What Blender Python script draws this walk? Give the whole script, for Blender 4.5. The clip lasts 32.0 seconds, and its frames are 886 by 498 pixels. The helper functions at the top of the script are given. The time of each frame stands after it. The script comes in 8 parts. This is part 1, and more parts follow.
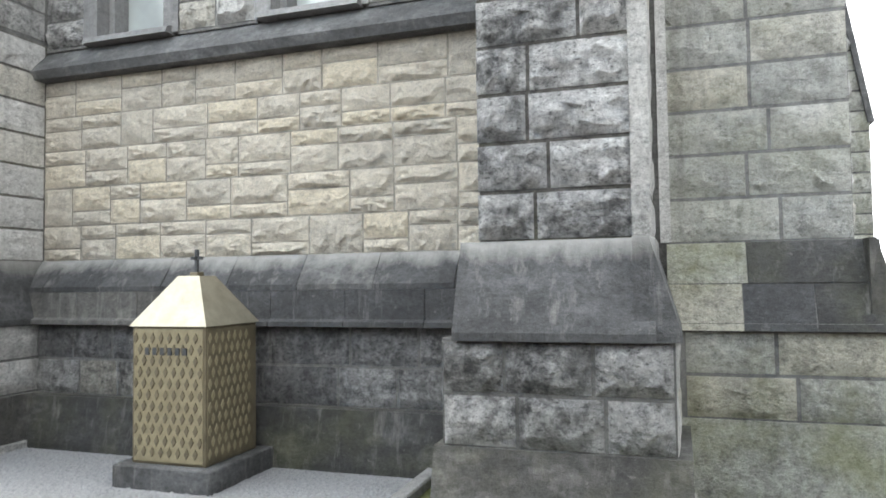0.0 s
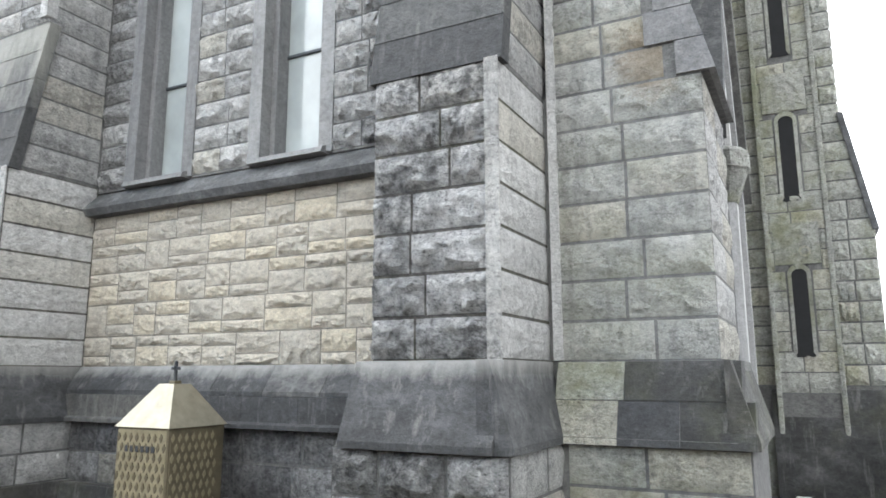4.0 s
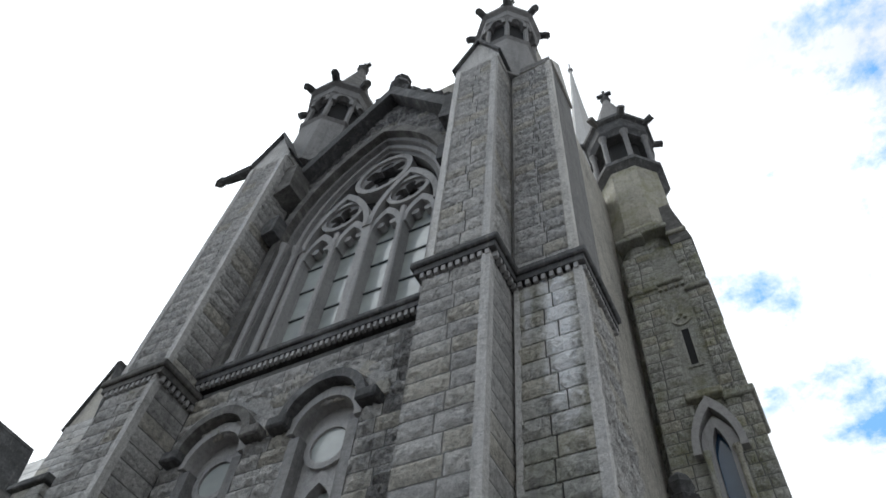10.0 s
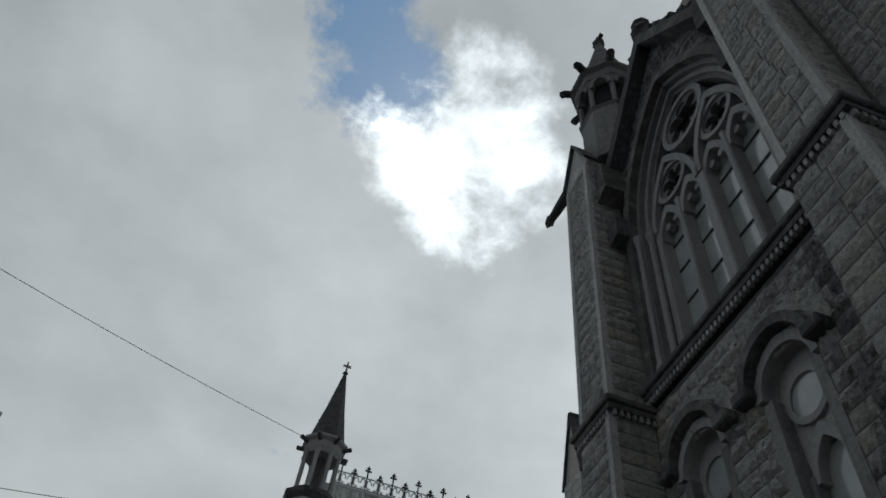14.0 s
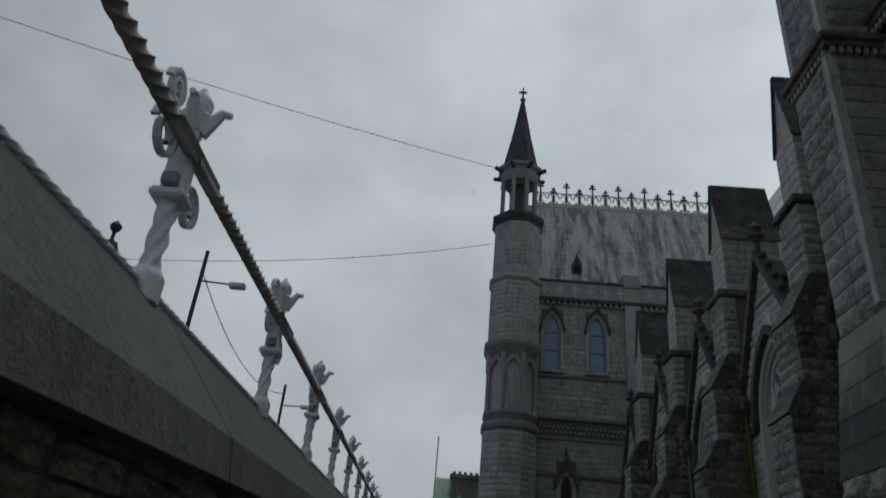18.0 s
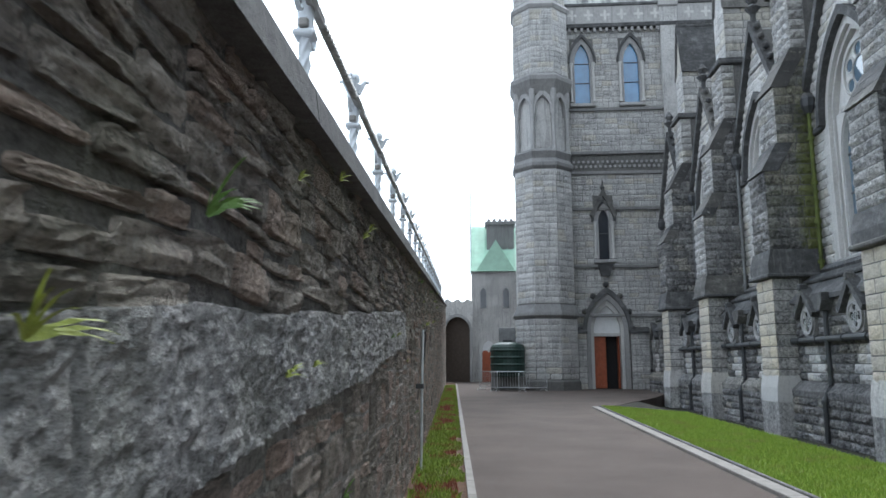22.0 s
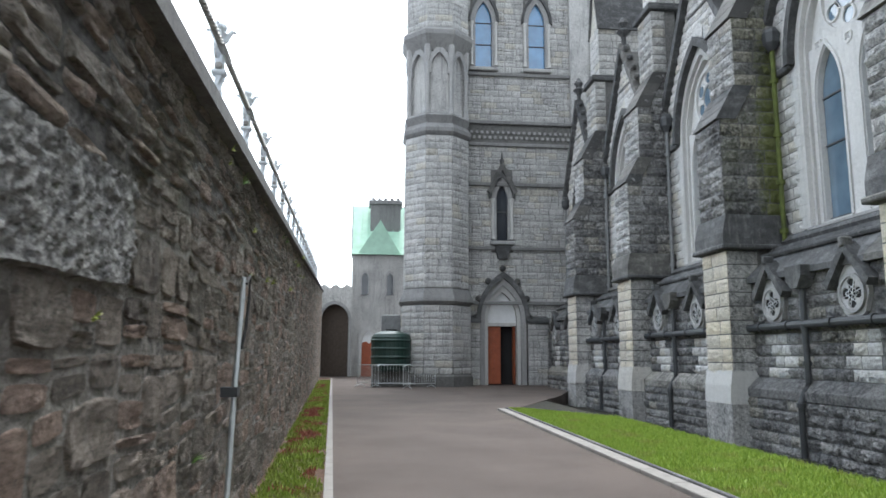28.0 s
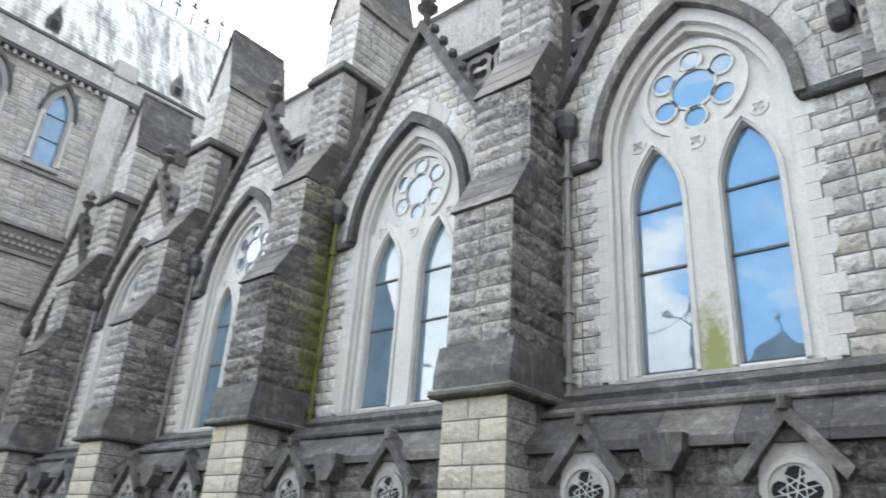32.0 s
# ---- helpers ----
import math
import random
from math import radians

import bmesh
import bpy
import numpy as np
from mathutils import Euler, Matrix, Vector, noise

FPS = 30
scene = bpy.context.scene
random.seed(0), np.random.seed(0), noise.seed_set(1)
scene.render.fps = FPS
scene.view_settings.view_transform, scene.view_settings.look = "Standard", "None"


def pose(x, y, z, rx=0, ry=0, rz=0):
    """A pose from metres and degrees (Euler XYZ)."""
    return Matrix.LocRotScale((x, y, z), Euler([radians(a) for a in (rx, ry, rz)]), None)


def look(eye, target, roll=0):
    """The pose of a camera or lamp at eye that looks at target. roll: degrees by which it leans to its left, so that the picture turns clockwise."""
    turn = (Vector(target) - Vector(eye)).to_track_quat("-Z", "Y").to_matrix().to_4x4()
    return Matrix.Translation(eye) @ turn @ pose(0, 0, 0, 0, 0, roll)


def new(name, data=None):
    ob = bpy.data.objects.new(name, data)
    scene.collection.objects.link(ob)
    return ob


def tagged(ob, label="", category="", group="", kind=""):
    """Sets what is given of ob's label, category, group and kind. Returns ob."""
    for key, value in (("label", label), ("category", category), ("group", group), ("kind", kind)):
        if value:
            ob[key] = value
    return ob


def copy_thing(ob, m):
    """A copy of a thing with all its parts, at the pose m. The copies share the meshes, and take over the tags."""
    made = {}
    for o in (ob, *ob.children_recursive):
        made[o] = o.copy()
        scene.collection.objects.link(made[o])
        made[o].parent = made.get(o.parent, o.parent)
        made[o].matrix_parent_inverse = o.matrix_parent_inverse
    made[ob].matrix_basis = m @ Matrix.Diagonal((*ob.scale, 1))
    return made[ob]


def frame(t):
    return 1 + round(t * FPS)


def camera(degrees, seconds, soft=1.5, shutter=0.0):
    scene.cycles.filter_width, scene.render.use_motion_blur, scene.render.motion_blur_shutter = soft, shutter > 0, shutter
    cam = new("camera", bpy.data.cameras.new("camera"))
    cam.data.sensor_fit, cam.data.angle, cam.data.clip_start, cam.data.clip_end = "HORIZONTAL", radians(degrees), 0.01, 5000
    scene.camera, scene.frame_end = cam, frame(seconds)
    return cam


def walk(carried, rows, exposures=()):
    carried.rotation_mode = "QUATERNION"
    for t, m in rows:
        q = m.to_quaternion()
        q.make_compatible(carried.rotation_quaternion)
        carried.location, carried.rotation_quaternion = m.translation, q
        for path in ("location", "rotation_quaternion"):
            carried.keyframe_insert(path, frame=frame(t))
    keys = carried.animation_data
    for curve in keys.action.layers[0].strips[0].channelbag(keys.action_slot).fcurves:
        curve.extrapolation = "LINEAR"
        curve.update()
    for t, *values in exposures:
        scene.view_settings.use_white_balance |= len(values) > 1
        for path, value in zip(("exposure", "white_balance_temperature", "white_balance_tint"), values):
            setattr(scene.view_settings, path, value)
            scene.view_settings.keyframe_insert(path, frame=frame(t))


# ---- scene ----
cam = camera(64.1, 32.0, soft=1.6, shutter=0.3)
PATH = [
    (0.0, -1.878, 0.273, 1.520, 92.52, 0.76, 18.33),
    (0.5, -1.641, 0.219, 1.542, 90.35, 0.63, 20.40),
    (1.0, -1.412, 0.227, 1.491, 90.80, 1.15, 18.93),
    (1.5, -1.133, 0.266, 1.506, 92.43, 1.38, 19.90),
    (2.0, -0.876, 0.233, 1.513, 90.23, 0.44, 20.33),
    (2.5, -0.685, 0.254, 1.534, 95.50, 0.39, 17.48),
    (4.5, -0.022, 0.140, 1.696, 101.74, -0.28, 29.32),
    (5.0, 0.027, 0.187, 1.725, 106.07, -0.90, 27.50),
    (5.5, 0.124, 0.249, 1.740, 108.96, -1.32, 33.25),
    (6.0, 0.293, 0.290, 1.794, 108.42, 1.20, 26.35),
    (6.5, 0.345, 0.315, 1.858, 111.84, 1.10, 24.52),
    (7.0, 0.347, 0.262, 1.909, 115.73, 1.25, 24.61),
    (7.5, 0.352, 0.192, 1.963, 123.31, 0.60, 27.14),
    (8.0, 0.371, 0.145, 1.974, 129.54, 0.40, 27.24),
    (8.5, 0.381, 0.126, 1.981, 133.61, -1.28, 27.26),
    (9.0, 0.397, 0.112, 2.006, 138.35, -2.49, 26.08),
    (9.5, 0.413, 0.098, 2.028, 142.53, -3.72, 27.02),
    (10.0, 0.420, 0.100, 2.046, 145.77, -4.27, 27.34),
    (10.5, 0.417, 0.096, 2.064, 148.86, -3.67, 26.92),
    (11.0, 0.412, 0.102, 2.085, 150.30, -4.81, 27.29),
    (11.5, 0.423, 0.102, 2.085, 149.69, -5.56, 32.46),
    (12.0, 0.428, 0.099, 2.100, 146.40, -6.51, 39.86),
    (12.5, 0.422, 0.094, 2.114, 143.27, -7.35, 48.44),
    (13.0, 0.403, 0.083, 2.143, 143.04, -7.19, 57.90),
    (13.5, 0.392, 0.057, 2.146, 143.06, -6.44, 65.92),
    (15.5, 0.299, 0.013, 2.096, 134.76, -7.70, 80.18),
    (16.0, 0.237, 0.020, 2.080, 131.41, -7.99, 83.45),
    (16.5, 0.133, 0.003, 2.048, 126.62, -7.44, 87.16),
    (17.0, 0.108, -0.007, 2.038, 125.30, -7.13, 89.46),
    (17.5, 0.069, 0.011, 2.008, 122.02, -5.84, 89.53),
    (18.0, 0.000, 0.000, 1.947, 118.18, -4.90, 90.67),
    (18.5, -0.178, -0.042, 1.843, 111.57, -3.20, 91.17),
    (19.0, -0.307, -0.098, 1.802, 109.30, -2.50, 91.51),
    (19.5, -0.455, -0.099, 1.746, 105.78, -0.57, 92.18),
    (20.0, -0.709, -0.077, 1.716, 106.02, 1.00, 94.28),
    (20.5, -1.086, -0.168, 1.673, 104.92, -0.14, 92.45),
    (21.0, -1.486, -0.166, 1.627, 101.05, 0.30, 93.34),
    (21.5, -1.884, -0.174, 1.608, 99.65, -0.10, 94.90),
    (22.0, -2.325, -0.266, 1.592, 99.11, 0.06, 94.27),
    (22.5, -2.771, -0.261, 1.591, 102.35, 0.47, 96.39),
    (23.0, -3.258, -0.292, 1.588, 102.72, 0.34, 93.26),
    (23.5, -3.749, -0.297, 1.576, 102.66, 1.06, 94.03),
    (24.0, -4.183, -0.305, 1.589, 100.41, 0.19, 93.12),
    (24.5, -4.641, -0.353, 1.593, 100.96, 0.96, 90.46),
    (25.0, -5.110, -0.348, 1.587, 99.48, 0.42, 94.27),
    (25.5, -5.564, -0.401, 1.581, 100.28, 0.40, 90.42),
    (27.5, -7.374, -0.335, 1.493, 98.95, 0.23, 86.72),
    (28.0, -7.916, -0.386, 1.497, 98.65, -0.28, 84.62),
    (28.5, -8.401, -0.418, 1.507, 98.37, 0.55, 82.14),
    (29.0, -8.869, -0.383, 1.519, 99.27, 0.23, 83.11),
    (29.5, -9.322, -0.409, 1.513, 100.50, 1.02, 73.45),
    (30.0, -9.746, -0.451, 1.451, 101.55, 1.46, 68.70),
    (30.5, -10.232, -0.422, 1.563, 103.92, 0.61, 62.76),
    (31.0, -10.647, -0.406, 1.649, 106.82, -0.82, 53.83),
]
END = [(31.5, look((-11.034, -0.395, 1.666), (-12.465, 0.747, 2.473), 5.4)), (32.0, look((-11.396, -0.445, 1.733), (-12.628, 0.908, 2.540), 4.0))]
EXPOSURES = [(0.0, 2.15, 6600, 8), (2.5, 2.15, 6550, 9), (5.0, 2.0, 6450, 9), (7.0, 1.66, 6500, 9), (8.0, 1.5, 6500, 9), (9.5, 0.5, 6450, 9), (11.0, -0.2, 6400, 9), (13.0, -1.2, 6400, 7), (16.0, -1.75, 6150, 3), (17.0, -1.5, 6150, 3), (18.0, -1.55, 6150, 3), (19.0, -0.95, 6150, 4), (20.0, -0.35, 5750, 5), (21.0, 0.35, 5850, 6), (22.0, 1.15, 5900, 7), (23.5, 1.35, 5750, 7), (25.0, 1.35, 6050, 8), (28.0, 1.5, 6150, 8), (30.0, 1.53, 6200, 9), (31.0, 1.8, 6350, 9), (32.0, 1.85, 6400, 8)]
walk(cam, [(t, pose(x, y, z, rx, ry, rz)) for t, x, y, z, rx, ry, rz in PATH] + END, EXPOSURES)

from mathutils import noise as mnoise

# ---- world and light ----
SUN_ELEV, SUN_YAW = 60.0, 79.0
world = bpy.data.worlds.new("world")
scene.world = world
world.use_nodes = True
wn, wl = world.node_tree.nodes, world.node_tree.links
wn.clear()


def wnode(kind, **values):
    n = wn.new(kind)
    for k, v in values.items():
        n.inputs[k].default_value = v
    return n


sky = wn.new("ShaderNodeTexSky")
sky.sky_type, sky.sun_disc = "NISHITA", False
sky.sun_elevation, sky.sun_rotation = radians(SUN_ELEV), radians(-SUN_YAW)
coord = wn.new("ShaderNodeTexCoord")
cloud_map = wnode("ShaderNodeMapping", Location=(0.35, 0.1, 0.55), Scale=(1.0, 1.0, 1.6))
cloud_a = wnode("ShaderNodeTexNoise", Scale=1.9, Detail=10.0, Roughness=0.64)
cloud_b = wnode("ShaderNodeTexNoise", Scale=2.6, Detail=6.0, Roughness=0.52)
cover = wn.new("ShaderNodeValToRGB")
cover.color_ramp.elements[0].position, cover.color_ramp.elements[1].position = 0.27, 0.335
cover.color_ramp.elements[0].color = (0.06, 0.06, 0.06, 1)
shade = wn.new("ShaderNodeValToRGB")
shade.color_ramp.elements[0].position, shade.color_ramp.elements[1].position = 0.32, 0.72
shade.color_ramp.elements[0].color, shade.color_ramp.elements[1].color = (5.4, 5.7, 6.0, 1), (8.8, 9.1, 9.4, 1)
toward = wn.new("ShaderNodeVectorMath")
toward.operation = "DOT_PRODUCT"
sy, se = radians(SUN_YAW), radians(SUN_ELEV)
SUN_WAY = Vector((-math.sin(sy) * math.cos(se), math.cos(sy) * math.cos(se), math.sin(se)))
toward.inputs[1].default_value = SUN_WAY
GAP_WAY = Vector((-0.442, -0.057, 0.895))
LOW_GAP_WAY = Vector((-0.33, -0.85, 0.41))
glow = wn.new("ShaderNodeMapRange")
glow.interpolation_type = "SMOOTHSTEP"
for k, v in (("From Min", 0.7), ("From Max", 1.0), ("To Min", 1.0), ("To Max", 1.22)):
    glow.inputs[k].default_value = v
lit = wn.new("ShaderNodeMix")
lit.data_type, lit.blend_type = "RGBA", "MULTIPLY"
lit.inputs[0].default_value = 1.0
mixed = wn.new("ShaderNodeMix")
mixed.data_type = "RGBA"
back = wnode("ShaderNodeBackground", Strength=0.12)
wout = wn.new("ShaderNodeOutputWorld")
wl.new(coord.outputs["Generated"], cloud_map.inputs["Vector"])
wl.new(cloud_map.outputs[0], cloud_a.inputs["Vector"])
wl.new(cloud_map.outputs[0], cloud_b.inputs["Vector"])
wl.new(coord.outputs["Generated"], toward.inputs[0])
side = wnode("ShaderNodeSeparateXYZ")
wl.new(coord.outputs["Generated"], side.inputs[0])
lean_y = wn.new("ShaderNodeMath")
lean_y.operation = "ABSOLUTE"
wl.new(side.outputs["Y"], lean_y.inputs[0])
# a ragged gap in the cloud
hole = wn.new("ShaderNodeVectorMath")
hole.operation = "DOT_PRODUCT"
hole.inputs[1].default_value = GAP_WAY
wl.new(coord.outputs["Generated"], hole.inputs[0])
gap = wn.new("ShaderNodeMapRange")
for k, v in (("From Min", 0.986), ("From Max", 0.998), ("To Min", 0.0), ("To Max", 0.26)):
    gap.inputs[k].default_value = v
wl.new(hole.outputs["Value"], gap.inputs["Value"])
opened = wn.new("ShaderNodeMath")
opened.operation = "SUBTRACT"
# and a wider one low in the south
low_hole = wn.new("ShaderNodeVectorMath")
low_hole.operation = "DOT_PRODUCT"
low_hole.inputs[1].default_value = LOW_GAP_WAY
wl.new(coord.outputs["Generated"], low_hole.inputs[0])
low_gap = wn.new("ShaderNodeMapRange")
for k, v in (("From Min", 0.94), ("From Max", 0.985), ("To Min", 0.0), ("To Max", 0.22)):
    low_gap.inputs[k].default_value = v
wl.new(low_hole.outputs["Value"], low_gap.inputs["Value"])
gaps_all = wn.new("ShaderNodeMath")
gaps_all.operation = "ADD"
wl.new(gap.outputs[0], gaps_all.inputs[0])
wl.new(low_gap.outputs[0], gaps_all.inputs[1])
wl.new(cloud_a.outputs["Fac"], opened.inputs[0])
wl.new(gaps_all.outputs[0], opened.inputs[1])
clear = wn.new("ShaderNodeMath")
clear.operation = "MULTIPLY_ADD"
clear.inputs[1].default_value = -0.25
high = wn.new("ShaderNodeMath")
high.operation = "MULTIPLY"
aloft = wn.new("ShaderNodeMapRange")
for k, v in (("From Min", 0.56), ("From Max", 0.82)):
    aloft.inputs[k].default_value = v
wl.new(side.outputs["Z"], aloft.inputs["Value"])
wl.new(lean_y.outputs[0], high.inputs[0])
wl.new(aloft.outputs[0], high.inputs[1])
wl.new(high.outputs[0], clear.inputs[0])
wl.new(opened.outputs[0], clear.inputs[2])
wl.new(clear.outputs[0], cover.inputs["Fac"])
wl.new(cloud_b.outputs["Fac"], shade.inputs["Fac"])
wl.new(toward.outputs["Value"], glow.inputs["Value"])
wl.new(shade.outputs["Color"], lit.inputs[6])
# the cloud is thinner to the north and west than behind in the east
north = wn.new("ShaderNodeMapRange")
for k, v in (("From Min", -0.2), ("From Max", 0.6), ("To Min", 0.95), ("To Max", 1.25)):
    north.inputs[k].default_value = v
wl.new(side.outputs["Y"], north.inputs["Value"])
west = wn.new("ShaderNodeMapRange")
for k, v in (("From Min", -1.0), ("From Max", 0.6), ("To Min", 1.5), ("To Max", 0.8)):
    west.inputs[k].default_value = v
wl.new(side.outputs["X"], west.inputs["Value"])
thin = wn.new("ShaderNodeMath")
thin.operation = "MULTIPLY"
wl.new(north.outputs[0], thin.inputs[0])
wl.new(west.outputs[0], thin.inputs[1])
both = wn.new("ShaderNodeMath")
both.operation = "MULTIPLY"
wl.new(glow.outputs[0], both.inputs[0])
wl.new(thin.outputs[0], both.inputs[1])
# the veiled sun itself, a small bright patch
veil = wn.new("ShaderNodeMapRange")
veil.interpolation_type = "SMOOTHSTEP"
for k, v in (("From Min", 1.033), ("From Max", 1.049), ("To Min", 1.0), ("To Max", 3.3)):
    veil.inputs[k].default_value = v
ragged = wn.new("ShaderNodeMath")
ragged.operation = "MULTIPLY_ADD"
ragged.inputs[1].default_value = 0.085
wl.new(cloud_a.outputs["Fac"], ragged.inputs[0])
wl.new(toward.outputs["Value"], ragged.inputs[2])
wl.new(ragged.outputs[0], veil.inputs["Value"])
patch = wn.new("ShaderNodeMath")
patch.operation = "MULTIPLY"
wl.new(both.outputs[0], patch.inputs[0])
wl.new(veil.outputs[0], patch.inputs[1])
wl.new(patch.outputs[0], lit.inputs[7])
wl.new(cover.outputs["Color"], mixed.inputs[0])
bright = wn.new("ShaderNodeVectorMath")
bright.operation = "SCALE"
bright.inputs["Scale"].default_value = 1.7
deep = wn.new("ShaderNodeMix")
deep.data_type, deep.blend_type = "RGBA", "MULTIPLY"
deep.inputs[0].default_value = 1.0
deep.inputs[6].default_value = (1.0, 3.7, 7.6, 1)
wl.new(glow.outputs[0], deep.inputs[7])
tinged = wn.new("ShaderNodeMix")
tinged.data_type = "RGBA"
tinged.inputs[0].default_value = 0.75
wl.new(sky.outputs["Color"], bright.inputs[0])
wl.new(bright.outputs[0], tinged.inputs[6])
wl.new(deep.outputs[2], tinged.inputs[7])
wl.new(tinged.outputs[2], mixed.inputs[6])
wl.new(lit.outputs[2], mixed.inputs[7])
wl.new(mixed.outputs[2], back.inputs["Color"])
wl.new(back.outputs[0], wout.inputs["Surface"])

sun = new("sun", bpy.data.lights.new("sun", "SUN"))
sun.data.energy, sun.data.angle, sun.data.color = 1.2, radians(14), (1.0, 0.96, 0.9)
sun.matrix_world = look(SUN_WAY * 60, (0, 0, 0))

# ---- materials ----


class Nodes:
    """A small builder for node materials."""

    def __init__(self, name):
        self.mat = bpy.data.materials.new(name)
        self.mat.use_nodes = True
        self.n, self.l = self.mat.node_tree.nodes, self.mat.node_tree.links
        self.bsdf = self.n["Principled BSDF"]
        self.where = self.n.new("ShaderNodeNewGeometry").outputs["Position"]

    def node(self, kind, **values):
        n = self.n.new(kind)
        for k, v in values.items():
            if hasattr(v, "links"):
                self.l.new(v, n.inputs[k])
            else:
                n.inputs[k].default_value = v
        return n

    def noise(self, scale, detail=4.0, rough=0.55, stretch=None):
        at = self.where
        if stretch:
            at = self.node("ShaderNodeMapping", Vector=at, Scale=stretch).outputs[0]
        return self.node("ShaderNodeTexNoise", Vector=at, Scale=scale, Detail=detail, Roughness=rough).outputs["Fac"]

    def ramp(self, fac, stops):
        r = self.n.new("ShaderNodeValToRGB")
        self.l.new(fac, r.inputs["Fac"])
        e = r.color_ramp.elements
        while len(e) < len(stops):
            e.new(0.5)
        for el, (p, c) in zip(e, stops):
            el.position = p
            el.color = (c, c, c, 1) if isinstance(c, (int, float)) else (*c, 1)
        return r.outputs["Color"]

    def mix(self, a, b, fac, blend="MIX"):
        m = self.n.new("ShaderNodeMix")
        m.data_type, m.blend_type = "RGBA", blend
        for sock, v in ((m.inputs[0], fac), (m.inputs[6], a), (m.inputs[7], b)):
            if hasattr(v, "links"):
                self.l.new(v, sock)
            elif isinstance(v, (int, float)):
                sock.default_value = v
            else:
                sock.default_value = (*v, 1)
        return m.outputs[2]

    def piece(self):
        """A number that differs from piece to piece."""
        a = self.n.new("ShaderNodeObjectInfo").outputs["Random"]
        b = self.n.new("ShaderNodeNewGeometry").outputs["Random Per Island"]
        s = self.n.new("ShaderNodeMath")
        s.operation = "ADD"
        self.l.new(a, s.inputs[0])
        self.l.new(b, s.inputs[1])
        f = self.n.new("ShaderNodeMath")
        f.operation = "FRACT"
        self.l.new(s.outputs[0], f.inputs[0])
        return f.outputs[0]

    def bump(self, height, distance, strength=1.0, under=None):
        b = self.node("ShaderNodeBump", Height=height, Distance=distance, Strength=strength)
        if under is not None:
            self.l.new(under, b.inputs["Normal"])
        return b.outputs["Normal"]

    def done(self, color=None, rough=0.8, normal=None, **values):
        for key, v in (("Base Color", color), ("Roughness", rough), ("Normal", normal)):
            if v is None:
                continue
            if hasattr(v, "links"):
                self.l.new(v, self.bsdf.inputs[key])
            else:
                self.bsdf.inputs[key].default_value = (*v, 1) if isinstance(v, tuple) else v
        for k, v in values.items():
            self.bsdf.inputs[k.replace("_", " ")].default_value = v
        return self.mat


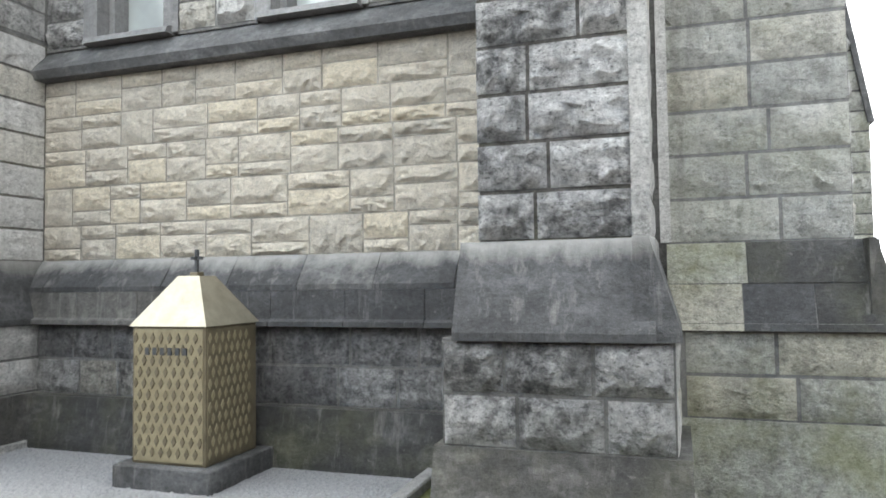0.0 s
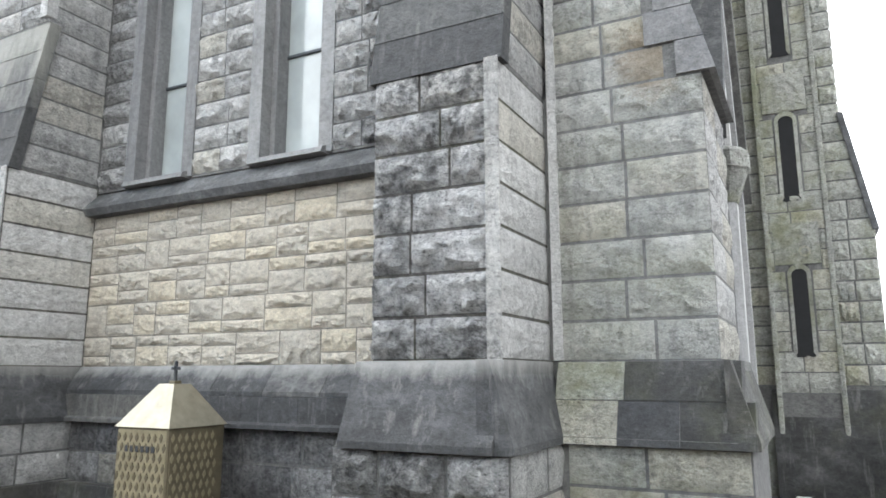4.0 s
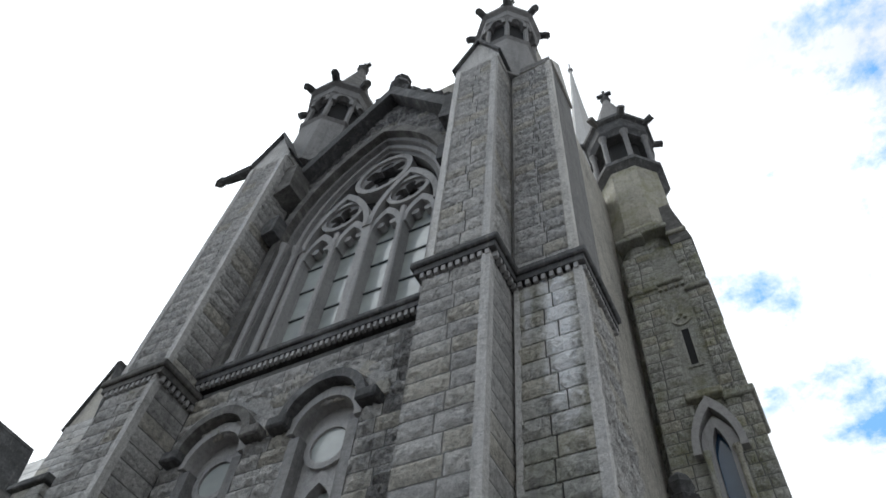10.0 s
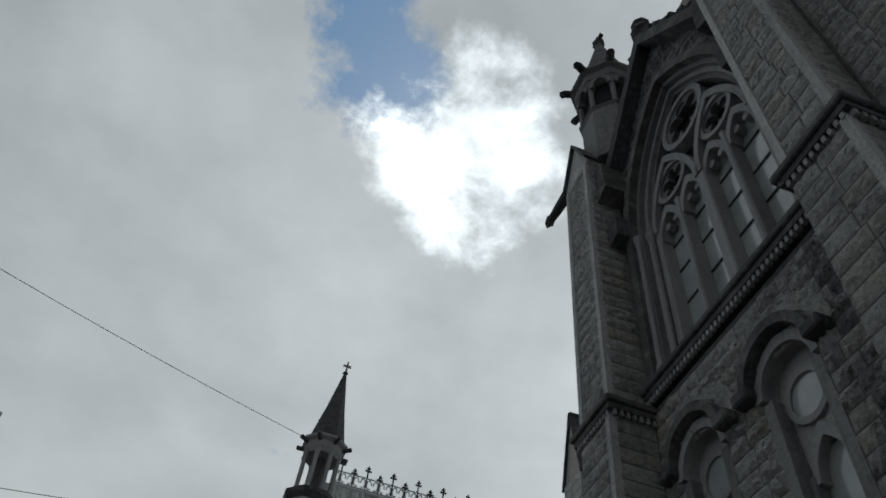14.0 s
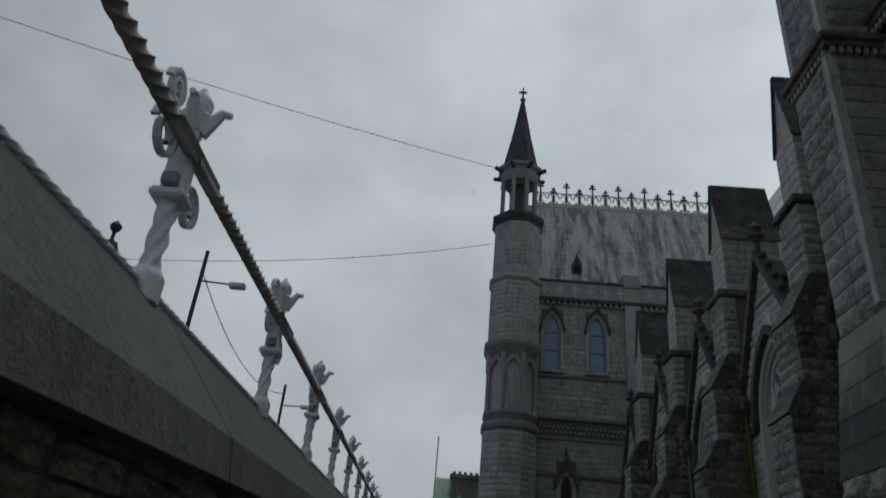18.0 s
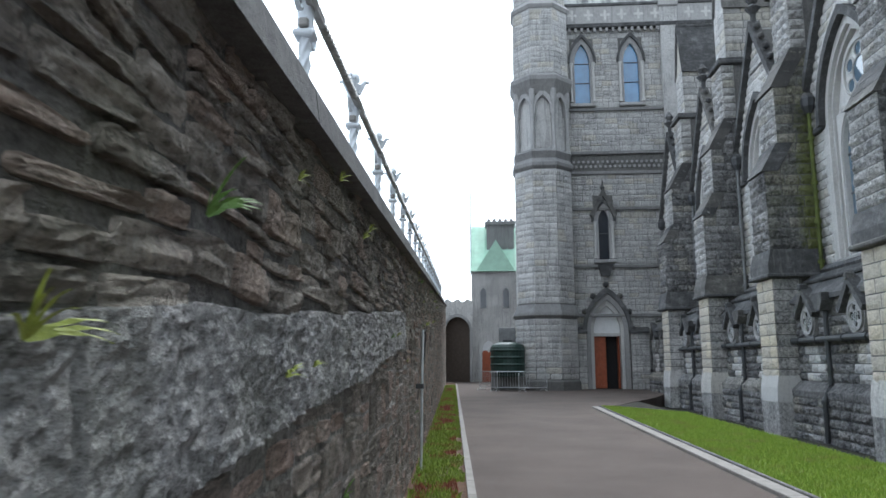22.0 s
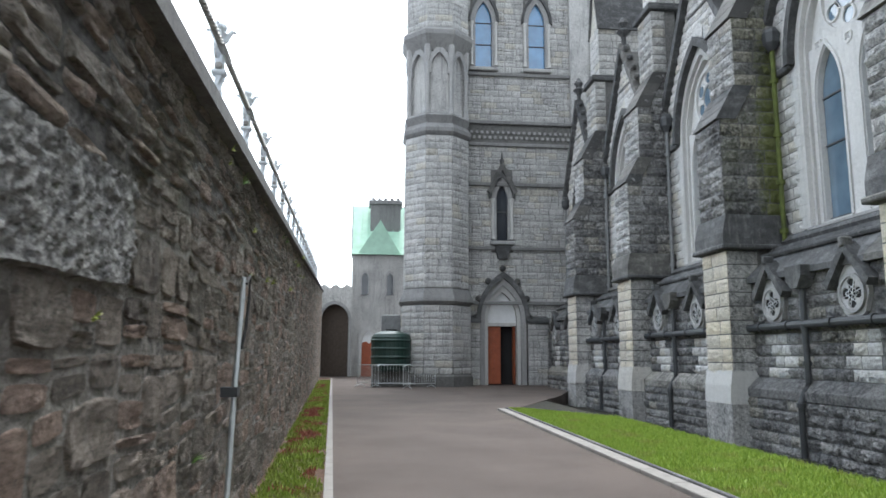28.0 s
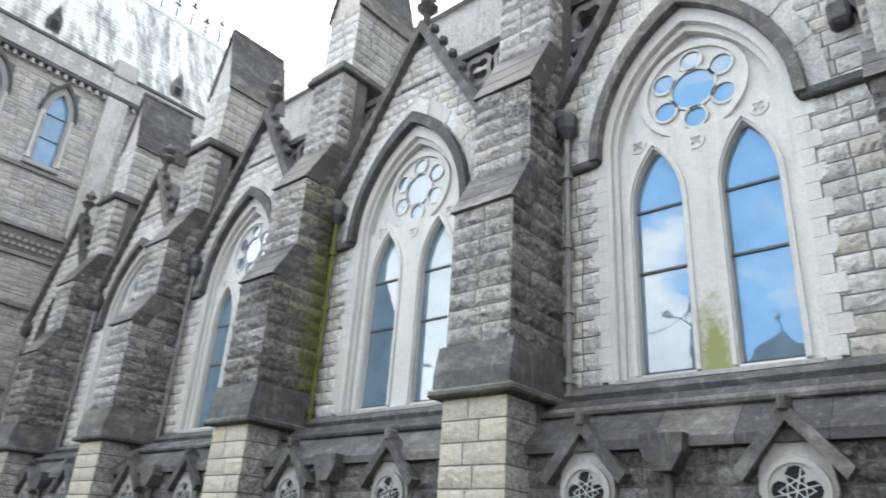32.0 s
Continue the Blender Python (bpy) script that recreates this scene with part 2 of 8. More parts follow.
def stone_mat(name, light, dark, crust=0.5, crust_at=0.5, relief=0.03, tint=(0.42, 0.38, 0.28), tint_part=0.25, moss=0.0, streak=0.3, pits=0.6, spots_at=(), lime=0.0, strata=False, patch=0.0, paler_up=None):
    """Weathered granite: speckle, a shade to each block, black crust in patches, rain streaks and lichen."""
    k = Nodes(name)
    p = k.piece()
    base = k.mix(dark, light, p)
    base = k.mix(base, tint, k.ramp(p, [(1 - tint_part - 0.02, 0.0), (1 - tint_part + 0.06, 0.45)]) if tint_part else 0.0)
    speck = k.noise(120.0, 2.0, 0.7)
    base = k.mix(base, k.ramp(speck, [(0.3, 0.6), (0.7, 1.35)]), 0.6, "MULTIPLY")
    rock = k.noise(13.0, 8.0, 0.7, (0.45, 0.45, 3.2) if strata else None)
    base = k.mix(base, k.ramp(rock, [(0.33, 0.45), (0.46, 0.92), (0.62, 1.22)]), pits, "MULTIPLY")
    pocks = k.noise(34.0, 5.0, 0.72, (0.8, 0.8, 1.5))
    base = k.mix(base, k.ramp(pocks, [(0.36, 0.18), (0.44, 0.85), (0.60, 1.22)]), pits * 0.8, "MULTIPLY")
    where = k.ramp(k.noise(0.9, 6.0, 0.66), [(crust_at - 0.14, 1.0), (crust_at + 0.12, 0.0)])
    spots = k.ramp(k.noise(6.5, 7.0, 0.75), [(0.40, 1.0), (0.60, 0.0)])
    skin = k.mix(k.mix(where, spots, 1.0, "MULTIPLY"), where, 0.25)
    base = k.mix(base, (0.028, 0.028, 0.031), k.mix((0, 0, 0), skin, crust))
    run = k.ramp(k.noise(1.0, 5.0, 0.6, (7.0, 7.0, 0.5)), [(0.52, 0.0), (0.68, 1.0)])
    base = k.mix(base, (0.05, 0.05, 0.052), k.mix((0, 0, 0), run, streak))
    if moss:
        green = k.ramp(k.noise(1.3, 6.0, 0.66), [(0.46, 0.0), (0.64, 1.0)])
        base = k.mix(base, (0.17, 0.18, 0.055), k.mix((0, 0, 0), green, moss))
    if patch:
        base = k.mix(base, k.ramp(k.noise(1.7, 6.0, 0.68, (1.0, 1.0, 1.8)), [(0.34, 0.5), (0.52, 0.9), (0.68, 1.9)]), patch, "MULTIPLY")
    if lime:
        wash = k.ramp(k.noise(1.0, 6.0, 0.7, (9.0, 9.0, 1.1)), [(0.56, 0.0), (0.70, 1.0)])
        base = k.mix(base, (0.46, 0.45, 0.42), k.mix((0, 0, 0), wash, lime))
        fleck = k.ramp(k.noise(16.0, 5.0, 0.7), [(0.63, 0.0), (0.72, 1.0)])
        base = k.mix(base, (0.55, 0.53, 0.49), k.mix((0, 0, 0), fleck, lime * 0.8))
    for centre, spread, colour, amount in spots_at:
        gap = k.node("ShaderNodeMapping", Vector=k.where, Location=tuple(-c / s for c, s in zip(centre, spread)), Scale=tuple(1 / s for s in spread)).outputs[0]
        far = k.node("ShaderNodeVectorMath")
        far.operation = "LENGTH"
        k.l.new(gap, far.inputs[0])
        worn = k.n.new("ShaderNodeMath")
        worn.operation = "MULTIPLY_ADD"
        k.l.new(k.noise(7.0, 6.0, 0.7), worn.inputs[0])
        worn.inputs[1].default_value = 1.6
        k.l.new(far.outputs["Value"], worn.inputs[2])
        halved = k.n.new("ShaderNodeMath")
        halved.operation = "MULTIPLY"
        k.l.new(worn.outputs[0], halved.inputs[0])
        halved.inputs[1].default_value = 0.5
        base = k.mix(base, colour, k.mix((0, 0, 0), k.ramp(halved.outputs[0], [(0.62, 1.0), (0.92, 0.0)]), amount))
    # blend to a paler colour between two heights, frayed by noise
    if paler_up:
        low, high, colour, amount = paler_up
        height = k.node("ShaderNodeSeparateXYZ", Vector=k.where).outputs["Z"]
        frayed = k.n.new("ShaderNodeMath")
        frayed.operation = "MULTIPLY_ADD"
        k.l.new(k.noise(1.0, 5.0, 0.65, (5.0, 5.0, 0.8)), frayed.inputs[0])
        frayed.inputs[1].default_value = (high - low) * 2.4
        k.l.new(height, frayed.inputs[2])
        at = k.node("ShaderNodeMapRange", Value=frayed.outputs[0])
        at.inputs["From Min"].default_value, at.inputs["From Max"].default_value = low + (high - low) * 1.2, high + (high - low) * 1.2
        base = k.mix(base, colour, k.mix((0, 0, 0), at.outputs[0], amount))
    n1 = k.bump(rock, relief * 2.0)
    n2 = k.bump(pocks, relief * 0.6, 1.0, n1)
    return k.done(base, 0.88, n2)


def plain_mat(name, color, rough=0.6, metal=0.0, vary=0.25, scale=6.0, bump=0.002, **more):
    k = Nodes(name)
    c = k.mix(color, k.ramp(k.noise(scale, 5.0, 0.65), [(0.25, 1 - vary), (0.75, 1 + vary)]), 1.0, "MULTIPLY")
    return k.done(c, rough, k.bump(k.noise(scale * 6, 3.0), bump), Metallic=metal, **more)


GRANITE = stone_mat("granite", (0.63, 0.62, 0.60), (0.45, 0.445, 0.435), 0.5, 0.45, 0.035, pits=0.62)
GRANITE_BLACK = stone_mat("blackened_granite", (0.76, 0.75, 0.735), (0.54, 0.535, 0.53), 0.78, 0.495, 0.06, tint_part=0.1, pits=0.95)
GRANITE_SOOTY = stone_mat("sooty_granite", (0.46, 0.455, 0.45), (0.19, 0.188, 0.19), 0.88, 0.55, 0.045, tint_part=0.1, pits=0.9, lime=0.3)
GRANITE_PALE = stone_mat("pale_granite", (0.68, 0.67, 0.65), (0.52, 0.515, 0.505), 0.4, 0.40, 0.025, tint_part=0.2, streak=0.25, pits=0.45)
GRANITE_GREY = stone_mat("grey_granite", (0.56, 0.555, 0.545), (0.42, 0.418, 0.412), 0.5, 0.43, 0.03, tint_part=0.15, streak=0.4, pits=0.5)
GRANITE_WARM = stone_mat("buff_granite", (0.67, 0.61, 0.51), (0.54, 0.50, 0.43), 0.12, 0.36, 0.03, tint=(0.64, 0.56, 0.41), tint_part=0.14, streak=0.12, pits=0.4)
GRANITE_MOSSY = stone_mat("mossy_granite", (0.52, 0.52, 0.47), (0.37, 0.37, 0.335), 0.5, 0.46, 0.028, moss=0.5)
GRANITE_PATCHY = stone_mat("patchy_dark_granite", (0.66, 0.65, 0.64), (0.36, 0.355, 0.35), 0.95, 0.52, 0.055, tint_part=0.1, pits=0.95)
DRESSED = stone_mat("dressed_limestone", (0.38, 0.375, 0.37), (0.30, 0.298, 0.298), 0.3, 0.42, 0.005, tint_part=0.0, pits=0.25)
DRESSED_PALE = stone_mat("pale_dressed_limestone", (0.56, 0.555, 0.54), (0.49, 0.485, 0.475), 0.2, 0.38, 0.004, tint_part=0.0, streak=0.15, pits=0.2)
SLAB_PALE_TOP = stone_mat("pale_topped_slab", (0.115, 0.115, 0.112), (0.055, 0.056, 0.057), 0.6, 0.5, 0.012, tint=(0.16, 0.145, 0.11), tint_part=0.25, pits=0.6, streak=0.45, lime=0.12, paler_up=(4.75, 5.75, (0.30, 0.295, 0.265), 0.8))
SLAB = stone_mat("weathering_slab", (0.105, 0.102, 0.098), (0.062, 0.061, 0.06), 0.5, 0.48, 0.006, tint_part=0.0, pits=0.35, streak=0.35)
DRESSED_DARK = stone_mat("dark_weathered_limestone", (0.125, 0.126, 0.128), (0.065, 0.066, 0.068), 0.45, 0.48, 0.008, tint=(0.15, 0.14, 0.12), tint_part=0.2, pits=0.5, streak=0.3, lime=0.2, patch=0.8)
DRESSED_MID = stone_mat("grey_weathered_limestone", (0.26, 0.257, 0.255), (0.19, 0.188, 0.187), 0.4, 0.46, 0.006, tint_part=0.0, pits=0.35)
PLINTH = stone_mat("pale_topped_plinth", (0.10, 0.101, 0.103), (0.05, 0.051, 0.053), 0.45, 0.48, 0.008, tint=(0.15, 0.14, 0.12), tint_part=0.2, pits=0.5, streak=0.3, lime=0.2, patch=0.7, paler_up=(1.62, 1.76, (0.32, 0.315, 0.30), 0.75))
FOOTING = stone_mat("damp_footing", (0.08, 0.079, 0.076), (0.045, 0.045, 0.044), 0.45, 0.48, 0.008, tint=(0.085, 0.08, 0.075), tint_part=0.3, pits=0.5, streak=0.4, lime=0.18, patch=0.9, moss=0.14)
MORTAR_BUFF = stone_mat("buff_mortar", (0.34, 0.31, 0.26), (0.28, 0.26, 0.22), 0.3, 0.42, 0.006, tint_part=0.0)
MORTAR_DARK = stone_mat("dark_earthy_mortar", (0.17, 0.158, 0.145), (0.13, 0.12, 0.11), 0.5, 0.48, 0.03, tint_part=0.0, moss=0.2, pits=0.9, lime=0.12)
MORTAR = stone_mat("mortar", (0.17, 0.167, 0.16), (0.13, 0.128, 0.122), 0.5, 0.5, 0.005, tint_part=0.0)
RUBBLE = stone_mat("rubble_stone", (0.52, 0.46, 0.395), (0.205, 0.18, 0.157), 0.3, 0.42, 0.07, tint=(0.28, 0.16, 0.11), tint_part=0.2, moss=0.18, pits=0.9, lime=0.4, strata=True)
RUBBLE_GREY = stone_mat("grey_rough_render", (0.41, 0.40, 0.39), (0.37, 0.36, 0.35), 0.5, 0.44, 0.04, tint_part=0.0, moss=0.16, pits=0.95, lime=0.3)
RUBBLE_LOW = stone_mat("dark_rubble_stone", (0.44, 0.37, 0.315), (0.16, 0.135, 0.114), 0.3, 0.42, 0.06, tint=(0.30, 0.16, 0.115), tint_part=0.32, moss=0.12, pits=0.8, lime=0.2, strata=True)
EARTH_MORTAR = stone_mat("earthy_mortar", (0.36, 0.33, 0.295), (0.27, 0.25, 0.225), 0.5, 0.48, 0.04, tint_part=0.0, moss=0.15, pits=0.9, lime=0.4)
COPING = stone_mat("coping_concrete", (0.155, 0.153, 0.15), (0.12, 0.118, 0.116), 0.45, 0.47, 0.008, tint_part=0.0, pits=0.35, streak=0.4)


STAINED = stone_mat("stained_granite", (0.56, 0.555, 0.52), (0.40, 0.40, 0.375), 0.45, 0.44, 0.028, moss=0.22, spots_at=(((-1.13, 5.6, 4.2), (0.36, 0.9, 0.44), (0.22, 0.145, 0.07), 0.55), ((-1.38, 5.6, 8.9), (0.27, 0.9, 1.9), (0.93, 0.94, 0.95), 1.0), ((-1.8, 5.6, 9.4), (0.08, 0.9, 0.7), (0.7, 0.71, 0.72), 0.8)))
GREEN_STONE = stone_mat("algae_granite", (0.36, 0.36, 0.34), (0.17, 0.17, 0.16), 0.85, 0.54, 0.045, moss=0.2, pits=0.9, spots_at=(((-24.1, 9.45, 6.3), (0.6, 0.55, 4.0), (0.13, 0.15, 0.028), 0.85),))
PALE_MOSSED = stone_mat("pale_limestone_with_algae", (0.56, 0.555, 0.54), (0.49, 0.485, 0.475), 0.2, 0.38, 0.004, tint_part=0.0, streak=0.15, pits=0.2, spots_at=(((-15.12, 9.8, 4.6), (0.34, 0.6, 1.2), (0.20, 0.22, 0.06), 0.9),))


def path_mat():
    k = Nodes("tarmac")
    c = k.mix((0.063, 0.047, 0.040), (0.09, 0.068, 0.058), k.ramp(k.noise(0.6, 5.0), [(0.35, 0.0), (0.65, 1.0)]))
    c = k.mix(c, k.ramp(k.noise(140.0, 2.0, 0.7), [(0.3, 0.55), (0.7, 1.4)]), 0.8, "MULTIPLY")
    return k.done(c, 0.9, k.bump(k.noise(140.0, 3.0), 0.006))


def grass_mat():
    k = Nodes("grass_blades")
    c = k.mix((0.16, 0.26, 0.028), (0.33, 0.42, 0.07), k.piece())
    c = k.mix(c, (0.26, 0.20, 0.08), k.ramp(k.noise(1.5, 5.0), [(0.54, 0.0), (0.70, 0.6)]))
    return k.done(c, 0.75)


def rough_grass_mat():
    k = Nodes("rough_grass_blades")
    c = k.mix((0.07, 0.13, 0.016), (0.19, 0.26, 0.045), k.piece())
    c = k.mix(c, (0.16, 0.12, 0.06), k.ramp(k.noise(2.2, 5.0), [(0.5, 0.0), (0.66, 0.7)]))
    return k.done(c, 0.75)


def roof_mat():
    k = Nodes("weathered_slate")
    c = k.mix((0.12, 0.128, 0.13), (0.20, 0.21, 0.21), k.piece())
    run = k.ramp(k.noise(0.6, 7.0, 0.72, (0.5, 2.6, 0.3)), [(0.40, 0.0), (0.56, 1.0)])
    c = k.mix(c, (0.62, 0.63, 0.62), k.mix((0, 0, 0), run, 0.8))
    c = k.mix(c, k.ramp(k.noise(6.0, 5.0, 0.7), [(0.3, 0.7), (0.7, 1.2)]), 0.8, "MULTIPLY")
    return k.done(c, 0.7, k.bump(k.noise(9.0, 4.0), 0.01))


def glass_mat(name, color, ior, rough=0.02):
    k = Nodes(name)
    c = k.mix(color, k.ramp(k.noise(1.1, 4.0), [(0.3, 0.75), (0.7, 1.2)]), 1.0, "MULTIPLY")
    return k.done(c, rough, k.bump(k.noise(2.2, 2.0), 0.004, 0.4), IOR=ior)


TARMAC = path_mat()
ASPHALT = plain_mat("grey_asphalt", (0.10, 0.10, 0.105), 0.9, 0, 0.3, 1.5, 0.004)
GRASS = grass_mat()
ROUGH_GRASS = rough_grass_mat()
SOIL = plain_mat("grassy_soil", (0.17, 0.22, 0.045), 0.95, 0, 0.5, 5.0, 0.02)
DARK_SOIL = plain_mat("dark_grassy_soil", (0.075, 0.085, 0.03), 0.95, 0, 0.5, 5.0, 0.02)
RED_SOIL = plain_mat("reddish_soil", (0.08, 0.042, 0.022), 0.95, 0, 0.5, 6.0, 0.02)
KERB = plain_mat("concrete_kerb", (0.22, 0.205, 0.19), 0.85, 0, 0.25, 4.0, 0.003)
GRAVEL = plain_mat("pale_gravel", (0.36, 0.365, 0.375), 0.9, 0, 0.4, 40.0, 0.02)
PALE_PAVING = plain_mat("pale_paving", (0.50, 0.485, 0.46), 0.85, 0, 0.15, 3.0, 0.003)
SLATE = roof_mat()
COPPER = plain_mat("green_copper", (0.36, 0.56, 0.44), 0.6, 0, 0.18, 1.2, 0.004)
AISLE_GLASS = glass_mat("reflecting_glass", (0.12, 0.18, 0.24), 2.4)
FROSTED = glass_mat("milky_glazing", (0.40, 0.43, 0.42), 1.9, 0.12)
DEEP_BLUE_GLASS = glass_mat("deep_blue_glass", (0.03, 0.075, 0.14), 1.6)
# the blue of the mirrored sky is put into this base colour
SKY_TINT_GLASS = glass_mat("blue_glass", (0.07, 0.2, 0.38), 1.75)
DARK_GLASS = glass_mat("dark_glass", (0.03, 0.035, 0.045), 1.6, 0.05)
LEAD = plain_mat("lead_bars", (0.06, 0.065, 0.07), 0.6, 0.4)
IRON = plain_mat("dark_painted_iron", (0.055, 0.058, 0.062), 0.55, 0.3)
GREY_IRON = plain_mat("grey_painted_iron", (0.17, 0.175, 0.18), 0.55, 0.2, 0.35, 5.0)
IRON_MOSS = plain_mat("mossy_iron", (0.085, 0.105, 0.022), 0.8, 0.0, 0.5, 4.0)
WHITE_IRON = plain_mat("white_painted_iron", (0.66, 0.70, 0.74), 0.5, 0.0, 0.2, 5.0)
RUSTY_IRON = plain_mat("weathered_iron_rail", (0.30, 0.29, 0.275), 0.6, 0.3, 0.4, 8.0)
DARK_TIMBER = plain_mat("dark_brown_boards", (0.075, 0.055, 0.042), 0.7, 0.0, 0.35, 5.0)
WOOD = plain_mat("red_brown_timber", (0.30, 0.075, 0.03), 0.55, 0.0, 0.3, 5.0)
WHITE_PAINT = plain_mat("white_paint", (0.72, 0.73, 0.74), 0.6, 0.0, 0.08)
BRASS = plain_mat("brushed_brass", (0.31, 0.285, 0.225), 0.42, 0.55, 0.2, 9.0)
BRASS_MID = plain_mat("mid_brass", (0.33, 0.29, 0.19), 0.45, 0.5, 0.25, 14.0)
BRASS_DARK = plain_mat("dark_brass", (0.16, 0.135, 0.09), 0.5, 0.4, 0.3, 9.0)
GREEN_PLASTIC = plain_mat("dark_green_plastic", (0.012, 0.035, 0.028), 0.45)
BLACK_PLASTIC = plain_mat("black_plastic", (0.03, 0.032, 0.034), 0.5)
GALVANISED = plain_mat("galvanised_steel", (0.50, 0.52, 0.53), 0.45, 0.6)
CABLE = plain_mat("cable", (0.03, 0.03, 0.03), 0.7)
# near-black surface that stands in for the shade inside openings
UNLIT_BLACK = plain_mat("unlit_inside_black", (0.012, 0.012, 0.013), 0.9)
GULLY_DARK = plain_mat("near_black_ground", (0.02, 0.019, 0.012), 0.95, 0, 0.5, 3.0, 0.02)
RED_LEAF = plain_mat("reddish_leaf", (0.30, 0.09, 0.06), 0.6, 0.0, 0.4, 20.0)
FERN = plain_mat("fern_leaf", (0.09, 0.17, 0.03), 0.6, 0.0, 0.4, 20.0)
WEED = plain_mat("weed_leaf", (0.26, 0.30, 0.05), 0.6, 0.0, 0.4, 20.0)

# ---- mesh helpers ----


def mesh_of(bm, name, mat, smooth=False):
    me = bpy.data.meshes.new(name)
    bmesh.ops.recalc_face_normals(bm, faces=bm.faces)
    bm.to_mesh(me)
    bm.free()
    me.materials.append(mat)
    if smooth:
        me.shade_smooth()
    return me


def part(name, bm, mat, parent, label="", smooth=False):
    ob = new(name, mesh_of(bm, name, mat, smooth))
    ob.parent = parent
    if label:
        ob["label"] = label
    return ob


def thing(name, label, category, group="", at=None):
    return tagged(place(new(name), at), label, category, group)


def place(ob, m):
    if m is not None:
        ob.matrix_basis = m
    return ob


def structure(name, bm, mat, label="", category="", smooth=False):
    return tagged(new(name, mesh_of(bm, name, mat, smooth)), label, category, kind="structure")


def box(x0, x1, y0, y1, z0, z1, bm=None, bevel=0.0):
    fresh = bmesh.new()
    bmesh.ops.create_cube(fresh, size=1.0)
    for v in fresh.verts:
        v.co = Vector(((x0 + x1) / 2 + v.co.x * (x1 - x0), (y0 + y1) / 2 + v.co.y * (y1 - y0), (z0 + z1) / 2 + v.co.z * (z1 - z0)))
    if bevel:
        bmesh.ops.bevel(fresh, geom=fresh.edges[:], offset=bevel, segments=1, affect="EDGES")
    return join(bm, fresh)


def join(bm, fresh):
    if bm is None:
        return fresh
    me = bpy.data.meshes.new("scratch")
    fresh.to_mesh(me)
    fresh.free()
    bm.from_mesh(me)
    bpy.data.meshes.remove(me)
    return bm


def prism(points, a, b, axis="x", bm=None):
    """A flat outline of (u, v) pushed from a to b. axis x: (y, z); y: (x, z); z: (x, y)."""
    fresh = bmesh.new()

    def at(u, v, w):
        return {"x": (w, u, v), "y": (u, w, v), "z": (u, v, w)}[axis]

    low = [fresh.verts.new(at(u, v, a)) for u, v in points]
    top = [fresh.verts.new(at(u, v, b)) for u, v in points]
    fresh.faces.new(low)
    fresh.faces.new(top[::-1])
    for i in range(len(points)):
        j = (i + 1) % len(points)
        fresh.faces.new((low[i], low[j], top[j], top[i]))
    return join(bm, fresh)


def band(outer, inner, a, b, bm=None, closed=False):
    """The strip between two outlines of (x, z) with as many points, from y = a to y = b."""
    fresh = bmesh.new()
    rows = [[fresh.verts.new((u, y, v)) for u, v in line] for y in (a, b) for line in (outer, inner)]
    fo, fi, bo, bi = rows
    n = len(outer)
    for i in range(n if closed else n - 1):
        j = (i + 1) % n
        for quad in ((fo[i], fo[j], fi[j], fi[i]), (bo[j], bo[i], bi[i], bi[j]), (fo[j], fo[i], bo[i], bo[j]), (fi[i], fi[j], bi[j], bi[i])):
            fresh.faces.new(quad)
    if not closed:
        for i in (0, n - 1):
            fresh.faces.new((fo[i], fi[i], bi[i], bo[i]))
    return join(bm, fresh)


def arch(c, half, z0, spring, apex, steps=8):
    """A pointed arch's outline, up the left side and down the right."""
    rise = apex - spring
    r = (half * half + rise * rise) / (2 * half)
    left = []
    a1 = math.atan2(rise, r - half)
    for i in range(steps + 1):
        a = a1 * i / steps
        left.append((c - half + r - r * math.cos(a), spring + r * math.sin(a)))
    right = [(2 * c - x, z) for x, z in reversed(left[:-1])]
    pts = left + right
    if z0 < spring:
        pts = [(c - half, z0)] + pts + [(c + half, z0)]
    return pts


def arch_half(z, half, z0, spring, apex):
    """Half the width of such an arch at the height z, 0 outside it."""
    if z < z0 or z > apex:
        return 0.0
    if z <= spring:
        return half
    rise = apex - spring
    r = (half * half + rise * rise) / (2 * half)
    return max(0.0, half - r + math.sqrt(max(0.0, r * r - (z - spring) ** 2)))


def ring(cx, cz, r0, r1, a, b, steps=20, bm=None):
    out = [(cx + r1 * math.cos(2 * math.pi * i / steps), cz + r1 * math.sin(2 * math.pi * i / steps)) for i in range(steps)]
    inn = [(cx + r0 * math.cos(2 * math.pi * i / steps), cz + r0 * math.sin(2 * math.pi * i / steps)) for i in range(steps)]
    return band(out, inn, a, b, bm, True)


def disc(cx, cz, r, a, b, steps=20, bm=None):
    return prism([(cx + r * math.cos(2 * math.pi * i / steps), cz + r * math.sin(2 * math.pi * i / steps)) for i in range(steps)], a, b, "y", bm)


def foil_plate(cx, cz, outer, lobes, reach, a, b, turn=0.0, steps=6):
    """A round stone plate pierced by a many-lobed opening that reaches out to the given radius."""
    n = lobes * steps
    r = reach * math.sin(math.pi / lobes) / (1 + math.sin(math.pi / lobes))
    d = reach - r
    inner, rim = [], []
    for i in range(n):
        q = 2 * math.pi * i / n
        w = (q + math.pi / lobes) % (2 * math.pi / lobes) - math.pi / lobes
        near = d * math.cos(w) + math.sqrt(max(0.0, r * r - (d * math.sin(w)) ** 2))
        inner.append((cx + near * math.cos(q + turn), cz + near * math.sin(q + turn)))
        rim.append((cx + outer * math.cos(q + turn), cz + outer * math.sin(q + turn)))
    return band(rim, inner, a, b, None, True)


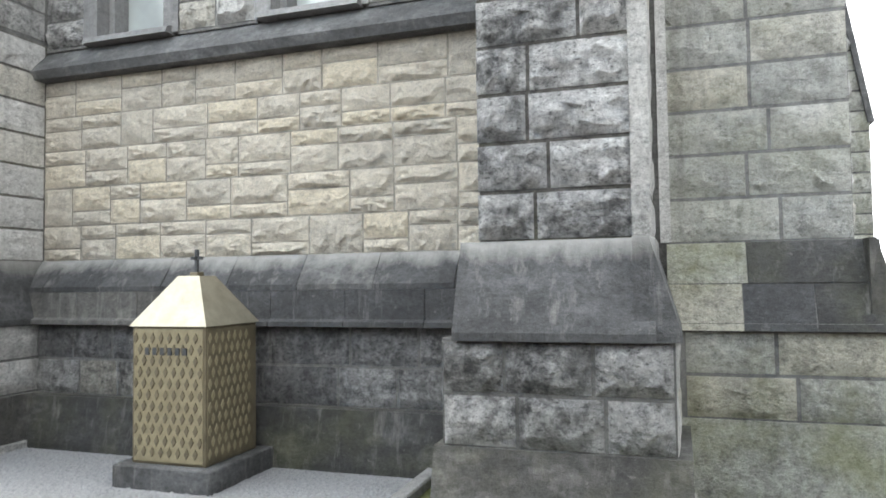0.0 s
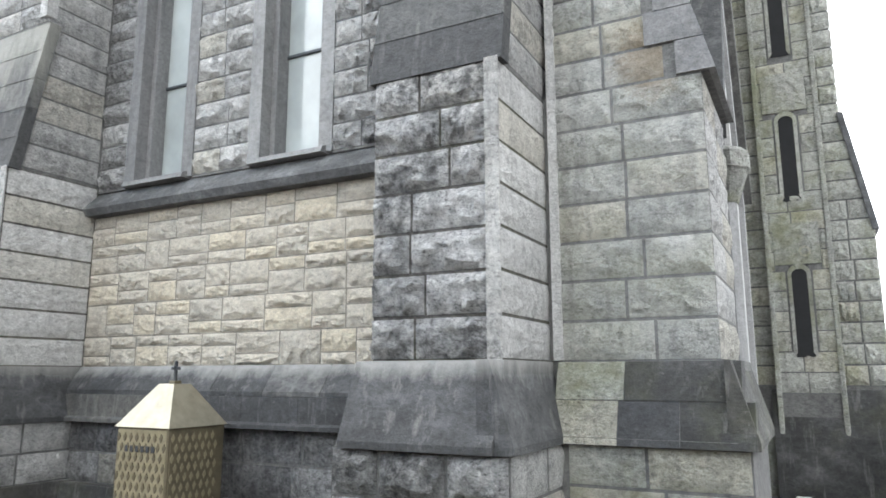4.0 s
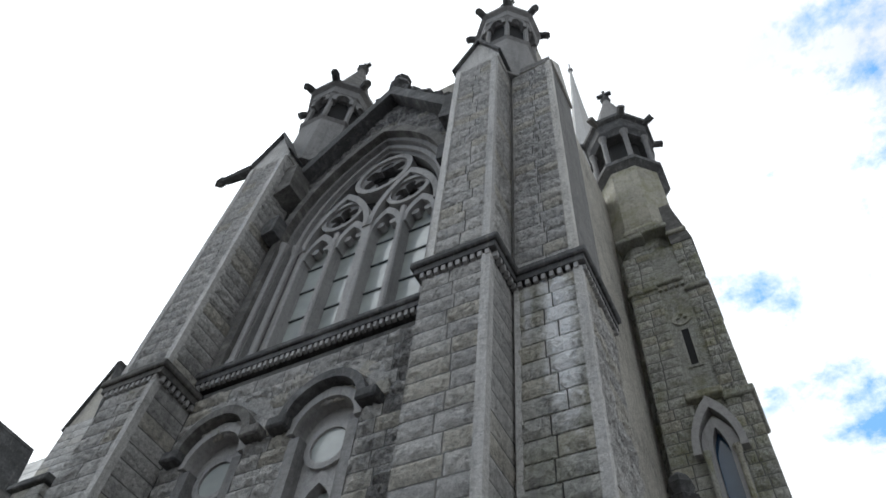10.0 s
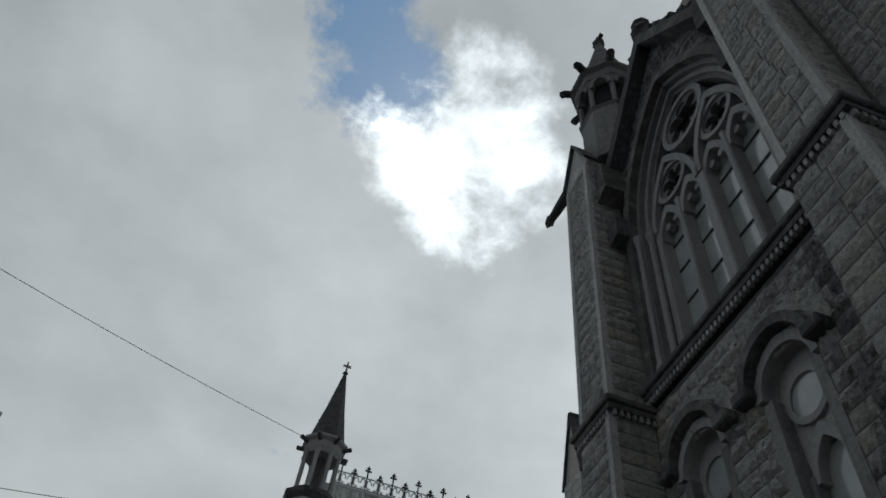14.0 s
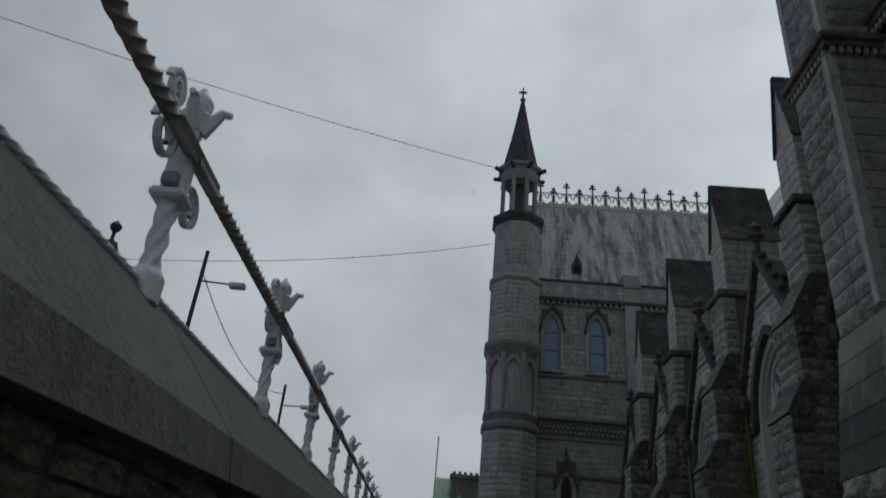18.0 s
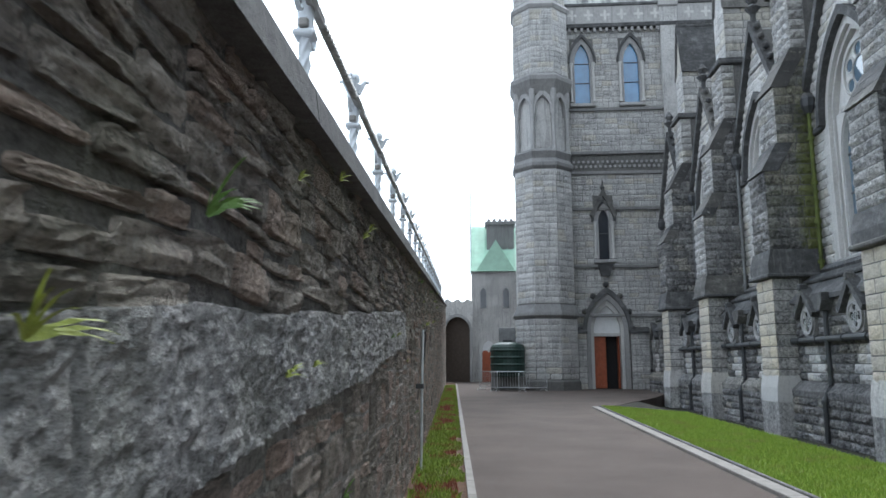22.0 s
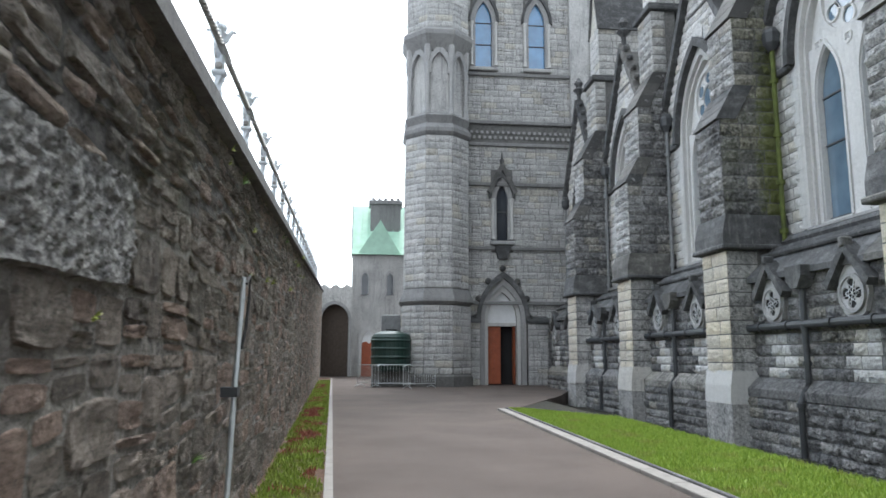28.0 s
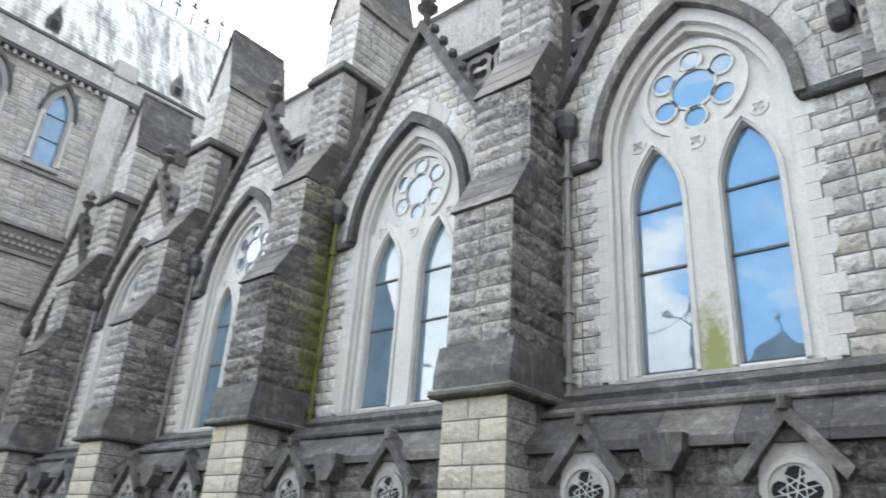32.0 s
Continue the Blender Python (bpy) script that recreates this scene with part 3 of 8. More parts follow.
def drum(cx, cy, profile, sides=8, turn=22.5, bm=None):
    """A solid of flat sides round a post: profile of (radius, z) from below."""
    fresh = bmesh.new()
    rings = []
    for r, z in profile:
        rings.append([fresh.verts.new((cx + r * math.cos(radians(turn) + 2 * math.pi * i / sides), cy + r * math.sin(radians(turn) + 2 * math.pi * i / sides), z)) for i in range(sides)])
    for a, b in zip(rings, rings[1:]):
        for i in range(sides):
            j = (i + 1) % sides
            fresh.faces.new((a[i], a[j], b[j], b[i]))
    fresh.faces.new(rings[0][::-1])
    fresh.faces.new(rings[-1])
    return join(bm, fresh)


def tube(points, r, sides=8, bm=None, taper=1.0):
    """A round bar through points."""
    fresh = bmesh.new()
    rings = []
    pts = [Vector(p) for p in points]
    for i, p in enumerate(pts):
        d = (pts[min(i + 1, len(pts) - 1)] - pts[max(i - 1, 0)]).normalized()
        s = d.cross(Vector((0, 0, 1)) if abs(d.z) < 0.9 else Vector((1, 0, 0))).normalized()
        u = s.cross(d)
        rr = r * (1 + (taper - 1) * i / max(1, len(pts) - 1))
        rings.append([fresh.verts.new(p + rr * (math.cos(2 * math.pi * k / sides) * s + math.sin(2 * math.pi * k / sides) * u)) for k in range(sides)])
    for a, b in zip(rings, rings[1:]):
        for k in range(sides):
            fresh.faces.new((a[k], a[(k + 1) % sides], b[(k + 1) % sides], b[k]))
    fresh.faces.new(rings[0][::-1])
    fresh.faces.new(rings[-1])
    return join(bm, fresh)


# ---- stones ----


def rock_unit(seed, nx=7, nz=4, rough=0.4, edge=0.1):
    """One block's face: 1 wide, 1 high, 1 deep towards -y, with a broken front."""
    r = random.Random(seed)
    vs, fs = [], []
    for j in range(nz + 1):
        for i in range(nx + 1):
            rim = i in (0, nx) or j in (0, nz)
            x, z = i / nx - 0.5, j / nz - 0.5
            if rim:
                vs.append((x * 0.985, -edge + r.uniform(-0.06, 0.06), z * 0.97))
            else:
                vs.append((x + r.uniform(-0.07, 0.07), -0.72 - r.uniform(-rough, rough), z + r.uniform(-0.08, 0.08)))
    w = nx + 1
    for j in range(nz):
        for i in range(nx):
            fs.append((j * w + i, j * w + i + 1, (j + 1) * w + i + 1, (j + 1) * w + i))
    n = len(vs)
    vs += [(-0.5, 0.3, -0.5), (0.5, 0.3, -0.5), (0.5, 0.3, 0.5), (-0.5, 0.3, 0.5)]
    rimlow, rimtop = list(range(0, w)), [nz * w + i for i in range(w)]
    rl, rr = [j * w for j in range(nz + 1)], [j * w + nx for j in range(nz + 1)]
    fs += [tuple([n, n + 1] + rimlow[::-1]), tuple([n + 2, n + 3] + rimtop), tuple([n + 3, n] + rl), tuple([n + 1, n + 2] + rr[::-1])]
    return vs, fs


def smooth_unit():
    e, d = 0.47, 0.46
    vs = [(-0.5, 0.3, -0.5), (0.5, 0.3, -0.5), (0.5, 0.3, 0.5), (-0.5, 0.3, 0.5)]
    vs += [(-0.497, -0.7, -0.492), (0.497, -0.7, -0.492), (0.497, -0.7, 0.492), (-0.497, -0.7, 0.492)]
    vs += [(-0.485, -1, -d), (0.485, -1, -d), (0.485, -1, d), (-0.485, -1, d)]
    fs = [(8, 9, 10, 11)]
    for a, b in ((0, 4), (4, 8)):
        for i in range(4):
            j = (i + 1) % 4
            fs.append((a + i, a + j, b + j, b + i))
    return vs, fs


ROCK = [rock_unit(s) for s in range(12)]
SMOOTH = [smooth_unit()]
meshes = {}


def unit_mesh(kind, units, i, mat):
    key = (kind, i, mat.name)
    if key not in meshes:
        me = bpy.data.meshes.new(kind)
        vs, fs = units[i]
        me.from_pydata(vs, [], fs)
        me.materials.append(mat)
        meshes[key] = me
    return meshes[key]


def face(o, u, n, up=(0, 0, 1)):
    """The frame of a wall's face: its lower corner, along, outward, up."""
    u, n, up = Vector(u).normalized(), Vector(n).normalized(), Vector(up).normalized()
    m = Matrix.Identity(4)
    for i, c in enumerate((u, -n, up, Vector(o))):
        m[0][i], m[1][i], m[2][i] = c.x, c.y, c.z
    return m


def layout(length, z0, z1, h, wmin, wmax, gaps=None, sneck=0.0, seed=0, uneven=0.0, edges=None):
    """The places (u, z, width, height) of a wall's blocks, course by course."""
    r = random.Random(seed)
    out = []
    count = max(1, round((z1 - z0) / h))
    hh = (z1 - z0) / count
    cuts = [z0 + hh * i + (r.uniform(-uneven, uneven) * hh if 0 < i < count else 0) for i in range(count + 1)]
    for i in range(count):
        za, zb = cuts[i], cuts[i + 1]
        zm = (za + zb) / 2
        a0, a1 = edges(zm) if edges else (0.0, length)
        spans, at = [], a0
        for a, b in sorted(gaps(zm) if gaps else ()):
            if a > at:
                spans.append((at, min(a, a1)))
            at = max(at, b)
        if at < a1:
            spans.append((at, a1))
        for s0, s1 in spans:
            room = s1 - s0
            if room < 0.05:
                continue
            k = max(1, round(room / ((wmin + wmax) / 2)))
            w = [r.uniform(wmin, wmax) for _ in range(k)]
            scale = room / sum(w)
            u = s0
            for q in w:
                q *= scale
                if r.random() < sneck:
                    f = r.uniform(0.33, 0.42)
                    if r.random() < 0.5:
                        f = 1 - f
                    out.append((u + q / 2, za + f * (zb - za) / 2, q, f * (zb - za)))
                    out.append((u + q / 2, za + (1 + f) * (zb - za) / 2, q, (1 - f) * (zb - za)))
                else:
                    out.append((u + q / 2, zm, q, zb - za))
                u += q
    return out


def lay(parent, frame_, places, mat, units=None, depth=0.045, joint=0.018, name="stone", single=True, limit=300, seed=0, jitter=0.0):
    """Blocks on a face: single ones as objects of their own up to the limit, the rest as one mesh."""
    units = units or ROCK
    kind = name
    r = random.Random(seed + 99)
    vs, fs = [], []
    for k, (u, z, w, h) in enumerate(places):
        i = r.randrange(len(units))
        d = depth * r.uniform(0.75, 1.25)
        m = frame_ @ Matrix.Translation((u, r.uniform(-0.3, 0.3) * depth * (jitter > 0), z)) @ Matrix.Rotation(r.uniform(-jitter, jitter), 4, "Y") @ Matrix.Diagonal((max(w - joint, 0.02), d, max(h - joint, 0.02), 1))
        if single and k < limit:
            ob = new(name, unit_mesh(kind, units, i, mat))
            ob.parent = parent
            ob.matrix_basis = m
        else:
            base = len(vs)
            uv, uf = units[i]
            mm = np.array(m)
            pts = np.array(uv) @ mm[:3, :3].T + mm[:3, 3]
            vs.extend(map(tuple, pts))
            fs.extend(tuple(base + q for q in f) for f in uf)
    if vs:
        me = bpy.data.meshes.new(name)
        me.from_pydata(vs, [], fs)
        me.materials.append(mat)
        ob = new(name + "_courses", me)
        ob.parent = parent
        ob["kind"] = "stuff"

# ---- ground ----
structure("ground", box(-700, 700, -700, 700, -1.0, -0.6), ASPHALT, "grey asphalt ground reaching far out", "ground")


def wall_y(x):
    return -0.68 + 0.06 * x


structure("path", prism([(12, 6.2), (12, wall_y(12) - 0.4), (-70, wall_y(-70) - 0.4), (-70, 9.2), (-42.5, 9.2), (-36, 7.0), (-28.3, 3.5), (-28.3, 3.2), (-1.0, 3.2), (-1.0, 6.2)], -0.7, 0.0, "z"), TARMAC, "brown-grey tarmac path between wall and cathedral", "path")
structure("lawn", prism([(-8.6, 3.36), (-8.6, 5.6), (-18, 5.7), (-25.3, 5.6), (-27, 4.7), (-28.1, 3.8), (-28.1, 3.36)], -0.7, 0.03, "z"), SOIL, "grassy soil strip along the aisle", "lawn")
# very dark strip between the lawn and the aisle wall
structure("gully", prism([(3.4, -0.015), (5.6, -0.015), (5.85, -0.5), (8.6, -0.56), (8.6, -0.7), (3.4, -0.7)], -46.0, -8.7, "x"), GULLY_DARK, "mossy brown soil sloping to the aisle wall", "soil")
structure("lawn_2", prism([(-3.63, 3.45), (-3.63, 5.7), (-0.5, 6.6), (-0.5, 3.3)], -0.7, 0.02, "z"), DARK_SOIL, "grassy soil by the tower buttress", "lawn")
structure("forecourt", prism([(-1.0, 6.2), (12, 6.2), (12, -3), (120, -3), (120, 120), (-1.0, 120)], -0.7, -0.03, "z"), ASPHALT, "grey asphalt forecourt with parked cars", "road")
structure("gravel_bed", prism([(-8.6, 3.45), (-8.6, 6.2), (-3.62, 6.2), (-3.62, 3.3)], -0.7, 0.0, "z"), GRAVEL, "pale grey gravel bed round the monument", "gravel")
structure("verge", prism([(-6, wall_y(-6) - 0.2), (-6, wall_y(-6) + 0.72), (-58, wall_y(-58) + 0.72), (-58, wall_y(-58) - 0.2)], -0.2, 0.02, "z"), RED_SOIL, "reddish soil verge at the foot of the wall", "verge")
kerbs = tagged(new("kerb"), "pale concrete kerb edging the lawn", "kerb", kind="structure")
for i in range(20):
    x = -28.2 + i
    if x + 1 < -8.1:
        part("kerb_stone", box(x + 0.006, x + 0.994, 3.08, 3.30, -0.1, 0.06, bevel=0.01), KERB, kerbs)
for i in range(20):
    x = -28.2 + i
    if x + 1 < -8.1:
        part("edging", box(x + 0.003, x + 0.997, 3.303, 3.365, -0.1, 0.085, bevel=0.008), DRESSED_DARK, kerbs, "dark edging strip behind the kerb")
kerb_2 = tagged(new("kerb_2"), "thin pale kerb along the wall's verge", "kerb", kind="structure")
for i in range(50):
    x = -6 - i
    bm = prism([(x, wall_y(x) + 0.72), (x, wall_y(x) + 0.82), (x - 0.99, wall_y(x - 1) + 0.82), (x - 0.99, wall_y(x - 1) + 0.72)], -0.1, 0.06, "z")
    part("kerb_stone", bm, KERB, kerb_2)
kerb_3 = tagged(new("kerb_3"), "dark narrow edging board beside the gravel", "kerb", kind="structure")
part("kerb_stone", box(-3.74, -3.62, 3.3, 5.5, -0.1, 0.09, bevel=0.012), DRESSED_MID, kerb_3)

# ---- tower ----
BF, PF, TW = 4.66, 5.65, 5.8


def cornice(parent, x0, x1, y0, y1, z, side=True):
    """A moulded ledge on a row of small round drops."""
    bm = box(x0 - 0.13, x1 + 0.13, y0 - 0.13, y1, z + 0.14, z + 0.27, bevel=0.025)
    box(x0 - 0.07, x1 + 0.07, y0 - 0.07, y1, z + 0.02, z + 0.14, bm)
    part("cornice", bm, DRESSED_DARK, parent, "dark moulded cornice")
    bm = bmesh.new()
    n = int((x1 - x0) / 0.11)
    for i in range(n):
        u = x0 + (i + 0.5) * (x1 - x0) / n
        box(u - 0.03, u + 0.03, y0 - 0.055, y0 + 0.02, z - 0.09, z + 0.03, bm)
    if side:
        n = int((y1 - y0) / 0.11)
        for i in range(n):
            v = y0 + (i + 0.5) * (y1 - y0) / n
            box(x1 - 0.02, x1 + 0.055, v - 0.03, v + 0.03, z - 0.09, z + 0.03, bm)
    part("corbel_row", bm, DRESSED, parent)


def corner_strip(parent, x, y, z0, z1, sx, sy, w=0.13):
    """Smooth drafted margin on an upright corner."""
    bm = box(min(x, x + sx * w), max(x, x + sx * w), min(y - sy * 0.014, y), max(y - sy * 0.014, y), z0, z1)
    part("margin", bm, GRANITE, parent)


def slabs(parent, x0, x1, y0, z0, y1, z1, count, mat, back=0.6):
    """A weathering of overlapping sloped slabs, from (y0, z0) back to (y1, z1)."""
    for i in range(count):
        a, b = i / count, (i + 1) / count
        ya, yb = y0 + (y1 - y0) * a, y0 + (y1 - y0) * b
        za, zb = z0 + (z1 - z0) * a, z0 + (z1 - z0) * b
        bm = prism([(ya - 0.014, za), (yb - 0.008, zb - 0.002), (yb + back, zb - 0.004), (ya + back, za)], x0 - 0.03, x1 + 0.03, "x")
        part("slab", bm, mat, parent)


def buttress_south(name, x0, x1, label, seed, side_seen=True):
    """A tower buttress that faces the path, in its stages."""
    b = tagged(new(name), label, "buttress", kind="structure")
    part("core", box(x0 - 0.18, x1 + 0.12, BF - 0.19, TW + 0.6, -0.3, 1.16), MORTAR, b)
    part("core", box(x0 + 0.02, x1 - 0.02, BF + 0.02, TW + 0.6, 1.15, 3.97), MORTAR_DARK, b)
    part("core", box(x0 + 0.02, x1 - 0.02, 4.97, TW + 0.6, 3.97, 10.1), MORTAR, b)
    part("core", box(x0 + 0.05, x1 - 0.05, 5.02, TW + 0.6, 10.1, 18.4), MORTAR, b)
    part("footing", prism([(BF - 0.30, -0.3), (BF - 0.30, 0.12), (BF - 0.20, 0.5), (TW + 0.3, 0.5), (TW + 0.3, -0.3)], x0 - 0.24, x1 + 0.2, "x"), FOOTING, b, "dark damp footing stone")
    part("base", box(x0 - 0.27, x1 + 0.23, BF - 0.33, TW + 0.25, -0.3, 0.07, bevel=0.015), GRANITE, b, "pale flaking base stone")
    part("plinth", prism([(BF - 0.25, 1.15), (BF - 0.25, 1.2), (BF - 0.02, 1.76), (TW + 0.3, 1.76), (TW + 0.3, 1.15)], x0 - 0.10, x1 + 0.02, "x"), PLINTH, b, "dark sloped plinth course, paler at its top")
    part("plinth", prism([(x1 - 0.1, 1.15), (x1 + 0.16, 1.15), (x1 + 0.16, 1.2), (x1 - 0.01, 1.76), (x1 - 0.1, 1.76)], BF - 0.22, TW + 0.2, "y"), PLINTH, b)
    w = x1 - x0
    lay(b, face((x0 - 0.18, BF - 0.19, 0), (1, 0, 0), (0, -1, 0)), layout(w + 0.3, 0.5, 1.15, 0.325, 0.35, 0.75, seed=seed), GRANITE_PATCHY, depth=0.06, seed=seed)
    lay(b, face((x1 + 0.12, BF - 0.19, 0), (0, 1, 0), (1, 0, 0)), layout(TW - BF + 0.1, 0.5, 1.15, 0.325, 0.35, 0.7, seed=seed + 1), GRANITE, depth=0.025, seed=seed)
    lay(b, face((x0, BF + 0.02, 0), (1, 0, 0), (0, -1, 0)), layout(w - 0.1, 1.76, 3.97, 0.3, 0.25, 0.62, seed=seed + 2), GRANITE_BLACK if seed == 10 else GRANITE, depth=0.075, seed=seed + 2)
    corner_strip(b, x1 - 0.11, BF, 1.76, 3.97, 1, 1, 0.11)
    lay(b, face((x1 - 0.02, BF + 0.01, 0), (0, 1, 0), (1, 0, 0)), layout(TW - BF, 1.76, 3.97, 0.3, 0.9, 1.2, seed=seed + 3), GRANITE_PALE, depth=0.022, seed=seed + 3)
    slabs(b, x0, x1, BF, 3.95, 4.97, 5.83, 5, SLAB_PALE_TOP, 0.13)
    part("cheek", prism([(BF + 0.1, 3.97), (5.06, 5.85), (TW + 0.5, 5.85), (TW + 0.5, 3.97)], x0 + 0.01, x1 - 0.022, "x"), MORTAR, b)
    lay(b, face((x0, 4.97, 0), (1, 0, 0), (0, -1, 0)), layout(w, 5.85, 9.95, 0.3, 0.4, 0.72, seed=seed + 4), GRANITE, depth=0.04, seed=seed + 4)
    lay(b, face((x1 - 0.02, 4.97, 0), (0, 1, 0), (1, 0, 0)), layout(TW - 4.97, 4.0, 9.95, 0.3, 0.5, 0.9, seed=seed + 5, edges=lambda z: ((5.85 - z) * -0.166 + 0.13 if z < 5.85 else 0.0, TW - 4.97)), GRANITE, depth=0.022, seed=seed + 5)
    cornice(b, x0 - 0.02, x1 + 0.02, 4.95, TW, 10.0)
    lay(b, face((x0 + 0.04, 5.015, 0), (1, 0, 0), (0, -1, 0)), layout(w - 0.08, 10.28, 18.1, 0.31, 0.3, 0.62, seed=seed + 6), GRANITE, depth=0.04, seed=seed + 6)
    lay(b, face((x1 - 0.045, 5.015, 0), (0, 1, 0), (1, 0, 0)), layout(TW - 5.0, 10.28, 18.4, 0.31, 0.4, 0.8, seed=seed + 7), GRANITE, depth=0.04, seed=seed + 7)
    for q, y, za, zb in ((x1, 4.93, 5.9, 9.95), (x1 - 0.04, 4.98, 10.3, 18.05), (x0 + 0.13, 4.98, 10.3, 18.05)):
        part("margin", box(q - 0.12, q + 0.006, y - 0.02, y + 0.12, za, zb), GRANITE_PALE, b)
    c = (x0 + x1) / 2
    part("gabled_head", prism([(x0, 18.05), (x1, 18.05), (x1, 18.35), (c, 19.65), (x0, 18.35)], 5.0, 6.6, "y"), GRANITE_PALE, b)
    bm = prism([(x0 - 0.09, 18.22), (x0 - 0.02, 18.22), (c, 19.6), (x1 + 0.02, 18.22), (x1 + 0.09, 18.22), (c, 19.78)], 4.9, 6.6, "y")
    part("coping", bm, DRESSED_DARK, b)
    return b


buttress_south("wall_buttress_1", -3.1, -2.02, "rock-faced granite tower buttress, blackened near the ground", 10)
buttress_south("wall_buttress_2", -9.1, -7.95, "rock-faced granite tower buttress beside the lancets", 30)


def buttress_east():
    b = tagged(new("wall_buttress_3"), "grey granite buttress at the tower's corner, sloped at its end", "buttress", kind="structure")
    part("core", box(-1.98, -0.56, PF - 0.17, 7.0, -0.3, 1.16), MORTAR, b)
    part("core", box(-2.03, -0.74, PF + 0.02, 7.0, 1.15, 3.98), MORTAR, b)
    part("core", prism([(-1.98, 3.98), (-0.68, 3.98), (-1.2, 5.95), (-1.2, 6.2), (-1.98, 6.2)], PF + 0.02, 7.0, "y"), MORTAR, b)
    part("core", box(-2.03, -1.04, PF + 0.05, 7.0, 5.9, 18.6), MORTAR, b)
    part("footing", prism([(PF - 0.27, -0.3), (PF - 0.27, 0.1), (PF - 0.19, 0.55), (7.1, 0.55), (7.1, -0.3)], -1.9, -0.5, "x"), GRANITE_MOSSY, b)
    part("plinth", prism([(PF - 0.22, 1.15), (PF - 0.22, 1.2), (PF - 0.01, 1.76), (7.0, 1.76), (7.0, 1.15)], -1.9, -0.64, "x"), MORTAR, b)
    for xa, xb, za, zb, mat in ((-1.95, -1.42, 1.47, 1.76, GRANITE_MOSSY), (-1.42, -0.6, 1.47, 1.76, FOOTING), (-1.95, -1.46, 1.15, 1.47, GRANITE_MOSSY), (-1.46, -1.02, 1.15, 1.47, PLINTH), (-1.02, -0.52, 1.15, 1.47, FOOTING)):
        ya, yb = PF - 0.235 + 0.375 * max(0.0, za - 1.2), PF - 0.235 + 0.375 * (zb - 1.2)
        part("plinth_stone", prism([(ya, za + 0.003), (yb, zb - 0.003), (yb + 0.3, zb - 0.003), (ya + 0.3, za + 0.003)], xa + 0.003, xb - 0.003, "x"), mat, b)
    part("plinth", prism([(-0.7, 1.15), (-0.5, 1.15), (-0.5, 1.2), (-0.66, 1.76), (-0.7, 1.76)], PF - 0.2, 7.1, "y"), FOOTING, b)
    lay(b, face((-1.85, PF - 0.17, 0), (1, 0, 0), (0, -1, 0)), layout(1.29, 0.55, 1.15, 0.3, 0.4, 0.7, seed=51), GRANITE_MOSSY, depth=0.025, seed=51)
    lay(b, face((-1.97, PF + 0.02, 0), (1, 0, 0), (0, -1, 0)), layout(1.24, 1.76, 3.98, 0.3, 0.4, 0.85, seed=52), STAINED, depth=0.032, seed=52)
    lay(b, face((-0.74, PF + 0.02, 0), (0, 1, 0), (1, 0, 0)), layout(1.3, 1.76, 3.98, 0.3, 0.4, 0.85, seed=53), GRANITE, depth=0.03, seed=53)
    lay(b, face((-1.97, PF + 0.02, 0), (1, 0, 0), (0, -1, 0)), layout(1.29, 3.98, 6.0, 0.3, 0.35, 0.6, seed=54, edges=lambda z: (0.0, 1.0 - max(0.0, z - 3.98) * 0.264)), STAINED, depth=0.028, seed=54)
    for i in range(7):
        za, zb = 3.98 + i * 0.285, 3.98 + (i + 1) * 0.285
        xa, xb = -0.66 - (za - 3.98) * 0.264, -0.66 - (zb - 3.98) * 0.264
        w = 0.42 if i % 2 else 0.26
        part("raking_stone", prism([(xa - w, za + 0.004), (xa + 0.03, za + 0.004), (xb + 0.03, zb - 0.004), (xa - w, zb - 0.004)], PF - 0.012, 7.02, "y"), DRESSED_MID, b)
    lay(b, face((-1.97, PF + 0.02, 0), (1, 0, 0), (0, -1, 0)), layout(0.95, 6.0, 9.95, 0.3, 0.3, 0.62, seed=55), STAINED, seed=55)
    lay(b, face((-1.02, PF + 0.02, 0), (0, 1, 0), (1, 0, 0)), layout(1.3, 5.95, 9.95, 0.3, 0.4, 0.7, seed=56), GRANITE, seed=56)
    cornice(b, -1.95, -1.0, PF, 7.0, 10.0)
    lay(b, face((-2.0, PF + 0.045, 0), (1, 0, 0), (0, -1, 0)), layout(0.95, 10.28, 18.2, 0.31, 0.3, 0.55, seed=57), GRANITE, depth=0.04, seed=57)
    for q, y, za, zb in ((-1.0, PF - 0.02, 6.0, 9.95), (-1.03, PF + 0.0, 10.3, 18.2)):
        part("margin", box(q - 0.11, q + 0.012, y - 0.01, y + 0.12, za, zb), GRANITE_PALE, b)
    part("margin", box(-1.99, -1.915, PF - 0.014, PF + 0.1, 1.77, 9.95), GRANITE_PALE, b)
    part("gabled_head", prism([(PF, 18.2), (7.0, 18.2), (6.3, 19.5)], -1.98, -0.98, "x"), GRANITE_PALE, b)
    return b


buttress_east()
structure("wall_tower_core", box(-9.0, -1.6, TW + 0.75, 13.0, -0.3, 22.5), GRANITE, "plain core of the tower behind its walls", "wall")

LANCETS = (-6.9, -4.92)


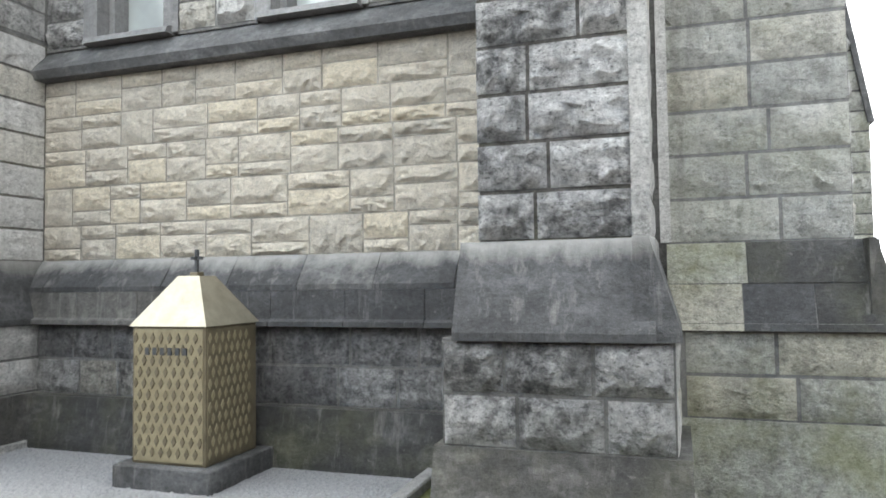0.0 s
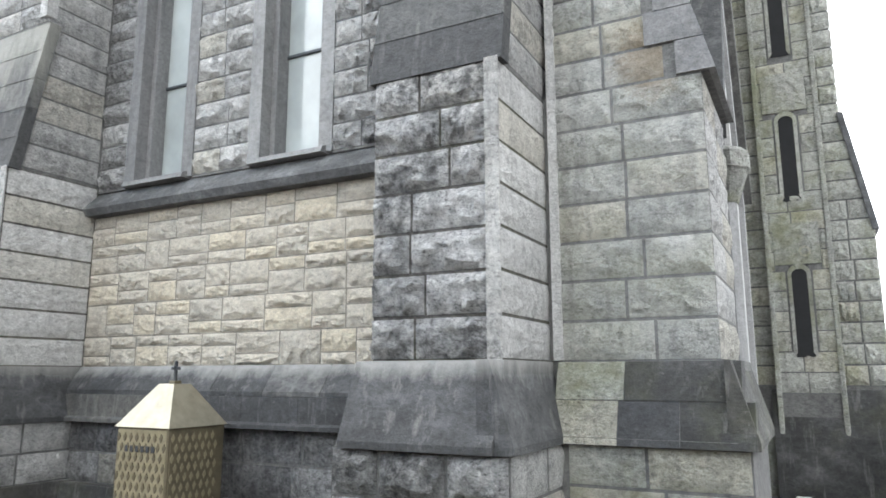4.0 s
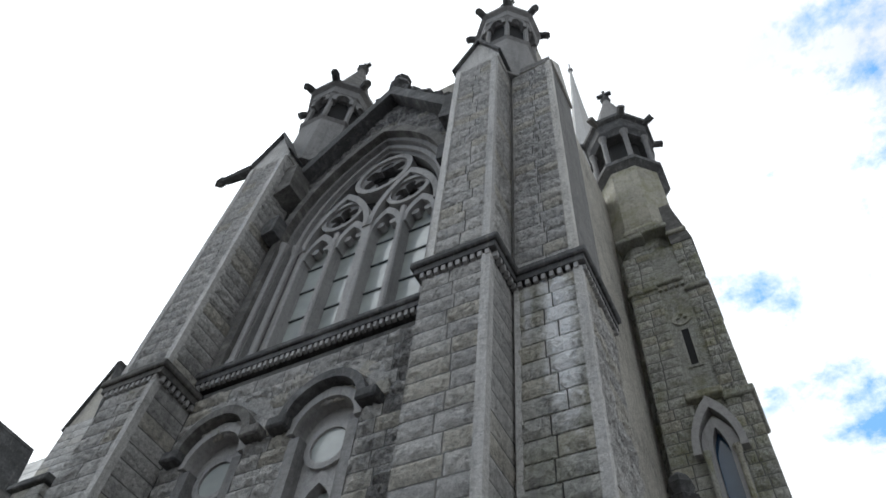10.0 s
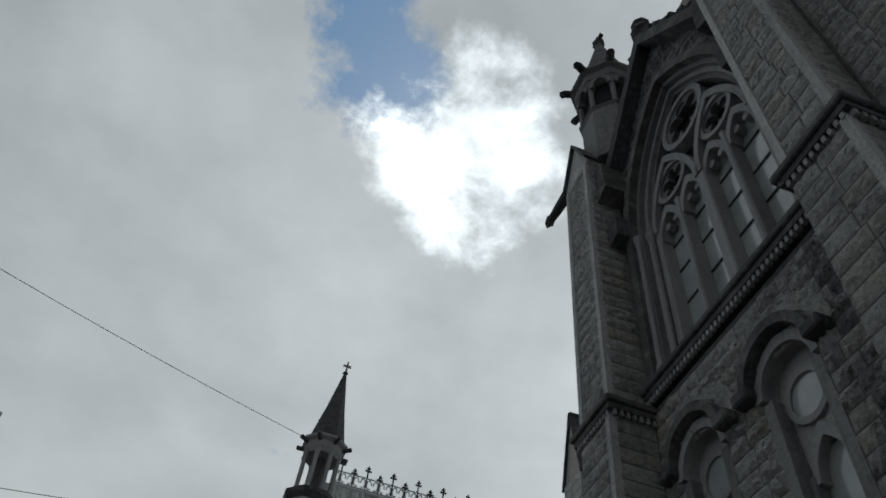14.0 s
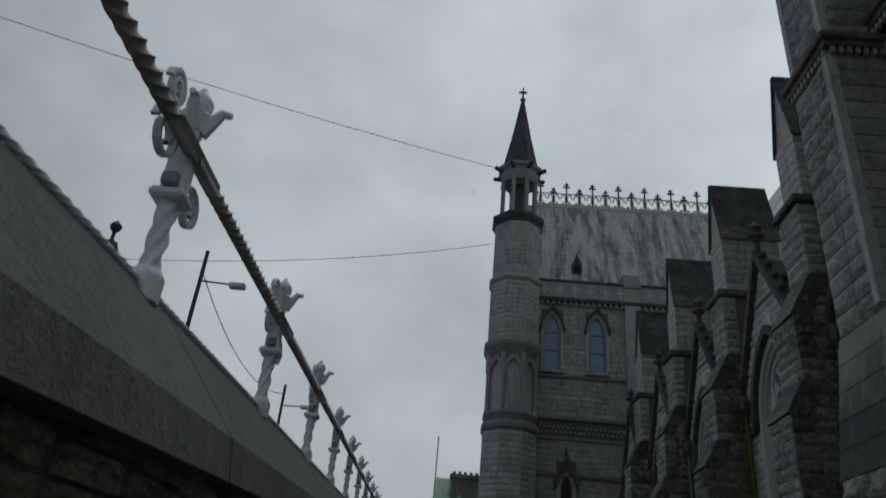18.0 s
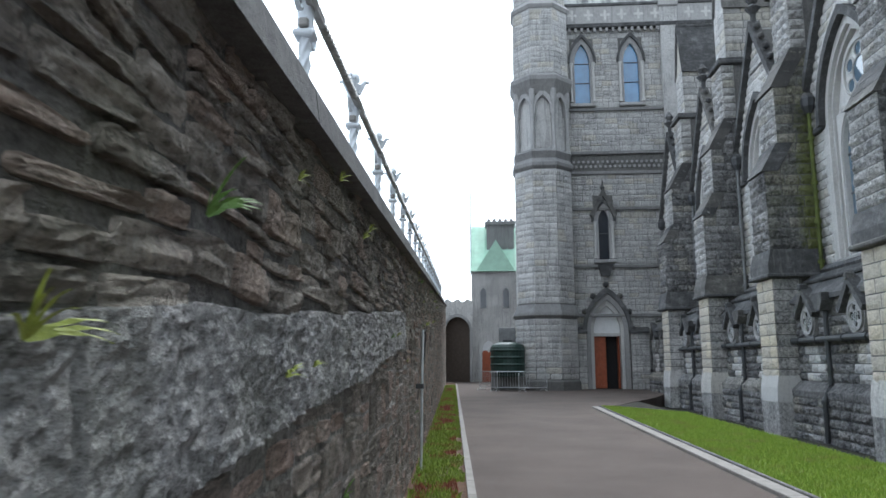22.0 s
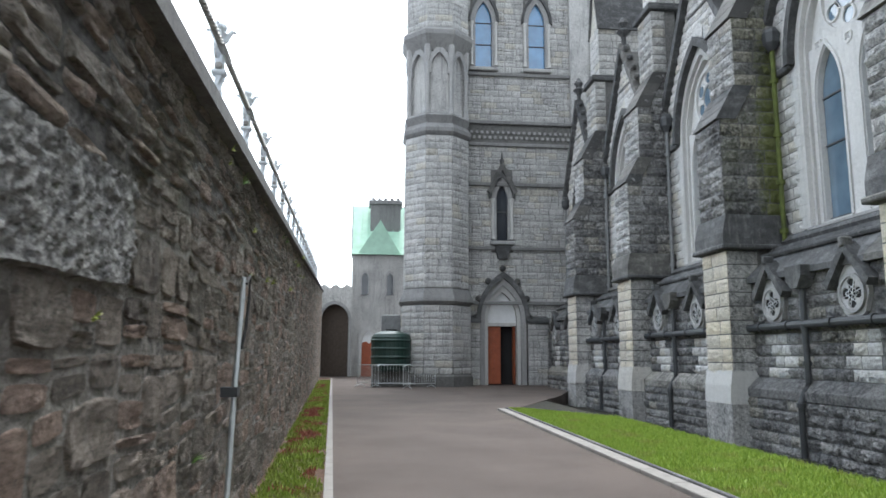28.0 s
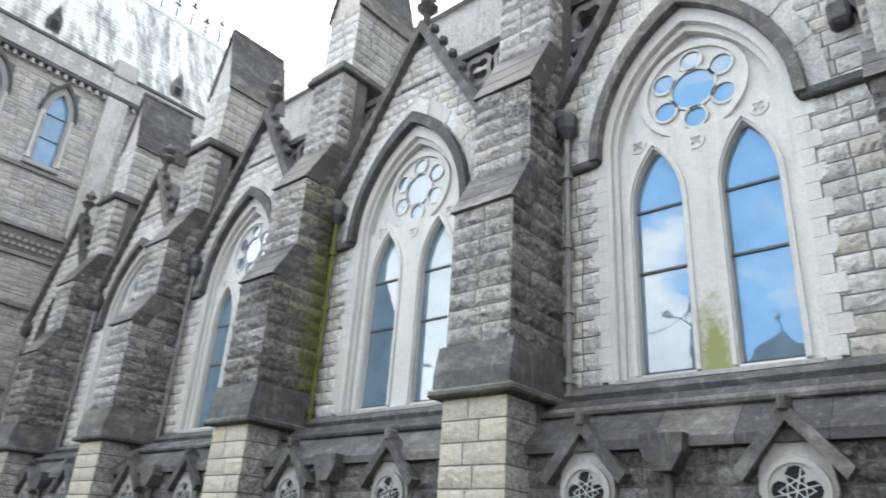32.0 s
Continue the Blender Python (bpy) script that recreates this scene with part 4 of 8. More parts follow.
def tower_wall():
    w = tagged(new("wall_tower"), "granite tower wall with two lancets over buff infill", "wall", kind="structure")
    x0, x1 = -7.97, -3.08
    part("footing", prism([(5.42, -0.3), (5.42, 0.05), (5.5, 0.48), (6.3, 0.48), (6.3, -0.3)], x0, x1, "x"), FOOTING, w)
    part("backing", box(x0, x1, 5.63, 6.5, 0.4, 1.2), MORTAR, w)
    lay(w, face((x0, 5.63, 0), (1, 0, 0), (0, -1, 0)), layout(x1 - x0, 0.48, 1.15, 0.335, 0.45, 0.8, seed=71), GRANITE_SOOTY, depth=0.03, seed=71)
    for i in range(7):
        a, b = x0 + (x1 - x0) * i / 7, x0 + (x1 - x0) * (i + 1) / 7
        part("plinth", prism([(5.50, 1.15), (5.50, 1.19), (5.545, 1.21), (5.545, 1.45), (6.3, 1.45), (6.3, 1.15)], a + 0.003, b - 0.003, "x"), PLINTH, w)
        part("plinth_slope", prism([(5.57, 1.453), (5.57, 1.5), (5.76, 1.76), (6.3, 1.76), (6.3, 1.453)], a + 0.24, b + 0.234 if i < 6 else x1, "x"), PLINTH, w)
    part("plinth_slope", prism([(5.57, 1.453), (5.57, 1.5), (5.76, 1.76), (6.3, 1.76), (6.3, 1.453)], x0, x0 + 0.234, "x"), PLINTH, w)
    part("backing", box(x0, x1, TW + 0.01, 6.5, 1.7, 3.7), MORTAR_BUFF, w)
    lay(w, face((x0, TW + 0.01, 0), (1, 0, 0), (0, -1, 0)), layout(x1 - x0, 1.76, 3.58, 0.364, 0.34, 0.62, seed=72, sneck=0.88, uneven=0.05), GRANITE_WARM, depth=0.04, joint=0.012, seed=72)
    part("sill_string", prism([(5.66, 3.58), (5.62, 3.66), (5.66, 3.72), (5.86, 3.92), (6.4, 3.92), (6.4, 3.58)], x0, x1, "x"), DRESSED_DARK, w, "dark moulded sill course")
    # wall above the sill, with its two openings
    def gaps(z):
        return [(c - x0 - q, c - x0 + q) for c in LANCETS for q in [max(arch_half(z, 0.56, 3.9, 8.55, 9.2), 0.0)] if q > 0]
    bm = bmesh.new()
    edges = [x0] + [v for c in LANCETS for v in (c - 0.55, c + 0.55)] + [x1]
    for a, b in zip(edges[::2], edges[1::2]):
        box(a, b, TW + 0.015, 6.6, 3.9, 9.25, bm)
    box(x0, x1, TW + 0.015, 6.6, 9.2, 10.3, bm)
    part("backing", bm, MORTAR, w)
    high = layout(x1 - x0, 3.92, 10.2, 0.286, 0.3, 0.62, gaps, seed=73)
    # blocks next to the buttresses take the darker, patchy granite
    end_blocks = [q for q in high if q[0] > x1 - x0 - 0.75 or (q[0] < 0.5 and q[1] < 7.5)]
    lay(w, face((x0, TW + 0.015, 0), (1, 0, 0), (0, -1, 0)), [q for q in high if q not in end_blocks], GRANITE, depth=0.07, seed=73)
    lay(w, face((x0, TW + 0.015, 0), (1, 0, 0), (0, -1, 0)), end_blocks, GRANITE_PATCHY, depth=0.07, seed=74)
    # string and corbel table under the great window
    cornice(w, x0, x1, 5.72, 6.2, 10.42, False)
    return w


tower_wall()


def lancet(c):
    """A tall light in a dressed surround under a hood."""
    w = tagged(new("window_1"), "tall tower lancet with milky glazing and a roundel", "window", kind="structure")
    out, inn = arch(c, 0.58, 3.92, 8.55, 9.22), arch(c, 0.36, 4.1, 7.3, 7.95)
    # surround: two upright jambs, a head with a round hole
    bm = bmesh.new()
    box(c - 0.57, c - 0.40, 5.79, 6.5, 3.92, 8.55, bm)
    box(c + 0.40, c + 0.57, 5.79, 6.5, 3.92, 8.55, bm)
    part("jamb", bm, DRESSED_MID, w)
    bm = bmesh.new()
    box(c - 0.41, c - 0.33, 5.95, 6.4, 4.02, 7.4, bm)
    box(c + 0.33, c + 0.41, 5.95, 6.4, 4.02, 7.4, bm)
    part("inner_jamb", bm, DRESSED_MID, w)
    part("sill", prism([(5.70, 3.9), (5.72, 3.96), (6.12, 4.12), (6.5, 4.12), (6.5, 3.9)], c - 0.5, c + 0.5, "x"), DRESSED_MID, w)
    lo = arch(c, 0.33, 7.3, 7.3, 7.92)
    hi = arch(c, 0.56, 7.3, 8.55, 9.18)
    hi = hi if len(hi) == len(lo) else [(x, z) for x, z in arch(c, 0.56, 8.55, 8.55, 9.18)]
    bm = band(hi, lo, 6.02, 6.4)
    part("head", bm, DRESSED, w)
    part("roundel_rim", ring(c, 8.42, 0.30, 0.40, 5.96, 6.2), DRESSED, w)
    part("roundel_glass", disc(c, 8.42, 0.31, 6.0, 6.03), FROSTED, w)
    part("trefoil_head", band(arch(c, 0.36, 7.3, 7.3, 8.0), arch(c, 0.26, 7.3, 7.3, 7.8), 5.98, 6.15), DRESSED, w)
    part("pane", box(c - 0.335, c + 0.335, 6.14, 6.15, 4.08, 7.75), FROSTED, w)
    for z in (5.25, 6.55):
        part("glazing_bar", box(c - 0.335, c + 0.335, 6.11, 6.142, z, z + 0.03), LEAD, w)
    hood_o, hood_i = arch(c, 0.74, 8.75, 8.75, 9.5), arch(c, 0.60, 8.75, 8.75, 9.33)
    part("hood", band(hood_o, hood_i, 5.58, 5.95), DRESSED_DARK, w, "dark projecting hood mould")
    bm = box(c - 0.92, c - 0.58, 5.56, 5.95, 8.68, 8.88, bevel=0.03)
    box(c + 0.58, c + 0.92, 5.56, 5.95, 8.68, 8.88, bm, 0.03)
    part("hood_stop", bm, DRESSED_DARK, w)
    part("order", band(arch(c, 0.62, 8.6, 8.6, 9.3), arch(c, 0.5, 8.6, 8.6, 9.12), 5.74, 6.05), DRESSED, w)
    for k in range(9):
        a, b = k / 9, (k + 1) / 9
        ao, ai = arch(c, 1.0, 8.85, 8.85, 9.82, 9), arch(c, 0.75, 8.85, 8.85, 9.52, 9)
        i = k * 2
        part("voussoir", band(ao[i:i + 3], ai[i:i + 3], 5.77, 6.0), GRANITE, w)
    return w


for c in LANCETS:
    lancet(c)


def great_window():
    w = tagged(new("window_2"), "great traceried tower window of four lights under a crocketed gable", "window", kind="structure")
    c, y, z0, sp, ap = -5.55, 6.3, 10.75, 14.7, 18.6
    x0, x1 = -7.97, -3.08
    # wall round the opening
    full = arch(c, 2.1, z0, sp, ap, 12)
    left_i = full[:len(full) // 2 + 1]
    left_o = [(x0, z0), (x0, 13.2)] + [(x0 + (c - x0) * k / 11, 17.4 + 3.55 * k / 11) for k in range(12)]
    bm = band(left_o, left_i, TW + 0.05, 6.9)
    band([(2 * c - x if x > x0 else x1, z) for x, z in left_o], [(2 * c - x, z) for x, z in left_i], TW + 0.05, 6.9, bm)
    part("surround", bm, DRESSED_MID, w)
    def open_at(z):
        q = arch_half(z, 2.16, z0, sp, ap + 0.1)
        return [(c - x0 - q, c - x0 + q)] if q > 0 else []

    def under_gable(z):
        q = 2.45 if z < 17.4 else max(0.05, 2.45 * (20.75 - z) / 3.4)
        return max(0.0, c - x0 - q), min(x1 - x0, c - x0 + q)

    lay(w, face((x0, TW + 0.06, 0), (1, 0, 0), (0, -1, 0)), layout(x1 - x0, 10.8, 20.6, 0.3, 0.3, 0.6, open_at, seed=91, edges=under_gable), GRANITE_SOOTY, depth=0.05, single=False, seed=91)
    for k, (h0, h1, ya, mat) in enumerate(((2.24, 2.02, 5.66, DRESSED_DARK), (2.04, 1.9, 5.86, DRESSED_MID), (1.92, 1.78, 6.0, DRESSED), (1.8, 1.68, 6.1, DRESSED_MID))):
        part("arch_order", band(arch(c, h0, z0, sp, ap + (h0 - 2.1) * 1.3, 12), arch(c, h1, z0, sp, ap + (h1 - 2.1) * 1.3, 12), ya, 6.45), mat, w)
    for s in (-1, 1):
        for dx, ya in ((2.0, 5.82), (1.78, 6.0)):
            bm = drum(c + s * dx, ya, [(0.1, z0), (0.1, z0 + 0.2), (0.065, z0 + 0.3), (0.065, sp - 0.3), (0.11, sp - 0.1), (0.12, sp)], 8)
            part("colonnette", bm, DRESSED, w, smooth=False)
    # lights
    for s in (-1.26, -0.42, 0.42, 1.26):
        part("pane", box(c + s - 0.37, c + s + 0.37, 6.40, 6.41, z0, 15.0), FROSTED, w)
        for z in (11.6, 12.5, 13.4, 14.2):
            part("glazing_bar", box(c + s - 0.36, c + s + 0.36, 6.37, 6.4, z, z + 0.035), LEAD, w)
        part("light_head", band(arch(c + s, 0.42, 14.3, 14.3, 15.15), arch(c + s, 0.30, 14.3, 14.3, 14.9), 6.12, 6.4), DRESSED, w)
        for q in (-0.15, 0.15):
            part("cusp", disc(c + s + q, 14.62, 0.09, 6.2, 6.36, 10), DRESSED, w)
    for s, wd in ((-1.68, 0.08), (-0.84, 0.07), (0, 0.13), (0.84, 0.07), (1.68, 0.08)):
        part("mullion", box(c + s - wd, c + s + wd, 6.08, 6.45, z0, 14.9, bevel=0.03), DRESSED, w)
    for s in (-0.86, 0.86):
        part("sub_arch", band(arch(c + s, 0.88, 14.6, 14.6, 16.55, 10), arch(c + s, 0.74, 14.6, 14.6, 16.3, 10), 6.05, 6.4), DRESSED, w)
        part("foil_ring", ring(c + s, 15.62, 0.44, 0.56, 6.1, 6.4), DRESSED, w)
        part("foil", foil_plate(c + s, 15.62, 0.46, 5, 0.40, 6.16, 6.34, math.pi / 2), DRESSED_MID, w)
    part("foil_ring", ring(c, 17.0, 0.66, 0.8, 6.1, 6.4), DRESSED, w)
    part("foil", foil_plate(c, 17.0, 0.68, 6, 0.60, 6.16, 6.34, math.pi / 2), DRESSED_MID, w)
    # black field behind the tracery paints the shaded interior
    part("tracery_ground", prism(arch(c, 1.72, 14.9, 15.0, 18.0, 10), 6.42, 6.5, "y"), UNLIT_BLACK, w)
    # gable coping with crockets
    for s in (-1, 1):
        bm = prism([(c, 21.15), (c, 20.6), (c + s * 2.45, 17.05), (c + s * 2.45, 17.6)], 5.45, 6.2, "y")
        part("gable_coping", bm, DRESSED_DARK, w)
        for i in range(10):
            u = c + s * (0.2 + i * 0.23)
            z = 21.15 - abs(u - c) * 1.45 + 0.13
            bm = bmesh.new()
            bmesh.ops.create_icosphere(bm, subdivisions=2, radius=0.19, matrix=Matrix.Translation((u, 5.7, z)) @ Matrix.Rotation(0.6 * s, 4, "Y") @ Matrix.Diagonal((0.8, 1.1, 1.35, 1)))
            q = random.Random(i)
            for v in bm.verts:
                v.co += Vector((q.uniform(-1, 1), q.uniform(-1, 1), q.uniform(-1, 1))) * 0.06
            part("crocket", bm, DRESSED_DARK, w)
    bm = drum(c, 5.75, [(0.12, 20.9), (0.12, 21.4), (0.34, 21.6), (0.28, 21.85), (0.12, 21.95), (0.28, 22.15), (0.05, 22.4)], 8)
    part("finial", bm, DRESSED_DARK, w)
    for s in (-1, 1):
        # corbelled foot of the gable and the hood's stop
        part("kneeler", prism([(c + s * 2.0, 16.5), (c + s * 2.42, 16.3), (c + s * 2.55, 16.9), (c + s * 2.55, 17.65), (c + s * 2.1, 17.65)], 5.2, 6.0, "y"), DRESSED_DARK, w)
        part("hood_stop", prism([(c + s * 2.02, 14.75), (c + s * 2.3, 14.65), (c + s * 2.42, 15.0), (c + s * 2.3, 15.35), (c + s * 2.02, 15.35)], 5.35, 5.95, "y"), DRESSED_DARK, w)
    # black sheet in place of the unlit room behind the window
    part("back_wall", box(x0, x1, 6.7, 7.2, 10.3, 20.3), UNLIT_BLACK, w)
    part("gable_roof", prism([(c - 2.4, 17.4), (c, 20.8), (c + 2.4, 17.4)], 6.2, 9.0, "y"), DRESSED_DARK, w)
    bm = box(x0, x1, 6.85, 7.15, 19.6, 20.2)
    box(x0, x1, 6.8, 7.2, 21.2, 21.45, bm, 0.03)
    part("parapet_rail", bm, DRESSED_DARK, w)
    for i in range(6):
        part("parapet_ring", foil_plate(x0 + 0.42 + i * 0.81, 20.7, 0.53, 4, 0.36, 6.9, 7.1), DRESSED_DARK, w, "pierced parapet ring")
    return w


great_window()


def pinnacle(name, cx, cy, z, top, label, wide=1.0):
    """An octagonal turret head with little arches, gargoyles and a spirelet."""
    p = thing(name, label, "pinnacle")
    part("base", drum(cx, cy, [(0.75, z - 2.5), (0.75, z), (0.82, z + 0.1)]), DRESSED_MID, p)
    # solid black core paints the shade between the colonnettes
    part("drum", drum(cx, cy, [(0.62, z + 0.1), (0.62, z + 2.2)]), UNLIT_BLACK, p)
    for i in range(8):
        a = radians(22.5 + 45 * i)
        x, y = cx + 0.72 * math.cos(a), cy + 0.72 * math.sin(a)
        part("colonnette", drum(x, y, [(0.11, z + 0.1), (0.07, z + 0.25), (0.07, z + 1.5), (0.13, z + 1.7)], 6), DRESSED_MID, p)
        b = radians(45 * i)
        nrm, u = Vector((math.cos(b), math.sin(b), 0)), Vector((-math.sin(b), math.cos(b), 0))
        bm = band(arch(0, 0.27, z + 1.3, z + 1.45, z + 1.95, 5), arch(0, 0.17, z + 1.3, z + 1.45, z + 1.75, 5), 0, 0.2)
        for v in bm.verts:
            v.co = Vector((cx, cy, 0)) + nrm * 0.78 + u * v.co.x - nrm * v.co.y + Vector((0, 0, v.co.z))
        part("arch", bm, DRESSED_MID, p)
        bm = tube([(cx + 0.7 * math.cos(a), cy + 0.7 * math.sin(a), z + 2.35), (cx + 1.12 * math.cos(a), cy + 1.12 * math.sin(a), z + 2.42), (cx + 1.18 * math.cos(a), cy + 1.18 * math.sin(a), z + 2.36)], 0.11, 6)
        part("gargoyle", bm, DRESSED_DARK, p)
    part("arcade", drum(cx, cy, [(0.70, z + 1.65), (0.86, z + 1.8), (0.86, z + 2.2), (0.98, z + 2.3), (0.98, z + 2.45), (0.8, z + 2.5)]), DRESSED_MID, p)
    part("spirelet", drum(cx, cy, [(0.78, z + 2.5), (0.12, top - 0.9), (0.08, top - 0.6)]), DRESSED_DARK, p)
    bm = drum(cx, cy, [(0.07, top - 0.7), (0.2, top - 0.55), (0.07, top - 0.45), (0.06, top)], 6)
    box(cx - 0.24, cx + 0.24, cy - 0.06, cy + 0.06, top - 0.35, top - 0.22, bm)
    part("finial", bm, DRESSED_DARK, p)
    for ob in p.children:
        for v in ob.data.vertices:
            v.co.x, v.co.y = cx + (v.co.x - cx) * wide, cy + (v.co.y - cy) * wide
    return p


pinnacle("tower_pinnacle", -2.3, 6.15, 20.6, 26.9, "dark octagonal stone pinnacle over the tower buttress")
pinnacle("tower_pinnacle", -8.2, 6.15, 20.9, 27.9, "dark octagonal stone pinnacle over the tower buttress", 1.2)


def gargoyle(x, y, z):
    g = thing("gargoyle", "weathered stone gargoyle spout leaning out of the buttress", "gargoyle")
    part("body", tube([(x + 2.1, y, z - 0.3), (x + 1.0, y, z - 0.1), (x + 0.4, y, z), (x, y, z + 0.1)], 0.2, 8, None, 0.6), DRESSED_DARK, g)
    bm = bmesh.new()
    bmesh.ops.create_icosphere(bm, subdivisions=1, radius=0.2, matrix=Matrix.Translation((x - 0.05, y, z + 0.12)) @ Matrix.Diagonal((1.4, 0.8, 0.8, 1)))
    part("head", bm, DRESSED_DARK, g)


gargoyle(-11.0, 5.4, 19.5)


def stair_turret():
    """The octagonal turret on the front, past the corner buttress."""
    t = tagged(new("wall_turret_1"), "mossy octagonal granite stair turret with slit windows", "turret", kind="structure")
    cx, cy = -0.75, 12.95
    part("shaft", drum(cx, cy, [(1.5, -0.6), (1.45, 0.9), (1.25, 1.5), (1.2, 9.3)]), GRANITE_MOSSY, t)
    part("ledge", drum(cx, cy, [(1.25, 9.2), (1.5, 9.4), (1.5, 9.6), (1.25, 9.8)]), DRESSED_DARK, t)
    part("shaft", drum(cx, cy, [(1.2, 9.7), (1.2, 14.4), (1.3, 14.5), (1.3, 14.65), (1.15, 14.9), (1.12, 19.4), (1.2, 19.5), (1.2, 19.62), (1.06, 19.9), (1.06, 23.6)]), GRANITE_MOSSY, t)
    part("ledge", drum(cx, cy, [(1.05, 21.8), (1.3, 22.0), (1.3, 22.2), (1.1, 22.3)]), DRESSED_DARK, t)
    # solid black core, shade of the open gallery put into its colour
    part("gallery_core", drum(cx, cy, [(0.7, 22.2), (0.7, 25.4)]), UNLIT_BLACK, t)
    for i in range(8):
        a = radians(22.5 + 45 * i)
        part("colonnette", drum(cx + 1.04 * math.cos(a), cy + 1.04 * math.sin(a), [(0.15, 22.3), (0.1, 22.5), (0.1, 24.2), (0.17, 24.5)], 8), DRESSED_MID, t)
        part("gargoyle", tube([(cx + 1.0 * math.cos(a), cy + 1.0 * math.sin(a), 25.4), (cx + 1.62 * math.cos(a), cy + 1.62 * math.sin(a), 25.48)], 0.14, 6), DRESSED_DARK, t)
    part("arcade", drum(cx, cy, [(1.08, 24.4), (1.22, 24.7), (1.22, 25.3), (1.36, 25.4), (1.36, 25.6), (1.12, 25.7)]), DRESSED_DARK, t)
    part("spirelet", drum(cx, cy, [(1.1, 25.7), (0.14, 29.6), (0.1, 30.0)]), DRESSED_MID, t)
    bm = drum(cx, cy, [(0.08, 29.6), (0.24, 29.9), (0.08, 30.1), (0.07, 30.9)], 6)
    box(cx - 0.32, cx + 0.32, cy - 0.07, cy + 0.07, 30.4, 30.58, bm)
    part("finial", bm, DRESSED_DARK, t)
    for ob in t.children:
        if min(v.co.z for v in ob.data.vertices) > 21.5:
            ob.location.z = 1.6
    # front: pale panel with slits between mossy piers
    for i in (0, 1, 7):
        a = radians(45 * i - 90)
        nrm = Vector((math.cos(a), math.sin(a), 0))
        u = Vector((-math.sin(a), math.cos(a), 0))
        for r, z0, z1 in ((1.2, 1.6, 9.2), (1.2, 9.8, 14.4), (1.13, 14.9, 19.5)):
            ap, half = r * math.cos(radians(22.5)), r * math.sin(radians(22.5))
            o = Vector((cx, cy, 0)) + nrm * (ap + 0.01) - u * half
            lay(t, face(o, u, nrm), layout(2 * half, z0, z1, 0.32, 0.35, 0.6, seed=200 + i + int(z0)), GRANITE_MOSSY, depth=0.025, single=z0 < 9, limit=60, seed=i)
    px0, px1, py = -0.63, 0.17, 11.4
    part("panel_core", box(px0 + 0.02, px1 - 0.02, py + 0.02, 12.4, -0.6, 9.0), MORTAR, t)

    def slits(z):
        out = []
        for b, e in ((1.9, 3.2), (4.15, 5.5), (6.4, 7.75)):
            if b < z < e + 0.62:
                q = 0.17 if z < e + 0.05 else 0.3
                out.append((-0.25 - px0 - q, -0.25 - px0 + q))
        return out

    lay(t, face((px0, py + 0.02, 0), (1, 0, 0), (0, -1, 0)), layout(px1 - px0, 1.4, 8.9, 0.29, 0.28, 0.5, slits, seed=231), GRANITE_MOSSY, depth=0.02, joint=0.01, seed=231)
    for b, e in ((1.9, 3.2), (4.15, 5.5), (6.4, 7.75)):
        c0 = -0.25
        s = part("slit_window", band(arch(c0, 0.15, b, e - 0.12, e + 0.02, 5), arch(c0, 0.1, b + 0.06, e - 0.14, e - 0.05, 5), py - 0.004, py + 0.25), GRANITE_MOSSY, t)
        part("slit_void", box(c0 - 0.12, c0 + 0.12, py + 0.006, py + 0.016, b, e), UNLIT_BLACK, s)
        f = part("trefoil_panel", box(c0 - 0.3, c0 + 0.3, py - 0.004, py + 0.1, e + 0.02, e + 0.62), GRANITE_MOSSY, t)
        part("trefoil_arch", band(arch(c0, 0.27, e + 0.1, e + 0.25, e + 0.6, 6), arch(c0, 0.2, e + 0.1, e + 0.25, e + 0.5, 6), py - 0.02, py), GRANITE_MOSSY, f)
        for dx, dz in ((-0.1, 0.2), (0.1, 0.2), (0.0, 0.36)):
            part("foil", ring(c0 + dx, e + dz, 0.05, 0.085, py - 0.016, py, 8), GRANITE_MOSSY, f)
    for x in (px0, px1):
        part("angle_strip", box(x - 0.035, x + 0.035, py - 0.03, py + 0.3, -0.5, 8.75, bevel=0.012), GRANITE_MOSSY, t)
    # piers left and right of the panel
    b = tagged(new("wall_buttress_4"), "mossy granite buttress against the stair turret, raking near the ground", "buttress", kind="structure")
    part("core", prism([(px1, -0.6), (0.84, -0.6), (0.84, 0.9), (0.76, 1.1), (0.74, 1.5), (0.74, 3.7), (0.44, 5.4), (0.44, 8.8), (px1, 8.8)], 11.56, 12.9, "y"), MORTAR, b)
    lay(b, face((px1 + 0.03, 11.56, 0), (1, 0, 0), (0, -1, 0)), layout(0.7, 1.5, 8.8, 0.29, 0.22, 0.42, seed=240, edges=lambda z: (0.0, 0.56 if z < 3.7 else max(0.27, 0.56 - (z - 3.7) * 0.18))), GRANITE_MOSSY, depth=0.04, seed=240)
    part("base", prism([(11.36, -0.6), (11.36, 0.8), (11.5, 1.45), (12.9, 1.45), (12.9, -0.6)], px0 - 0.1, 0.82, "x"), FOOTING, b)
    part("raking_slab", prism([(0.80, 3.66), (0.72, 3.66), (0.42, 5.42), (0.5, 5.42)], 11.5, 12.9, "y"), DRESSED_DARK, b)
    part("core", box(-1.42, px0, 11.62, 12.4, -0.6, 9.0), MORTAR, b)
    lay(b, face((-1.42, 11.62, 0), (1, 0, 0), (0, -1, 0)), layout(0.76, 1.5, 9.0, 0.29, 0.25, 0.5, seed=241), GRANITE_MOSSY, depth=0.03, seed=241)
    bm = box(-1.5, px0 - 0.05, 11.46, 12.4, 8.95, 9.2, bevel=0.03)
    box(px0 - 0.1, px1 + 0.08, py - 0.14, 12.4, 8.9, 9.15, bm, 0.03)
